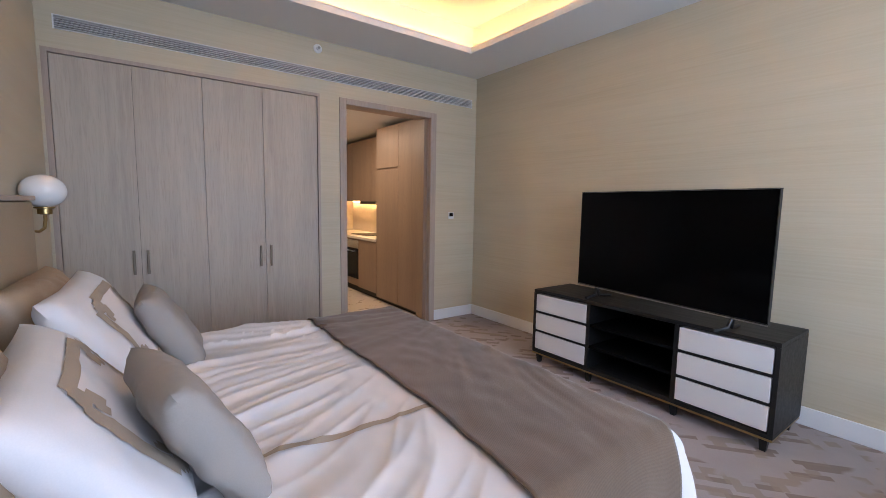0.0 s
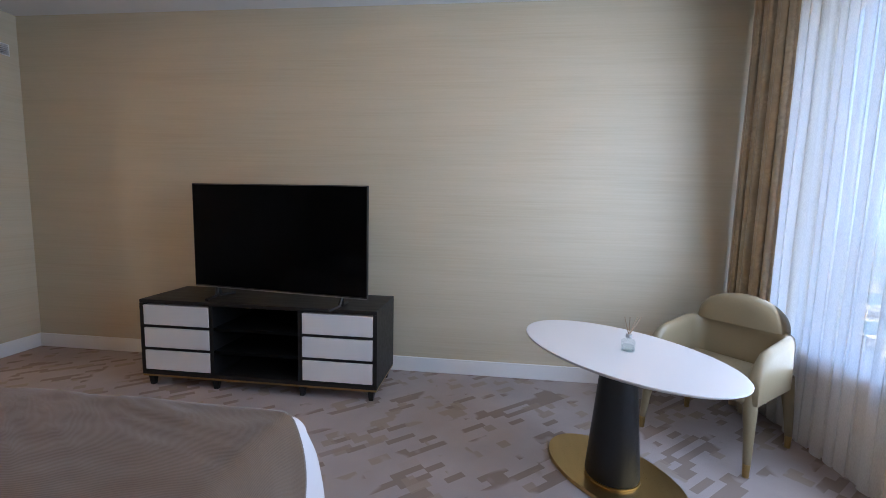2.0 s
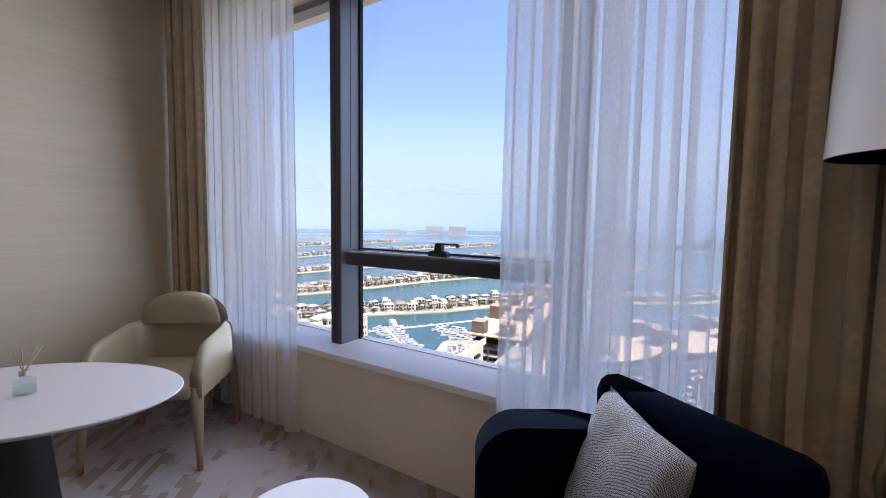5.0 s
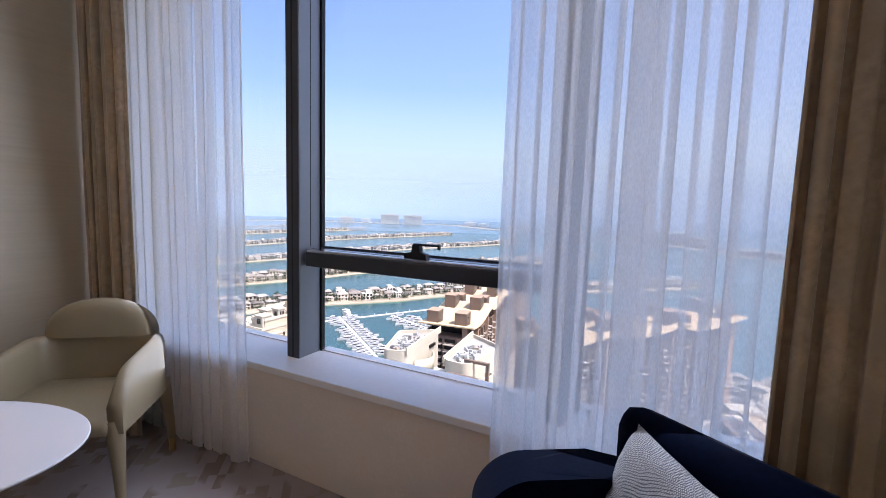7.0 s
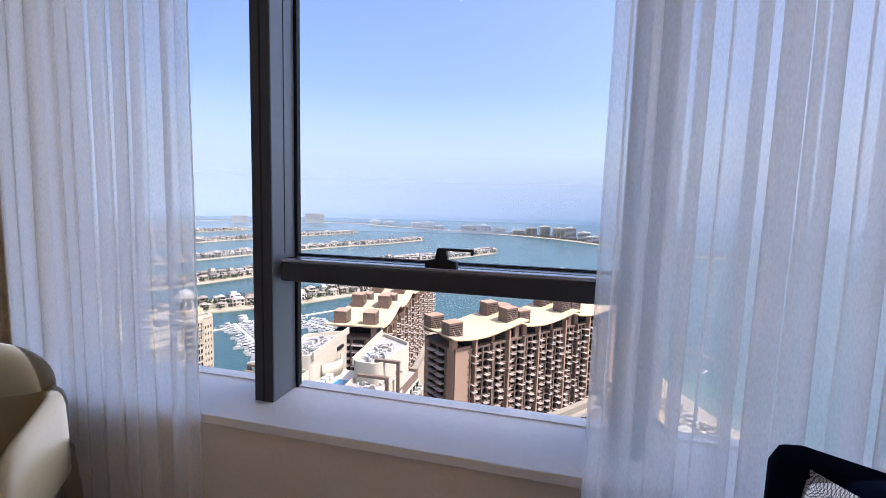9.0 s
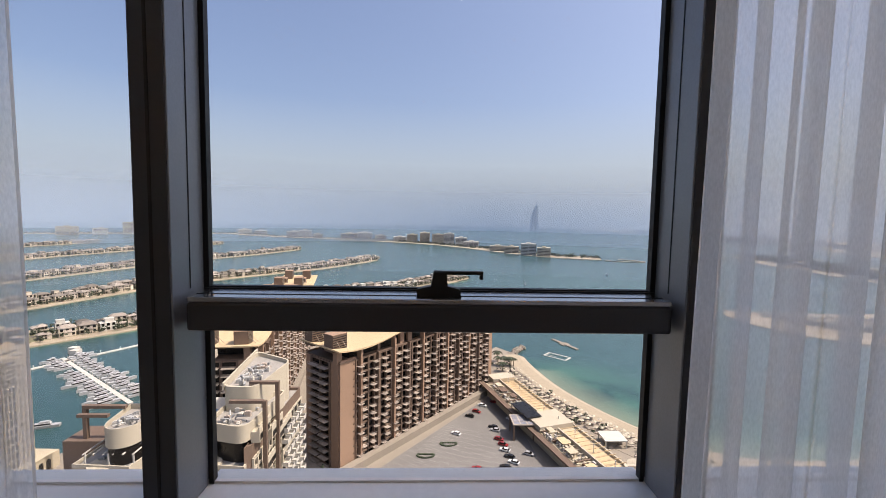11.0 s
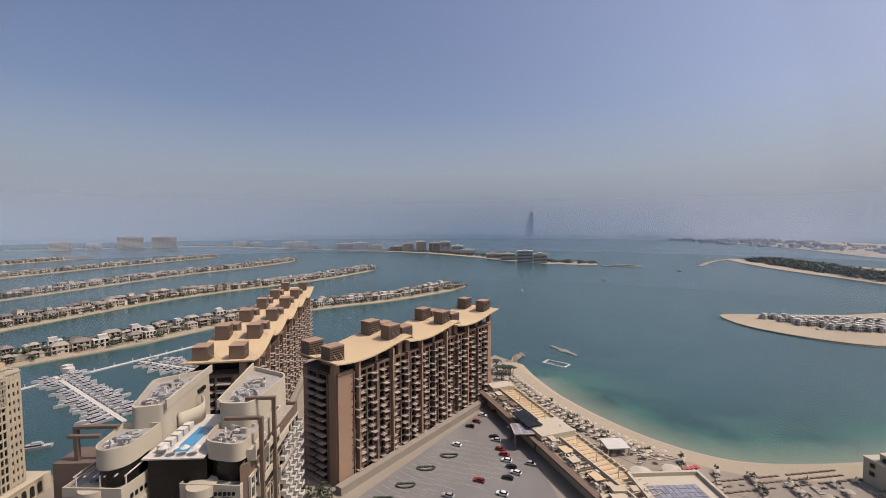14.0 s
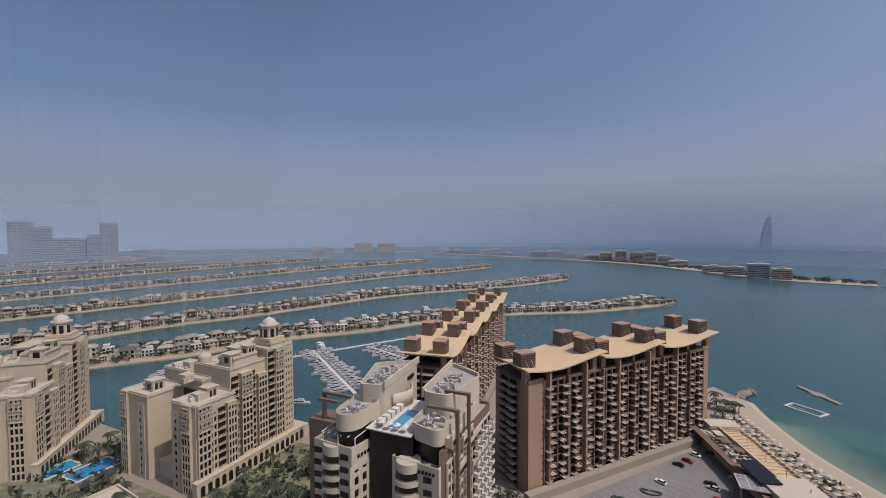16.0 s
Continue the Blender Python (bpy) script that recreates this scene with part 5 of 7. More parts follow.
def boat_thing(L):
    ob = thing("motor_yacht", "white motor yacht moored at a pontoon", "yacht", (0, 0, -140), group="moored yachts")
    b = bmesh.new()
    prof = [(-0.5, 0.085), (0.1, 0.098), (0.3, 0.07), (0.5, 0.0)]
    rows = []
    for t, hw in prof:
        rows.append([b.verts.new((t * L, s * hw * L, z)) for s, z in ((-0.8, -0.3), (-1, 1.3 + (0.5 if t > 0.2 else 0)), (1, 1.3 + (0.5 if t > 0.2 else 0)), (0.8, -0.3))])
    for p, q in zip(rows, rows[1:]):
        for k in range(4):
            b.faces.new((p[k], q[k], q[(k + 1) % 4], p[(k + 1) % 4]))
    b.faces.new(rows[0]), b.faces.new(rows[-1][::-1])
    part("hull", b, M_BOAT, ob, smooth=None)
    part("cabin", boxes(((-0.28 * L, -0.066 * L, 1.25), (0.16 * L, 0.066 * L, 2.5)), r=0.3), M_BOAT, ob, smooth=None)
    part("windscreen", boxes(((-0.26 * L, -0.068 * L, 1.6), (0.165 * L, 0.068 * L, 2.2))), M_SHADOW, ob, "dark cabin windows", smooth=None)
    part("flybridge", boxes(((-0.24 * L, -0.055 * L, 2.5), (0.02 * L, 0.055 * L, 3.2)), r=0.2), M_BOAT, ob, smooth=None)
    return ob


boats = [boat_thing(11), boat_thing(14.5), boat_thing(9)]


def pontoon(name, a, b, w, label):
    d = (Vector(b) - Vector(a))
    ang = math.degrees(math.atan2(d.y, d.x))
    ob = thing(name, label, "pontoon", (a[0], a[1], SEA), ang, group="marina pontoons")
    part("deck", boxes(((0, -w / 2, -0.3), (d.length, w / 2, 0.55))), M_PALE, ob, smooth=None)
    for k in range(int(d.length / 12)):
        part("pile", lathe(bmesh.new(), [(0.25, -1), (0.25, 2.2), (0, 2.3)], 8, (6 + k * 12, w / 2 + 0.2, 0)), M_PALE, ob, smooth=None)
    return Vector((*a, 0)), d.normalized().to_3d(), d.length, ang


pontoon("pontoon", (300, -196), (186, -376), 3.0, "long white breakwater pontoon across the marina")
used = [0, 0, 0]
for a, b in (((251, -292), (158, -222)), ((214, -322), (150, -296)), ((312, -212), (255, -168))):
    o, u, L, ang = pontoon("pontoon", a, b, 2.4, "white floating pontoon with yachts on both sides")
    s0 = Vector((-u.y, u.x, 0))
    x = 4.0
    while x < L - 4:
        for s in (-1, 1):
            if rnd.random() < 0.9:
                k = rnd.choice((0, 1, 0, 2))
                half = (5.5, 7.3, 4.5)[k]
                c = o + u * (x + rnd.uniform(-0.4, 0.4)) + s0 * (s * (1.8 + half))
                m = pose(c.x, c.y, SEA, 0, 0, ang + (90 if s > 0 else -90) + rnd.uniform(-3, 3))
                if not used[k]:
                    boats[k].matrix_basis, used[k] = m, 1
                else:
                    copy_thing(boats[k], m)
        x += rnd.uniform(5.4, 6.8)
copy_thing(boats[1], pose(181, -196, SEA, 0, 0, 20))
house = thing("marina_office", "small white cabins on the marina pontoon", "cabin")
for dx in (0, 6):
    part("cabin", boxes(((244 + dx, -300 - dx, SEA), (249 + dx, -295 - dx, SEA + 4.5)), r=0.15), M_PALE, house, smooth=None)


def palm_meshes():
    tr = tube(bmesh.new(), [(0, 0, 0), (0.1, 0, 2.5), (0.05, 0.1, 5.2)], 0.28, 7, 0.18)
    cr = bmesh.new()
    r2 = random.Random(3)
    for k in range(15):
        a, up, L = k * 2.4, r2.uniform(0.1, 0.9), r2.uniform(2.2, 3.0)
        prev = None
        for j in range(5):
            t = j / 4
            c = Vector((math.cos(a) * L * t, math.sin(a) * L * t, 5.2 + up * 1.6 * t - 2.0 * t * t))
            s = Vector((-math.sin(a), math.cos(a), 0)) * (0.42 * math.sin(0.35 + 2.6 * t))
            row = [cr.verts.new(c - s - Vector((0, 0, 0.22))), cr.verts.new(c), cr.verts.new(c + s - Vector((0, 0, 0.22)))]
            if prev:
                for q in range(2):
                    cr.faces.new((prev[q], prev[q + 1], row[q + 1], row[q]))
            prev = row
    return tr, cr


tr, cr = palm_meshes()
palm = thing("palm_tree", "green date palm in the resort garden", "palm tree", (176, -98, LAND), group="garden palms")
part("trunk", tr, M_TRUNK, palm)
part("crown", cr, M_LEAF, palm, smooth=None)
for k in range(46):
    if k < 20:
        x, y = rnd.uniform(104, 142), rnd.uniform(-150, -96)
    elif k < 28:
        x, y = rnd.uniform(196, 226), rnd.uniform(-122, -84)
    elif k < 38:
        x, y = rnd.uniform(154, 192), rnd.uniform(-101, -84)
    else:
        x, y = -46 - rnd.uniform(0, 14), -262 - rnd.uniform(0, 30)
    s = rnd.uniform(0.9, 1.6)
    copy_thing(palm, pose(x, y, LAND, 0, 0, rnd.uniform(0, 360)) @ Matrix.Diagonal((s, s, s, 1)))


def crown_clump(bm, x, y, z, r, rr):
    """An uneven tree crown of loose leaf clumps."""
    for k in range(7):
        c = Vector((x + rr.uniform(-r, r) * 0.8, y + rr.uniform(-r, r) * 0.8, z + rr.uniform(0.2, 1.3) * r))
        q = r * rr.uniform(0.35, 0.6)
        vs = [bm.verts.new(c + Vector((rr.uniform(-1, 1), rr.uniform(-1, 1), rr.uniform(-0.8, 0.8))).normalized() * q * rr.uniform(0.6, 1.2)) for _ in range(6)]
        for a, b, d in ((0, 1, 2), (1, 2, 3), (2, 3, 4), (3, 4, 5), (4, 5, 0), (5, 0, 1), (0, 2, 4), (1, 3, 5)):
            bm.faces.new((vs[a], vs[b], vs[d]))


gard = bmesh.new()
for k in range(420):
    k %= 260
    if k < 120:
        x, y = rnd.uniform(104, 144), rnd.uniform(-150, -92)
    elif k < 170:
        x, y = rnd.uniform(194, 230), rnd.uniform(-124, -80)
    elif k < 220:
        x, y = rnd.uniform(152, 193), rnd.uniform(-102, -82)
    else:
        x, y = rnd.uniform(36, 60), rnd.uniform(-158, -146)
    crown_clump(gard, x, y, LAND, rnd.uniform(0.8, 2.2), rnd)
tagged(link_mesh("garden_shrubs", gard, M_LEAF), "dense dark green garden shrubs and small trees", "shrubs", "", "stuff")
solid("garden", boxes(((102, -156, LAND), (146, -90, LAND + 0.12)), ((194, -128, LAND), (232, -78, LAND + 0.12)), ((150, -104, LAND), (193.9, -66, LAND + 0.12))), M_GARDEN, "planted resort garden ground", "garden")
for x0, y0, x1, y1 in ((112, -120, 122, -108), (204, -112, 214, -96), (218, -104, 226, -92)):
    p = thing("swimming_pool", "blue resort swimming pool with pale edge", "pool", group="resort pools")
    part("rim", boxes(((x0 - 1, y0 - 1, LAND + 0.1), (x1 + 1, y1 + 1, LAND + 0.3))), M_PALE, p, smooth=None)
    part("pool_surface", boxes(((x0, y0, LAND + 0.2), (x1, y1, LAND + 0.34))), M_POOL, p, smooth=None)


lodge = thing("pool_lodge", "low cream flat-roofed lodge in the resort garden", "lodge", (168, -88, LAND), -8)
part("wall", boxes(((-9, -6, 0), (9, 6, 5.2))), M_CREAM, lodge, smooth=None)
part("parapet", boxes(((-9.3, -6.3, 5.2), (9.3, -5.7, 6.2)), ((-9.3, 5.7, 5.2), (9.3, 6.3, 6.2)), ((-9.3, -5.7, 5.2), (-8.7, 5.7, 6.2)), ((8.7, -5.7, 5.2), (9.3, 5.7, 6.2))), M_CREAM, lodge, smooth=None)
for k in range(5):
    part("window", boxes(((-7.6 + k * 3.4, 5.9, 1.2), (-6.0 + k * 3.4, 6.06, 3.6))), M_WINDOW, lodge, smooth=None)


# ---- palm fronds with villas ----
def villa_bm(kind, m, rr=None):
    """Walls, roof and window meshes of a villa on a 10 by 9 m plot."""
    wl, rf, wi = bmesh.new(), bmesh.new(), bmesh.new()
    h = 6.4
    if kind == 0:
        blocks = [((-5, -4, 0), (5, 4, h)), ((-2, -5.2, 0), (2.5, -4, 3.4))]
    elif kind == 1:
        blocks = [((-5, -3.4, 0), (1.5, 4, h)), ((1.5, -4.2, 0), (5, 3.2, h - 0.6))]
    else:
        blocks = [((-4.6, -4, 0), (4.6, 4, h - 0.6)), ((-1.4, -2, h - 0.6), (4.0, 3.4, h + 2.2))]
    for i, (a, b) in enumerate(blocks):
        box(wl, a, b)
        z, o = b[2], 0.55
        if kind == 2:
            box(rf, (a[0] - 0.1, a[1] - 0.1, z), (b[0] + 0.1, b[1] + 0.1, z + 0.25))
            continue
        x0, y0, x1, y1 = a[0] - o, a[1] - o, b[0] + o, b[1] + o
        rise, ins = (1.9, 2.6) if i == 0 else (1.3, 1.5)
        ins = min(ins, (x1 - x0) / 2 - 0.3, (y1 - y0) / 2 - 0.1)
        low = [rf.verts.new(p) for p in ((x0, y0, z), (x1, y0, z), (x1, y1, z), (x0, y1, z))]
        hi = [rf.verts.new(p) for p in ((x0 + ins, y0 + ins, z + rise), (x1 - ins, y0 + ins, z + rise), (x1 - ins, y1 - ins, z + rise), (x0 + ins, y1 - ins, z + rise))]
        rf.faces.new(low[::-1]), rf.faces.new(hi)
        for k in range(4):
            rf.faces.new((low[k], low[(k + 1) % 4], hi[(k + 1) % 4], hi[k]))
    a, b = blocks[0]
    for s, y in ((-1, a[1]), (1, b[1])):
        for zz in (0.8, 3.9):
            for k in range(3):
                x = a[0] + (b[0] - a[0]) * (k + 0.5) / 3
                box(wi, (x - 0.85, y + s * 0.08 - 0.05, zz), (x + 0.85, y + s * 0.08 + 0.05, zz + 1.9))
    for s, x in ((-1, a[0]), (1, blocks[1][1][0] if kind == 1 else b[0])):
        for zz in (0.9, 3.9):
            box(wi, (x + s * 0.08 - 0.05, -1.4, zz), (x + s * 0.08 + 0.05, 0.8, zz + 1.7))
    if kind != 2:
        box(wl, (a[0] - 0.2, a[1] - 1.3, 3.1), (a[0] + 4.2, a[1], 3.35))
        box(wl, (a[0] - 0.2, a[1] - 1.3, 3.35), (a[0] + 4.2, a[1] - 1.2, 4.2))
    for bm in (wl, rf, wi):
        bmesh.ops.transform(bm, matrix=m, verts=bm.verts)
    return wl, rf, wi


def villa_thing(kind):
    ob = thing("villa", ("two-storey beige villa with hipped tile roof", "two-storey villa with twin hipped roofs", "flat-roofed pale modern villa with roof room")[kind], "villa", (0, 0, -140), group="frond villas")
    wl, rf, wi = villa_bm(kind, Matrix())
    part("wall", wl, M_VILLA if kind != 2 else M_PALE, ob, smooth=None)
    part("roof", rf, M_ROOF if kind != 2 else M_PALE, ob, smooth=None)
    part("windows", wi, M_WINDOW, ob, smooth=None)
    return ob


villas = [villa_thing(k) for k in range(3)]
villa_used = [0, 0, 0]


def add_faces(dst, src):
    n = len(dst[0])
    src.verts.index_update()
    dst[0].extend(v.co.to_tuple() for v in src.verts)
    dst[1].extend([n + v.index for v in f.verts] for f in src.faces)
    src.free()


FAR_VILLA = []
for kind in range(3):
    FAR_VILLA.append([])
    for bm in villa_bm(kind, Matrix()):
        bm.verts.index_update()
        FAR_VILLA[-1].append(([v.co.copy() for v in bm.verts], [[v.index for v in f.verts] for f in bm.faces]))
        bm.free()


def joined(name, store, material, label, category):
    me = bpy.data.meshes.new(name)
    me.from_pydata(store[0], [], store[1])
    me.materials.append(material)
    return tagged(new(name, me), label, category, "", "stuff")


fronds = [
    ([(430, -70), (375, -180), (331, -239), (299, -306), (240, -372), (207, -427), (134, -508), (59, -555), (0, -606), (-89, -695)], True),
    ([(560, -60), (505, -185), (479, -237), (459, -306), (417, -392), (360, -562), (300, -660), (191, -798), (96, -990)], False),
    ([(730, -90), (674, -250), (641, -351), (585, -539), (502, -860), (418, -1049), (352, -1260)], False),
    ([(930, -120), (873, -325), (843, -566), (795, -960), (655, -1435)], False),
    ([(1160, -180), (1125, -412), (1135, -703), (1110, -1050), (1040, -1420)], False),
    ([(1420, -250), (1420, -565), (1400, -1037), (1340, -1400)], False),
    ([(1760, -380), (1790, -770), (1760, -1100)], False)]
WIDE = 58.0
near_villas = 0
for fi, (pts, close) in enumerate(fronds):
    line = smooth_line(pts, 14 if fi < 3 else 30)
    sand = solid("frond_beach", strip(bmesh.new(), line, 0, WIDE, SEA - 0.5, SEA + 1.1, True, 3.0), M_SAND, "sandy shores of a long palm-frond island", "island")
    solid("frond_garden", strip(bmesh.new(), line, 13, WIDE - 13, SEA + 1.0, SEA + 1.35, True, 2.0), M_GARDEN, "gardens along a palm-frond island", "garden")
    solid("frond_road", strip(bmesh.new(), line, WIDE / 2 - 3, WIDE / 2 + 3, SEA + 1.3, SEA + 1.45, True, 2.0), M_PAVING, "paved lane between rows of villas", "lane")
    if fi < 3:
        shallows("water_shallow", line[::-1], 15, "shallow green water beside the frond beach")
    store = [[[], []] for _ in range(3)]
    trees = bmesh.new()
    acc = 0.0
    pitch = 12.8 if fi < 3 else 14
    for i in range(1, len(line) - 2):
        a, b = line[i], line[i + 1]
        d = (b - a).normalized()
        nr = Vector((-d.y, d.x, 0))
        seg = (b - a).length
        x = pitch - acc
        while x < seg:
            for row, off in enumerate((17.5, WIDE - 16.5)):
                if rnd.random() < 0.04:
                    continue
                c = a + d * x + nr * (off + rnd.uniform(-1, 1))
                kind = rnd.choice((0, 1, 0, 1, 0, 1, 2, 2))
                rot = math.degrees(math.atan2(d.y, d.x)) + (0 if row == 0 else 180) + rnd.uniform(-4, 4)
                s = rnd.uniform(0.85, 1.25)
                m = pose(c.x, c.y, SEA + 1.3, 0, 0, rot) @ Matrix.Diagonal((s, s, s * rnd.uniform(0.85, 1.1), 1))
                if close and near_villas < 140 and c.length < 760:
                    near_villas += 1
                    if not villa_used[kind]:
                        villas[kind].matrix_basis, villa_used[kind] = m, 1
                    else:
                        copy_thing(villas[kind], m)
                else:
                    for q in range(3):
                        vs, fs = FAR_VILLA[kind][q]
                        n0 = len(store[q][0])
                        store[q][0].extend((m @ v).to_tuple() for v in vs)
                        store[q][1].extend([n0 + k for k in f] for f in fs)
                for _ in range(6 if fi < 3 else 4):
                    t = c + d * rnd.uniform(-7, 7) + nr * rnd.choice((-1, 1)) * rnd.uniform(6.5, 12.0)
                    crown_clump(trees, t.x, t.y, SEA + 1.5 + rnd.uniform(0, 2.2), rnd.uniform(1.6, 3.2), rnd)
            x += pitch
        acc = seg - (x - pitch)
    joined("villa_walls", store[0], M_VILLAS, "rows of beige two-storey villas", "villas")
    joined("villa_roofs", store[1], M_ROOFS, "brown tile roofs of the villa rows", "roofs")
    joined("villa_windows", store[2], M_SHADOW, "dark windows of the villa rows", "windows")
    tagged(link_mesh("frond_trees", trees, M_LEAF), "dark green trees between the villas", "trees", "", "stuff")


# ---- outer crescent, far islands and coasts ----
def island(name, pts, width, label, z=1.2, material=None):
    return solid(name, strip(bmesh.new(), smooth_line(pts, 30), 0, width, SEA - 0.5, SEA + z, False, 6), material or M_SAND, label, "island")


crescent = [(2150, -1150), (1770, -1740), (1190, -2060), (986, -2110), (788, -1960), (429, -1790), (58, -1590), (-130, -1375), (-262, -1150), (-360, -1075), (-440, -1045)]
island("crescent_island", crescent, 95, "long outer breakwater island with beaches")
cl = smooth_line(crescent, 22)
green = bmesh.new()
for p_, q_ in zip(cl, cl[1:]):
    d = (q_ - p_).normalized()
    nr = Vector((-d.y, d.x, 0))
    for _ in range(16 if p_.x < 60 else 6):
        c = p_ + nr * rnd.uniform(26, 84) + d * rnd.uniform(0, 20)
        crown_clump(green, c.x, c.y, SEA + 1, rnd.uniform(2.5, 5.5), rnd)
tagged(link_mesh("crescent_trees", green, M_LEAF), "dark trees along the outer island", "trees", "", "stuff")
hook = [(-440 - 45 * (1 - math.cos(a)) - 20 * math.sin(a), -1040 + 34 * math.sin(a * 1.0) + 4) for a in [k * 0.42 for k in range(11)]]
island("breakwater_hook", hook, 9, "curved rock breakwater off the island tip", 1.5, M_PAVING)


def hotel_block(at, rz, w, d, h, floors, material, label):
    ob = thing("hotel", label, "hotel", (*at, SEA + 1), rz, group="far hotels")
    part("wall", boxes(((-w / 2, -d / 2, 0), (w / 2, d / 2, h))), material, ob, smooth=None)
    part("roof", boxes(((-w / 2 - 0.6, -d / 2 - 0.6, h), (w / 2 + 0.6, d / 2 + 0.6, h + 1.5)), ((-w / 6, -d / 4, h + 1.5), (w / 6, d / 4, h + 5))), material, ob, smooth=None)
    me = shared(("window_band", w), lambda: boxes(((-w / 2 * 0.96, -0.25, 0), (w / 2 * 0.96, 0.25, 1.5))), M_SHADOW)
    for f in range(floors):
        place("window_band", me, ob, pose(0, d / 2 + 0.1, 1.2 + f * (h - 2) / floors))
    n = max(2, int(w / 14))
    for k in range(n + 1):
        part("pier", boxes(((-w / 2 + k * w / n - 0.7, d / 2, 0), (-w / 2 + k * w / n + 0.7, d / 2 + 0.7, h))), material, ob, smooth=None)
    return ob


for x, y, w, h, fl_ in ((1290, -1925, 95, 52, 10), (1175, -1975, 95, 50, 10), (1460, -1770, 70, 34, 7), (1390, -1850, 50, 26, 5), (900, -2120, 60, 22, 5), (830, -2140, 55, 16, 4), (600, -1925, 60, 24, 5), (545, -1905, 55, 30, 6), (480, -1870, 40, 16, 4), (330, -1800, 70, 24, 6), (260, -1765, 60, 30, 7), (190, -1730, 44, 22, 5), (110, -1700, 50, 18, 4), (60, -1660, 40, 30, 7), (10, -1640, 36, 38, 9), (-40, -1605, 42, 34, 8), (-80, -1560, 36, 40, 9), (-120, -1500, 40, 28, 6), (-150, -1440, 50, 18, 4), (-280, -1160, 40, 30, 7), (-315, -1130, 34, 22, 5), (-245, -1220, 40, 18, 4), (-215, -1290, 46, 14, 3)):
    hotel_block((x, y), math.degrees(math.atan2(-y, -x)) - 90, w, 24, h, fl_, rnd.choice((M_PALE, M_PALE, M_CREAM)), "pale resort hotel on the outer island")
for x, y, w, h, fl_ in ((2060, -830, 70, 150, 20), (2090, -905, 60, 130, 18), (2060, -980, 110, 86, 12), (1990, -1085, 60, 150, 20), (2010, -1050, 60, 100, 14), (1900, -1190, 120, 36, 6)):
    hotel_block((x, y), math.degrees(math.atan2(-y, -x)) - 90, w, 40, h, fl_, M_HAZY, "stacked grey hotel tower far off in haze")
# small islands on the other side of the lagoon
solid("lagoon_island", prism(bmesh.new(), [(p.x, p.y) for p in smooth_line([(-385, -452), (-340, -458), (-324, -445), (-320, -400), (-345, -352), (-385, -325), (-480, -300), (-640, -290)], 12)] + [(-640, -470), (-470, -446)], SEA - 0.5, SEA + 1.2), M_SAND, "sandy island with white villas", "island")
for row in range(4):
    for k in range(22):
        t = k / 21
        c = Vector((-362 - 190 * t - row * 6, -432 + 44 * t + row * (15 + 3 * t) + 6 * math.sin(3 * t), 0))
        h = rnd.uniform(0.72, 0.9)
        if (row, k) != (3, 0):
            copy_thing(villas[2], pose(c.x, c.y, SEA + 1.2, 0, 0, rnd.uniform(8, 24)) @ Matrix.Diagonal((h, h, h * 0.85, 1)))
grove = bmesh.new()
for k in range(150):
    t = rnd.random()
    crown_clump(grove, -362 - 200 * t - rnd.uniform(0, 16), -438 + 44 * t + rnd.uniform(0, 62), SEA + 1.6, rnd.uniform(1.0, 2.2), rnd)
tagged(link_mesh("island_shrubs", grove, M_LEAF), "dark garden trees between the white island villas", "trees", "", "stuff")
shallows("water_shallow", smooth_line([(-324, -465), (-322, -400), (-365, -334), (-470, -310), (-600, -350)], 14), 40, "shallow turquoise water around the sandy island")
solid("wooded_island", prism(bmesh.new(), [(p.x, p.y) for p in smooth_line([(-985, -1190), (-925, -1215), (-885, -1195), (-808, -955), (-782, -727), (-765, -620)], 20)] + [(-1000, -600), (-1060, -900)], SEA - 0.5, SEA + 1.2), M_SAND, "low wooded island with sandy shore", "island")
wd = bmesh.new()
for k in range(900):
    t = rnd.random()
    crown_clump(wd, -778 - 112 * t - rnd.uniform(10, 120), -660 - 500 * t + rnd.uniform(-20, 20), SEA + 1, rnd.uniform(4, 8), rnd)
tagged(link_mesh("island_trees", wd, M_LEAF), "thick dark trees on the wooded island", "trees", "", "stuff")
island("rock_spit", [(-905, -1215), (-790, -1130), (-672, -1010)], 12, "thin rock spit off the wooded island", 1.5, M_PAVING)
island("mainland_coast", [(-1250, -900), (-1400, -1295), (-1640, -1950), (-1760, -3080), (-1450, -4300)], -700, "flat sandy mainland coast in the haze", 2.0)
scr = bmesh.new()
for k in range(520):
    t = rnd.random() ** 0.6
    x, y = -1480 - 260 * t - rnd.uniform(40, 560), -1250 - 2600 * t
    if rnd.random() < 0.55:
        box(scr, (x, y, SEA + 1), (x + rnd.uniform(12, 40), y + 20, SEA + rnd.uniform(5, 14)))
    else:
        crown_clump(scr, x, y, SEA + 1, rnd.uniform(8, 16), rnd)
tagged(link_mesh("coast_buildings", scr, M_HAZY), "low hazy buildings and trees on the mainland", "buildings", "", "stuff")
sail = thing("sail_tower", "sail-shaped tower far off in the haze", "tower", (-1085, -4250, SEA), 10)
sb = bmesh.new()
prism(sb, [(-38, 0), (38, 0), (36, 60), (26, 120), (10, 175), (-8, 215), (-16, 235), (-20, 215), (-24, 150), (-30, 70)], -24, 24)
for v in sb.verts:
    v.co = Vector((v.co.x, v.co.z, v.co.y))
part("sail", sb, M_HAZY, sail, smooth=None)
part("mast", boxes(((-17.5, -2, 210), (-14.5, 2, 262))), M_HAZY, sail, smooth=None)
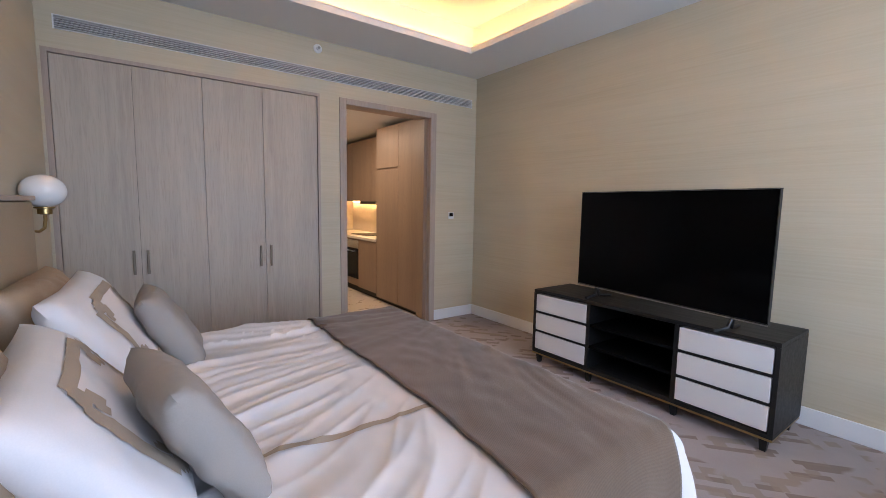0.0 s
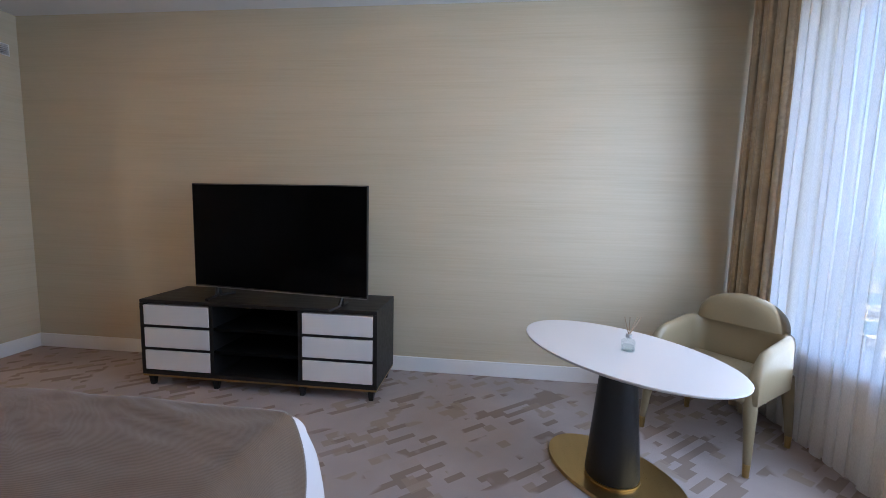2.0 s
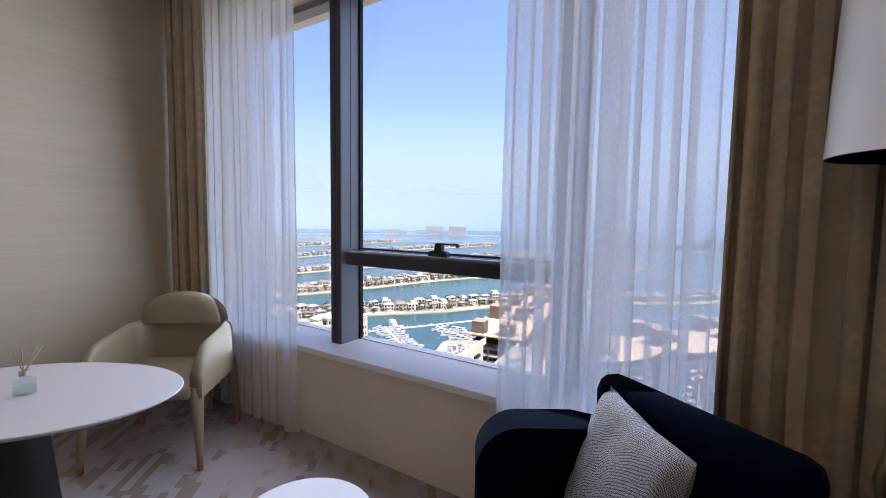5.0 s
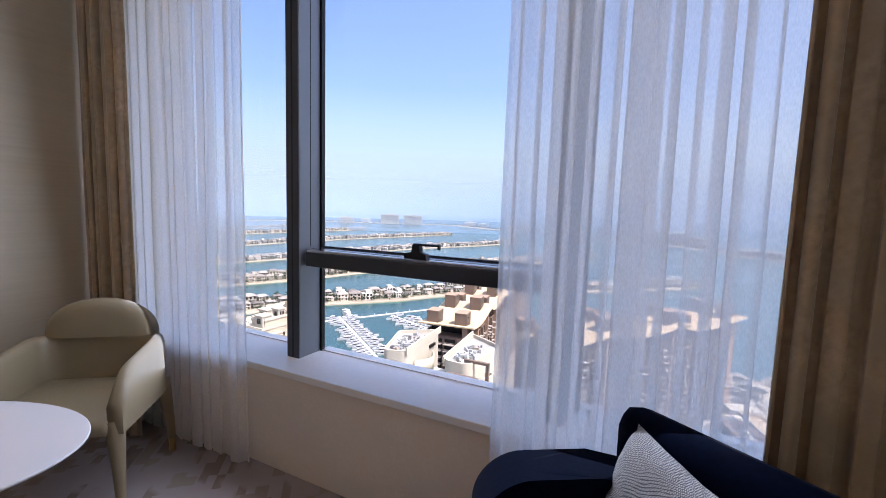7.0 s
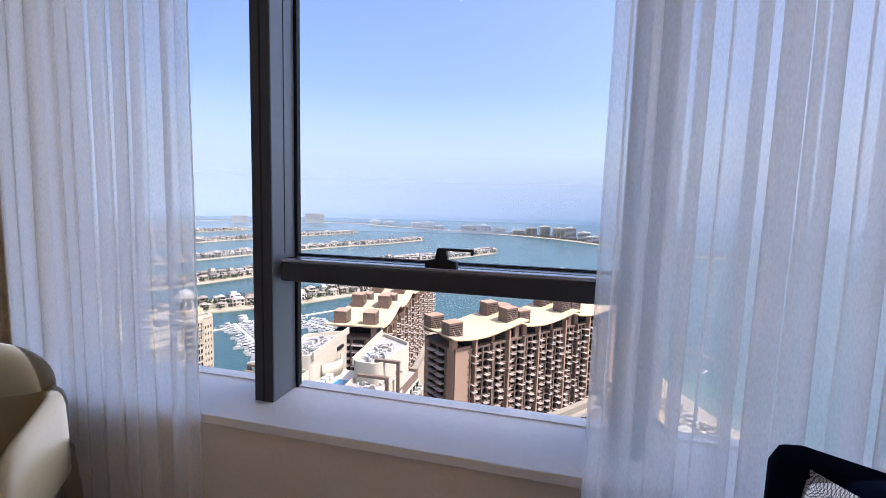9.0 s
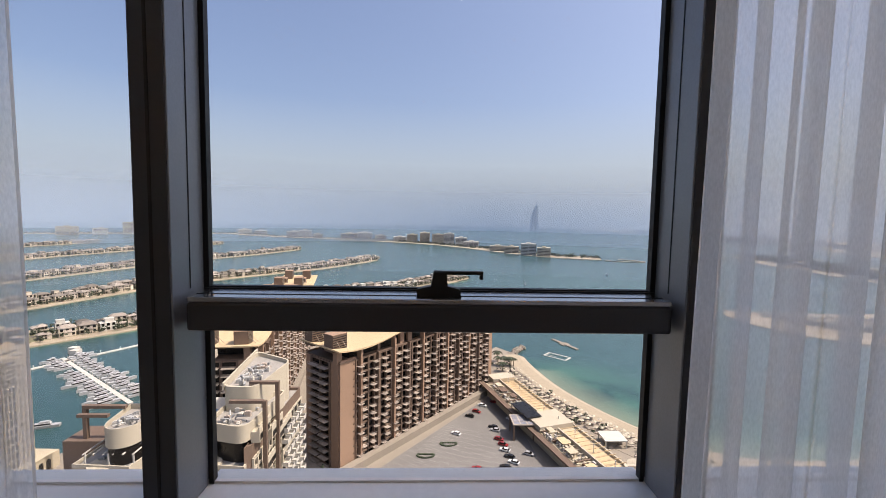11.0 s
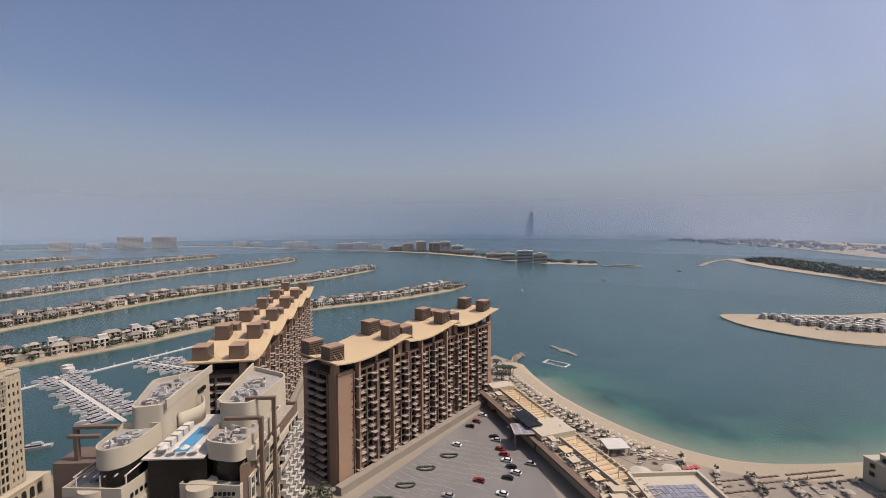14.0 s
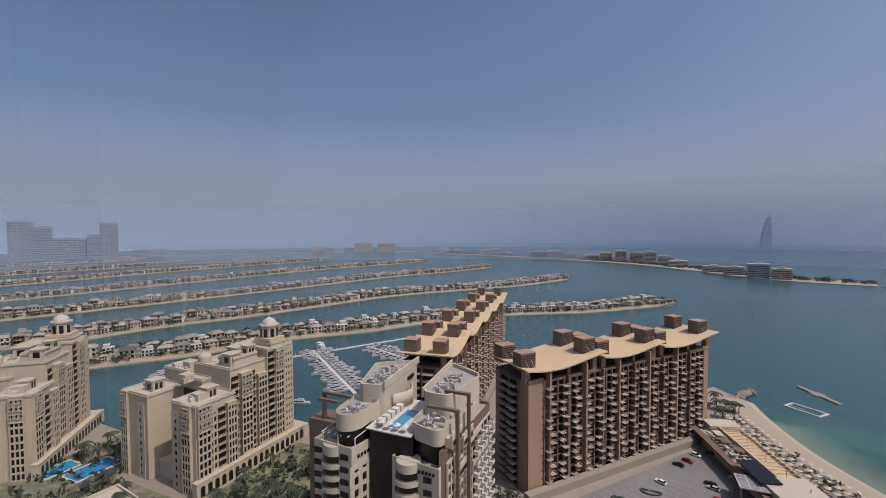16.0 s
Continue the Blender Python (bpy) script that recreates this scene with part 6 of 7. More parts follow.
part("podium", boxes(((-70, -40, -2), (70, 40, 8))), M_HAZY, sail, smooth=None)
island("tower_island", [(-1220, -4250), (-950, -4250)], 120, "small island under the sail-shaped tower")
# floats moored off the beach
fr = thing("swim_platform", "white rectangular floating swim frame", "float", (-94.5, -301.2, SEA), 136.6)
part("frame", boxes(((-9, -4.7, -0.2), (9, -3.6, 0.5)), ((-9, 3.6, -0.2), (9, 4.7, 0.5)), ((-9, -3.6, -0.2), (-7.9, 3.6, 0.5)), ((7.9, -3.6, -0.2), (9, 3.6, 0.5))), M_PALE, fr, smooth=None)
part("net_beam", boxes(((-7.9, -0.15, -0.1), (7.9, 0.15, 0.1))), M_PALE, fr, smooth=None)
jt = thing("floating_jetty", "grey floating jetty off the beach", "jetty", (-110.4, -332.3, SEA), 113)
part("deck", boxes(((-15, -1.4, -0.2), (15, 1.4, 0.6)), ((-3, -3.5, -0.2), (3, 3.5, 0.5))), M_PAVING, jt, smooth=None)
for x, y in ((-150, -640), (-560, -900), (-330, -760)):
    copy_thing(boats[2], pose(x, y, SEA, 0, 0, rnd.uniform(0, 180)))
island("breakwater", [(56, -372), (30, -398)], 7, "short rock breakwater in the lagoon", 1.6, M_PAVING)


# ---- high-rise blocks ----
COUNTS, REST = collections.Counter(), collections.defaultdict(list)


def put(name, mesh, parent, m, most=300):
    """A piece of its own, or past the most, one of the joined rest."""
    COUNTS[parent.name, name] += 1
    if COUNTS[parent.name, name] <= most:
        return place(name, mesh, parent, m)
    REST[parent, name, mesh.materials[0]].append((mesh, m))


def join_rest():
    for (parent, name, material), items in REST.items():
        verts, faces = [], []
        for mesh, m in items:
            n = len(verts)
            verts += [(m @ v.co).to_tuple() for v in mesh.vertices]
            faces += [tuple(n + i for i in f.vertices) for f in mesh.polygons]
        me = bpy.data.meshes.new(name + "_rows")
        me.from_pydata(verts, [], faces)
        me.materials.append(material)
        ob = new(name + "_rows", me)
        ob.parent = parent
        tagged(ob, "", "", "", "stuff")


def facade(parent, m, length, floors, fh, bay, wall, pier=1.0, band=0.9, depth=0.5, balcony=0.0, rail=None, start=0.0, every=1, slim=0.0, open_rail=False, shift=0.0):
    """Piers, floor bands, panes and balconies on a face; m: x along it, -y outwards, z up."""
    n = max(1, round(length / bay))
    bay = length / n
    H = floors * fh
    pm = shared(("pier", pier, depth, H), lambda: boxes(((-pier / 2, -depth, 0), (pier / 2, 0.02, H))), wall)
    for k in range(n + 1):
        place("pier", pm, parent, m @ pose(k * bay, 0, start))
    bmk = shared(("floor_band", length, depth, band), lambda: boxes(((0, -depth * 0.8, 0), (length, 0.02, band))), wall)
    gw = bay - pier
    panes = 2 if gw > 2.6 else 1
    pw = gw / panes - 0.25
    wm = shared(("window", pw, fh - band), lambda: boxes(((-pw / 2, -0.14, 0.0), (pw / 2, 0.0, fh - band - 0.15))), M_WINDOW)
    if balcony:
        bw = gw - 0.3 - slim
        sm = shared(("balcony", bw, balcony), lambda: boxes(((-bw / 2, -balcony, 0), (bw / 2, 0.02, 0.28)), ((-bw / 2, -balcony, 0.28), (bw / 2, -balcony + 0.1, 1.15)), ((-bw / 2, -balcony, 0.28), (-bw / 2 + 0.1, 0, 1.15)), ((bw / 2 - 0.1, -balcony, 0.28), (bw / 2, 0, 1.15))), rail or M_BALCONY)
        if open_rail:
            def bars():
                return boxes(((-bw / 2, -balcony, 0), (bw / 2, 0.02, 0.2)), ((-bw / 2, -balcony, 1.12), (bw / 2, -balcony + 0.09, 1.24)), *[((-bw / 2 + q * bw / 4 - 0.04, -balcony, 0.2), (-bw / 2 + q * bw / 4 + 0.04, -balcony + 0.07, 1.12)) for q in range(5)])
            sm = shared(("balcony_open", bw, balcony), bars, rail or M_BALCONY)
    for f in range(floors):
        place("floor_band", bmk, parent, m @ pose(0, 0, start + f * fh))
        for k in range(n):
            for w in range(panes):
                put("window", wm, parent, m @ pose((k + 0.5) * bay + (w - (panes - 1) / 2) * gw / panes, 0, start + f * fh + band + 0.05))
            if balcony and k % every == 0:
                put("balcony", sm, parent, m @ pose((k + 0.5 + shift * ((k // every + f // 2) % 2)) * bay, -depth * 0.7, start + f * fh + band * 0.3))
    place("floor_band", bmk, parent, m @ pose(0, 0, start + H - band))


def along(a, b, z=0.0):
    """A face's frame: from a to b, its outside on the right of that way."""
    return pose(a[0], a[1], z, 0, 0, math.degrees(math.atan2(b[1] - a[1], b[0] - a[0])))


def brown_block(name, P0, P1, depth, label, waves):
    a, b = Vector(P0), Vector(P1)
    L = (b - a).length
    rz = math.degrees(math.atan2(b.y - a.y, b.x - a.x))
    ob = thing(name, label, "apartment block", (a.x, a.y, LAND), rz, group="terracotta blocks")
    # local: x from the near end to the far end, front along -y
    fh, floors = 3.05, 14
    H = fh * floors
    part("core", boxes(((0.3, 0.3, 0), (L - 0.3, depth - 0.3, H))), M_SHADOW, ob, smooth=None)
    part("end_wall", boxes(((0, -0.7, 0), (7.5, 0.32, H + 1.2))), M_TERRA, ob, "plain terracotta end wall", smooth=None)
    part("end_wall", boxes(((L - 4.0, -0.7, 0), (L, 0.32, H + 1.2))), M_TERRA, ob, "plain terracotta end wall", smooth=None)
    part("end_wall", boxes(((-0.35, 0.33, 0), (0.31, 5.0, H)), ((-0.35, depth - 4, 0), (0.31, depth, H))), M_TERRA, ob, "plain terracotta end wall", smooth=None)
    hole = shared(("vent_hole",), lambda: boxes(((-0.25, -0.06, -0.25), (0.25, 0.02, 0.25))), M_WINDOW)
    for f in range(floors):
        place("vent_hole", hole, ob, pose(6.6, -0.7, f * fh + 1.6))
    facade(ob, pose(7.5, 0, 0), L - 11.5, floors, fh, 3.3, M_BROWN, 0.6, 0.5, 1.1, 2.3, M_BALCONY, every=2, open_rail=True, shift=0.5)
    facade(ob, pose(0, depth - 4.0, 0, 0, 0, -90), depth - 9, floors, fh, (depth - 9) / 2, M_BROWN, 0.8, 0.6, 0.9, 2.2, M_BALCONY, open_rail=True)
    part("back_wall", boxes(((0, depth - 0.31, 0), (L, depth, H + 1))), M_TERRA, ob, smooth=None)
    for k in range(1, int(L / 9.4)):
        part("fin", boxes(((k * 9.4 - 0.45, -2.3, 0), (k * 9.4 + 0.45, 0.2, H + (4.5 if k % 2 else 1.0)))), M_TERRA if k % 2 else M_BROWN, ob, "full-height brown fin", smooth=None)
        part("penthouse_pier", boxes(((k * 9.4 + 2.0, 0.9, H + 0.5), (k * 9.4 + 3.4, 1.62, H + 4.15))), M_TERRA, ob, smooth=None)
    part("roof_slab", boxes(((-0.2, -1.0, H), (L + 0.2, depth + 0.2, H + 0.5))), M_BROWN, ob, smooth=None)
    part("penthouse", boxes(((6, 1.6, H + 0.5), (L - 6, depth - 2, H + 4.15))), M_SHADOW, ob, "dark glazed top floor", smooth=None)
    n = waves
    for k in range(n):
        x0, x1 = k * L / n - (2.5 if k == 0 else -0.5), (k + 1) * L / n + (4.5 if k == n - 1 else 2.0)

        def wave(t):
            return H + 5.4 + 1.9 * math.cos(math.pi * (0.15 + 1.25 * (1 - t))) * (1 if k % 2 == 0 else 0.9) + 0.8
        rb = bmesh.new()
        sheet(rb, lambda u, v: (x0 + (x1 - x0) * u, -3.2 + (depth + 5.0) * v, wave(u)), 18, 1)
        ext = bmesh.ops.extrude_face_region(rb, geom=list(rb.faces))
        for v in ext["geom"]:
            if isinstance(v, bmesh.types.BMVert):
                v.co.z += 0.55
        part("roof_canopy", rb, M_CANOPY, ob, "sand-coloured curved roof canopy", smooth=30)
        part("pier", boxes(((x0 + 1.5, 0.2, H), (x0 + 4.0, 2.5, wave(0.08))), ((x1 - 5.0, 0.2, H), (x1 - 2.6, 2.5, wave(0.9)))), M_TERRA, ob, smooth=None)
        for t in ((0.10, 0.86) if n < 4 else (0.2, 0.82)):
            xx, zz = x0 + (x1 - x0) * t, wave(t) - 0.6
            for y in (1.5, depth - 6.5):
                tw = part("plant_box", boxes(((xx - 3.4, y, zz), (xx + 3.4, y + 5.4, zz + 6.6))), M_BROWN, ob, "brown louvred plant box on the roof", smooth=None)
                for q in range(6):
                    part("louvre", boxes(((xx - 3.3, y - 0.12, zz + 1.0 + q * 0.9), (xx + 3.3, y + 0.02, zz + 1.35 + q * 0.9))), M_SHADOW, tw, smooth=None)
                part("box_cap", boxes(((xx - 3.5, y - 0.1, zz + 6.6), (xx + 3.5, y + 5.5, zz + 6.85))), M_TERRA, tw, smooth=None)
                for q in (-1.6, 1.2):
                    part("stay", tube(bmesh.new(), [(xx + q, y - 0.05, zz + 4.0), (xx + q + 0.4, y - 2.6, zz + 0.9)], 0.09, 5), M_BALCONY, tw, smooth=None)
    part("plinth", boxes(((-3, -5.5, 0), (L + 1, -2.2, 3.0))), M_PAVING, ob, "low paved terrace along the front", smooth=None)
    return ob


brown_block("apartment_block", (35.5, -158), (-35.8, -241.5), 21, "terracotta apartment block with curved sand roofs beside the car park", 3)
brown_block("apartment_block", (70.5, -163), (92.5, -335), 21, "terracotta apartment block with curved sand roofs by the marina", 5)


def clutter(parent, x0, y0, x1, y1, z, n, rr, hmax=1.8):
    for k in range(n):
        x, y, w, d = rr.uniform(x0, x1), rr.uniform(y0, y1), rr.uniform(0.5, 1.6), rr.uniform(0.5, 1.6)
        part("roof_unit", boxes(((x - w, y - d, z), (x + w, y + d, z + rr.uniform(0.5, hmax)))), rr.choice((M_PALE, M_DOME, M_BALCONY)), parent, smooth=None)


# white hotel with the roof pool
wh = thing("hotel_tower", "cream hotel with stepped roofs and a roof pool", "hotel")
base_z = LAND


M_ROOF_DECK = surface("grey_roof_deck", (0.30, 0.28, 0.255), 0.9, fine=1.2, coarse=0.3, vary=0.2)
M_DUCT = surface("galvanised_duct", (0.36, 0.36, 0.35), 0.5, 0.3, fine=2, vary=0.2, random_by="object", spread=0.4)


def soft_poly(poly, r, n=6):
    """The polygon with its corners rounded."""
    out = []
    for i, p in enumerate(poly):
        a, c, b = Vector(poly[i - 1]), Vector(p), Vector(poly[(i + 1) % len(poly)])
        p0, p1 = c + (a - c).normalized() * min(r, (a - c).length * 0.45), c + (b - c).normalized() * min(r, (b - c).length * 0.45)
        for k in range(n + 1):
            t = k / n
            q = p0 * (1 - t) ** 2 + c * 2 * t * (1 - t) + p1 * t * t
            out.append((q.x, q.y))
    return out


def inset(poly, k):
    cx, cy = sum(p[0] for p in poly) / len(poly), sum(p[1] for p in poly) / len(poly)
    return [(cx + (x - cx) * k, cy + (y - cy) * k) for x, y in poly]


def ring(bm, poly, k, z0, z1):
    """An upright band along a polygon, between it and its inset."""
    inner = inset(poly, k)
    n = len(poly)
    q = [[bm.verts.new((*p, z)) for p in pts] for pts, z in ((poly, z0), (poly, z1), (inner, z1), (inner, z0))]
    for i in range(n):
        for a, b in ((0, 1), (1, 2), (2, 3)):
            bm.faces.new((q[a][i], q[a][(i + 1) % n], q[b][(i + 1) % n], q[b][i]))
    return bm


def mass(poly, top, material=M_CREAM, para=1.2, name="wing", bottom=None):
    part(name, prism(bmesh.new(), poly, base_z if bottom is None else bottom, top), material, wh, smooth=30)
    if para:
        part("parapet", ring(bmesh.new(), poly, 0.95, top - 0.01, top + para), material, wh, smooth=30)
        part("roof_deck", prism(bmesh.new(), inset(poly, 0.95), top + 0.01, top + 0.12), M_ROOF_DECK, wh, "grey roof deck", smooth=None)


lw = soft_poly([(65.2, -103.5), (67.2, -129.4), (79.0, -121.0), (72.4, -101.5)], 2.0)
mass(lw, -42.8, M_CREAM, 1.2)
part("roof_fin", prism(bmesh.new(), [(65.0, -103.5), (67.0, -129.8), (67.5, -129.8), (65.5, -103.5)], -42.8, -40.6), M_CREAM, wh, "tall cream roof fin", smooth=None)
part("wall_slot", boxes(((66.1, -124, -45.6), (66.9, -120, -44.6))), M_SHADOW, wh, smooth=None)
rounded = [(66.3, -103.0), (66.3, -95.5)] + [(70.2 - 3.9 * math.cos(a), -95.0 + 4.9 * math.sin(a)) for a in [k * math.pi / 12 for k in range(13)]] + [(75.0, -103.0)]
mass(rounded, -47.0, M_CREAM, 1.3, bottom=-50.2)
mass(inset(rounded, 0.88), -50.2, M_SHADOW, 0.0, "curved_glazing", -54.6)
mass([(66.4, -99.0), (66.4, -103.5), (75.0, -103.5), (75.0, -99.0)], -47.2, M_CREAM, 0.0)
lf = [(79.2, -90.2), (66.4, -89.2), (64.2, -101.2), (78.4, -102.0)]
mass(lf, -54.5, M_CREAM, 0.9)
for k in range(6):
    part("pergola_beam", boxes(((66.2 + k * 2.1, -97.0, -51.6), (66.4 + k * 2.1, -90.2, -51.35))), M_PALE, wh, "thin white terrace pergola bar", smooth=None)
for x, y in ((66.3, -90.6), (71.5, -90.4), (76.6, -90.6)):
    part("pergola_post", boxes(((x - 0.12, y - 0.12, -54.5), (x + 0.12, y + 0.12, -51.35))), M_PALE, wh, smooth=None)
deck = [(64.5, -95.0), (52.5, -96.6), (52.5, -118), (66.5, -118)]
mass(deck, -51.0, M_SHADOW, 0.0, "deck_block")
part("pool_deck", boxes(((52.6, -117.9, -51), (66.2, -95.3, -50.7))), M_PALE, wh, smooth=None)
part("pool_water", boxes(((57.6, -110.2, -50.7), (60.9, -98.3, -50.55))), M_POOL, wh, "bright blue roof pool", smooth=None)
for k in range(5):
    part("cabana", boxes(((62.2, -99.5 - k * 2.6, -50.7), (64.2, -97.6 - k * 2.6, -48.9)), r=0.1), M_PALE, wh, "white pool cabana", smooth=None)
for k in range(4):
    part("parasol", lathe(bmesh.new(), [(0.04, 0), (0.04, 1.9), (1.1, 1.7), (0, 2.4)], 8, (55.0 + k * 2.4, -96.9, -50.7)), M_PALE, wh, "white pool parasol", smooth=None)
rw = soft_poly([(53.9, -105.0), (56.4, -133.5), (43.2, -125.5), (45.6, -104.7)], 2.6)
mass(rw, -43.6, M_CREAM, 1.3)
part("roof_fin", prism(bmesh.new(), [(54.2, -105.5), (56.7, -133.8), (56.2, -133.8), (53.7, -105.5)], -43.6, -41.6), M_CREAM, wh, "tall cream roof fin", smooth=None)
rm = soft_poly([(53.6, -97.0), (44.0, -94.4), (41.4, -117), (54.4, -107.0)], 3.2)
mass(rm, -49.0, M_CREAM, 1.4, bottom=-51.8)
mass(inset(rm, 0.86), -51.8, M_SHADOW, 0.0, "recessed_glazing", -57.4)
rf_ = [(57.8, -94.9), (43.8, -93.4), (44.0, -104.5), (57.0, -104)]
mass(rf_, -57.2, M_CREAM, 0.9)
part("curved_bay", lathe(bmesh.new(), [(3.2, 0), (3.2, 41.5), (0, 41.6)], 28, (53.0, -95.2, base_z)), M_CREAM, wh, "rounded tower bay", smooth=60)
part("curved_bay", lathe(bmesh.new(), [(3.2, 0), (3.2, 43.9), (0, 44.0)], 28, (73.2, -91.6, base_z)), M_CREAM, wh, "rounded tower bay", smooth=60)
for k in range(12):
    for cx, cy in ((53.0, -95.2), (73.2, -91.6)):
        part("balcony_band", lathe(bmesh.new(), [(3.2, 0), (3.75, 0.02), (3.75, 1.15), (3.6, 1.15), (3.2, 0.3)], 28, (cx, cy, (-58.5 if cx < 60 else -56.4) - 3.5 - k * 3.2)), M_CREAM, wh, "curved cream balcony front", smooth=60)
    for cx, cy, zt in ((53.0, -95.2, -58.5), (73.2, -91.6, -56.4)):
        part("bay_window", lathe(bmesh.new(), [(3.26, 0), (3.26, 1.7)], 28, (cx, cy, zt - 2.0 - k * 3.2)), M_SHADOW, wh, "dark ribbon window", smooth=60)
sf = [(44.2, -94.4), (42.9, -96), (41.9, -130), (45, -130)]
mass(sf, -53.5, M_BROWN, 1.0, "side_wing")
facade(wh, along((42.9, -96), (42.4, -113), base_z), 17, 13, 3.25, 2.1, M_CREAM, 0.55, 0.75, 0.5)
facade(wh, along((42.4, -113), (41.9, -130), base_z), 17, 13, 3.25, 3.4, M_CREAM, 0.6, 0.6, 0.4, 1.7, M_PALE, every=1)
for zz, ya, yb, xo in ((-50.0, -97, -104, 0.8), (-53.0, -104, -112, 1.2), (-56.5, -110, -120, 1.0), (-60.0, -99, -108, 0.9), (-64.0, -112, -126, 1.2)):
    part("roof_terrace", boxes(((42.4 - xo, yb, zz - 2.6), (43.6, ya, zz)), ((42.4 - xo, yb, zz), (42.7 - xo, ya, zz + 1.0))), M_CREAM, wh, "stepped cream roof terrace", smooth=None)
    part("terrace_glazing", boxes(((42.35 - xo, yb + 0.5, zz - 2.2), (42.39 - xo, ya - 0.5, zz - 0.7))), M_SHADOW, wh, smooth=None)
facade(wh, along((66.4, -89.2), (64.2, -101.2), base_z), 12.0, 12, 3.3, 3.0, M_CREAM, 1.5, 1.3, 0.2)
for k in range(5):
    part("sign_bar", boxes(((-0.12, 0, 0), (0.05, 0.75, 0.95))), M_WINDOW, wh, "dark letter shapes on the wall", smooth=None).matrix_basis = pose(65.9 - k * 0.22, -91.9 - k * 1.2, -57.0)
wn_m = shared(("hotel_window",), lambda: boxes(((-1.5, -0.12, 0), (1.5, 0.1, 1.5))), M_WINDOW)
for k in range(12):
    place("window", wn_m, wh, pose(77.4, -90.02, -57.2 - k * 3.3, 0, 0, 184))
    place("window", wn_m, wh, pose(68.6, -89.33, -57.2 - k * 3.3, 0, 0, 184))
    place("window", wn_m, wh, pose(46.6, -93.66, -60.6 - k * 3.3, 0, 0, 186))
for k in range(5):
    part("sign_bar", boxes(((45.0 + k * 1.0, -93.75, -58.5), (45.6 + k * 1.0, -93.35, -57.8))), M_WINDOW, wh, "dark letter shapes on the wall", smooth=None)
part("curved_screen", sheet(bmesh.new(), lambda u, v: (65.0 - 3.0 * math.sin(math.pi * u), -108 - 12 * u, -50.6 + 4.6 * v), 18, 1), M_CREAM, wh, "curved cream screen wall by the pool", smooth=60).modifiers.new("wall_thickness", "SOLIDIFY").thickness = 0.4
for z, x0, y0, x1, y1 in ((-44.0, 41.5, -100.0, 49.5, -99.0), (-42.5, 40.5, -108.0, 48.0, -107.0), (-45.5, 74.0, -100.5, 84.0, -99.5), (-46.3, 76.0, -97.5, 83.0, -96.6)):
    part("pergola_beam", boxes(((x0, y0, z), (x1, y1, z + 0.7))), M_BROWN, wh, "brown roof frame beam", smooth=None)
for x, y, top in ((41.2, -99.5, -43.4), (41.0, -107.5, -42.0), (83.6, -100, -45.0)):
    part("pergola_post", boxes(((x - 0.45, y - 0.45, base_z), (x + 0.45, y + 0.45, top))), M_BROWN, wh, "tall brown frame post", smooth=None)
part("brown_wing", boxes(((78.5, -106.0, base_z), (88.0, -98.5, -53.0))), M_BROWN, wh, "brown clad side wing", smooth=None)
rr = random.Random(5)


def plant(x0, y0, x1, y1, z, n):
    """Roof plant: small units, bent ducts and pipes."""
    for k in range(n):
        x, y = rr.uniform(x0, x1), rr.uniform(y0, y1)
        w, d, h = rr.uniform(0.25, 0.8), rr.uniform(0.25, 0.8), rr.uniform(0.4, 1.3)
        if k % 3 == 0:
            a, r = rr.uniform(0, 6.28), rr.uniform(0.12, 0.3)
            c, e = math.cos(a), math.sin(a)
            part("duct", tube(bmesh.new(), [(x, y, z), (x, y, z + h), (x + c * 0.5, y + e * 0.5, z + h + 0.25), (x + c * 2.4, y + e * 2.4, z + h + 0.25)], r, 6), M_DUCT, wh, smooth=40)
        else:
            part("roof_unit", boxes(((x - w, y - d, z), (x + w, y + d, z + h)), ((x - w * 0.6, y - d * 0.6, z + h), (x + w * 0.6, y + d * 0.6, z + h + 0.15))), rr.choice((M_PALE, M_DUCT, M_DUCT, M_BALCONY)), wh, smooth=None)


plant(68.0, -122, 73.5, -106, -42.7, 34)
plant(68.2, -100, 72.5, -93.5, -46.9, 18)
plant(47, -124, 53, -108, -43.5, 36)
plant(45.5, -108, 51, -98, -48.9, 26)
plant(68, -99.5, 76, -92, -54.4, 16)


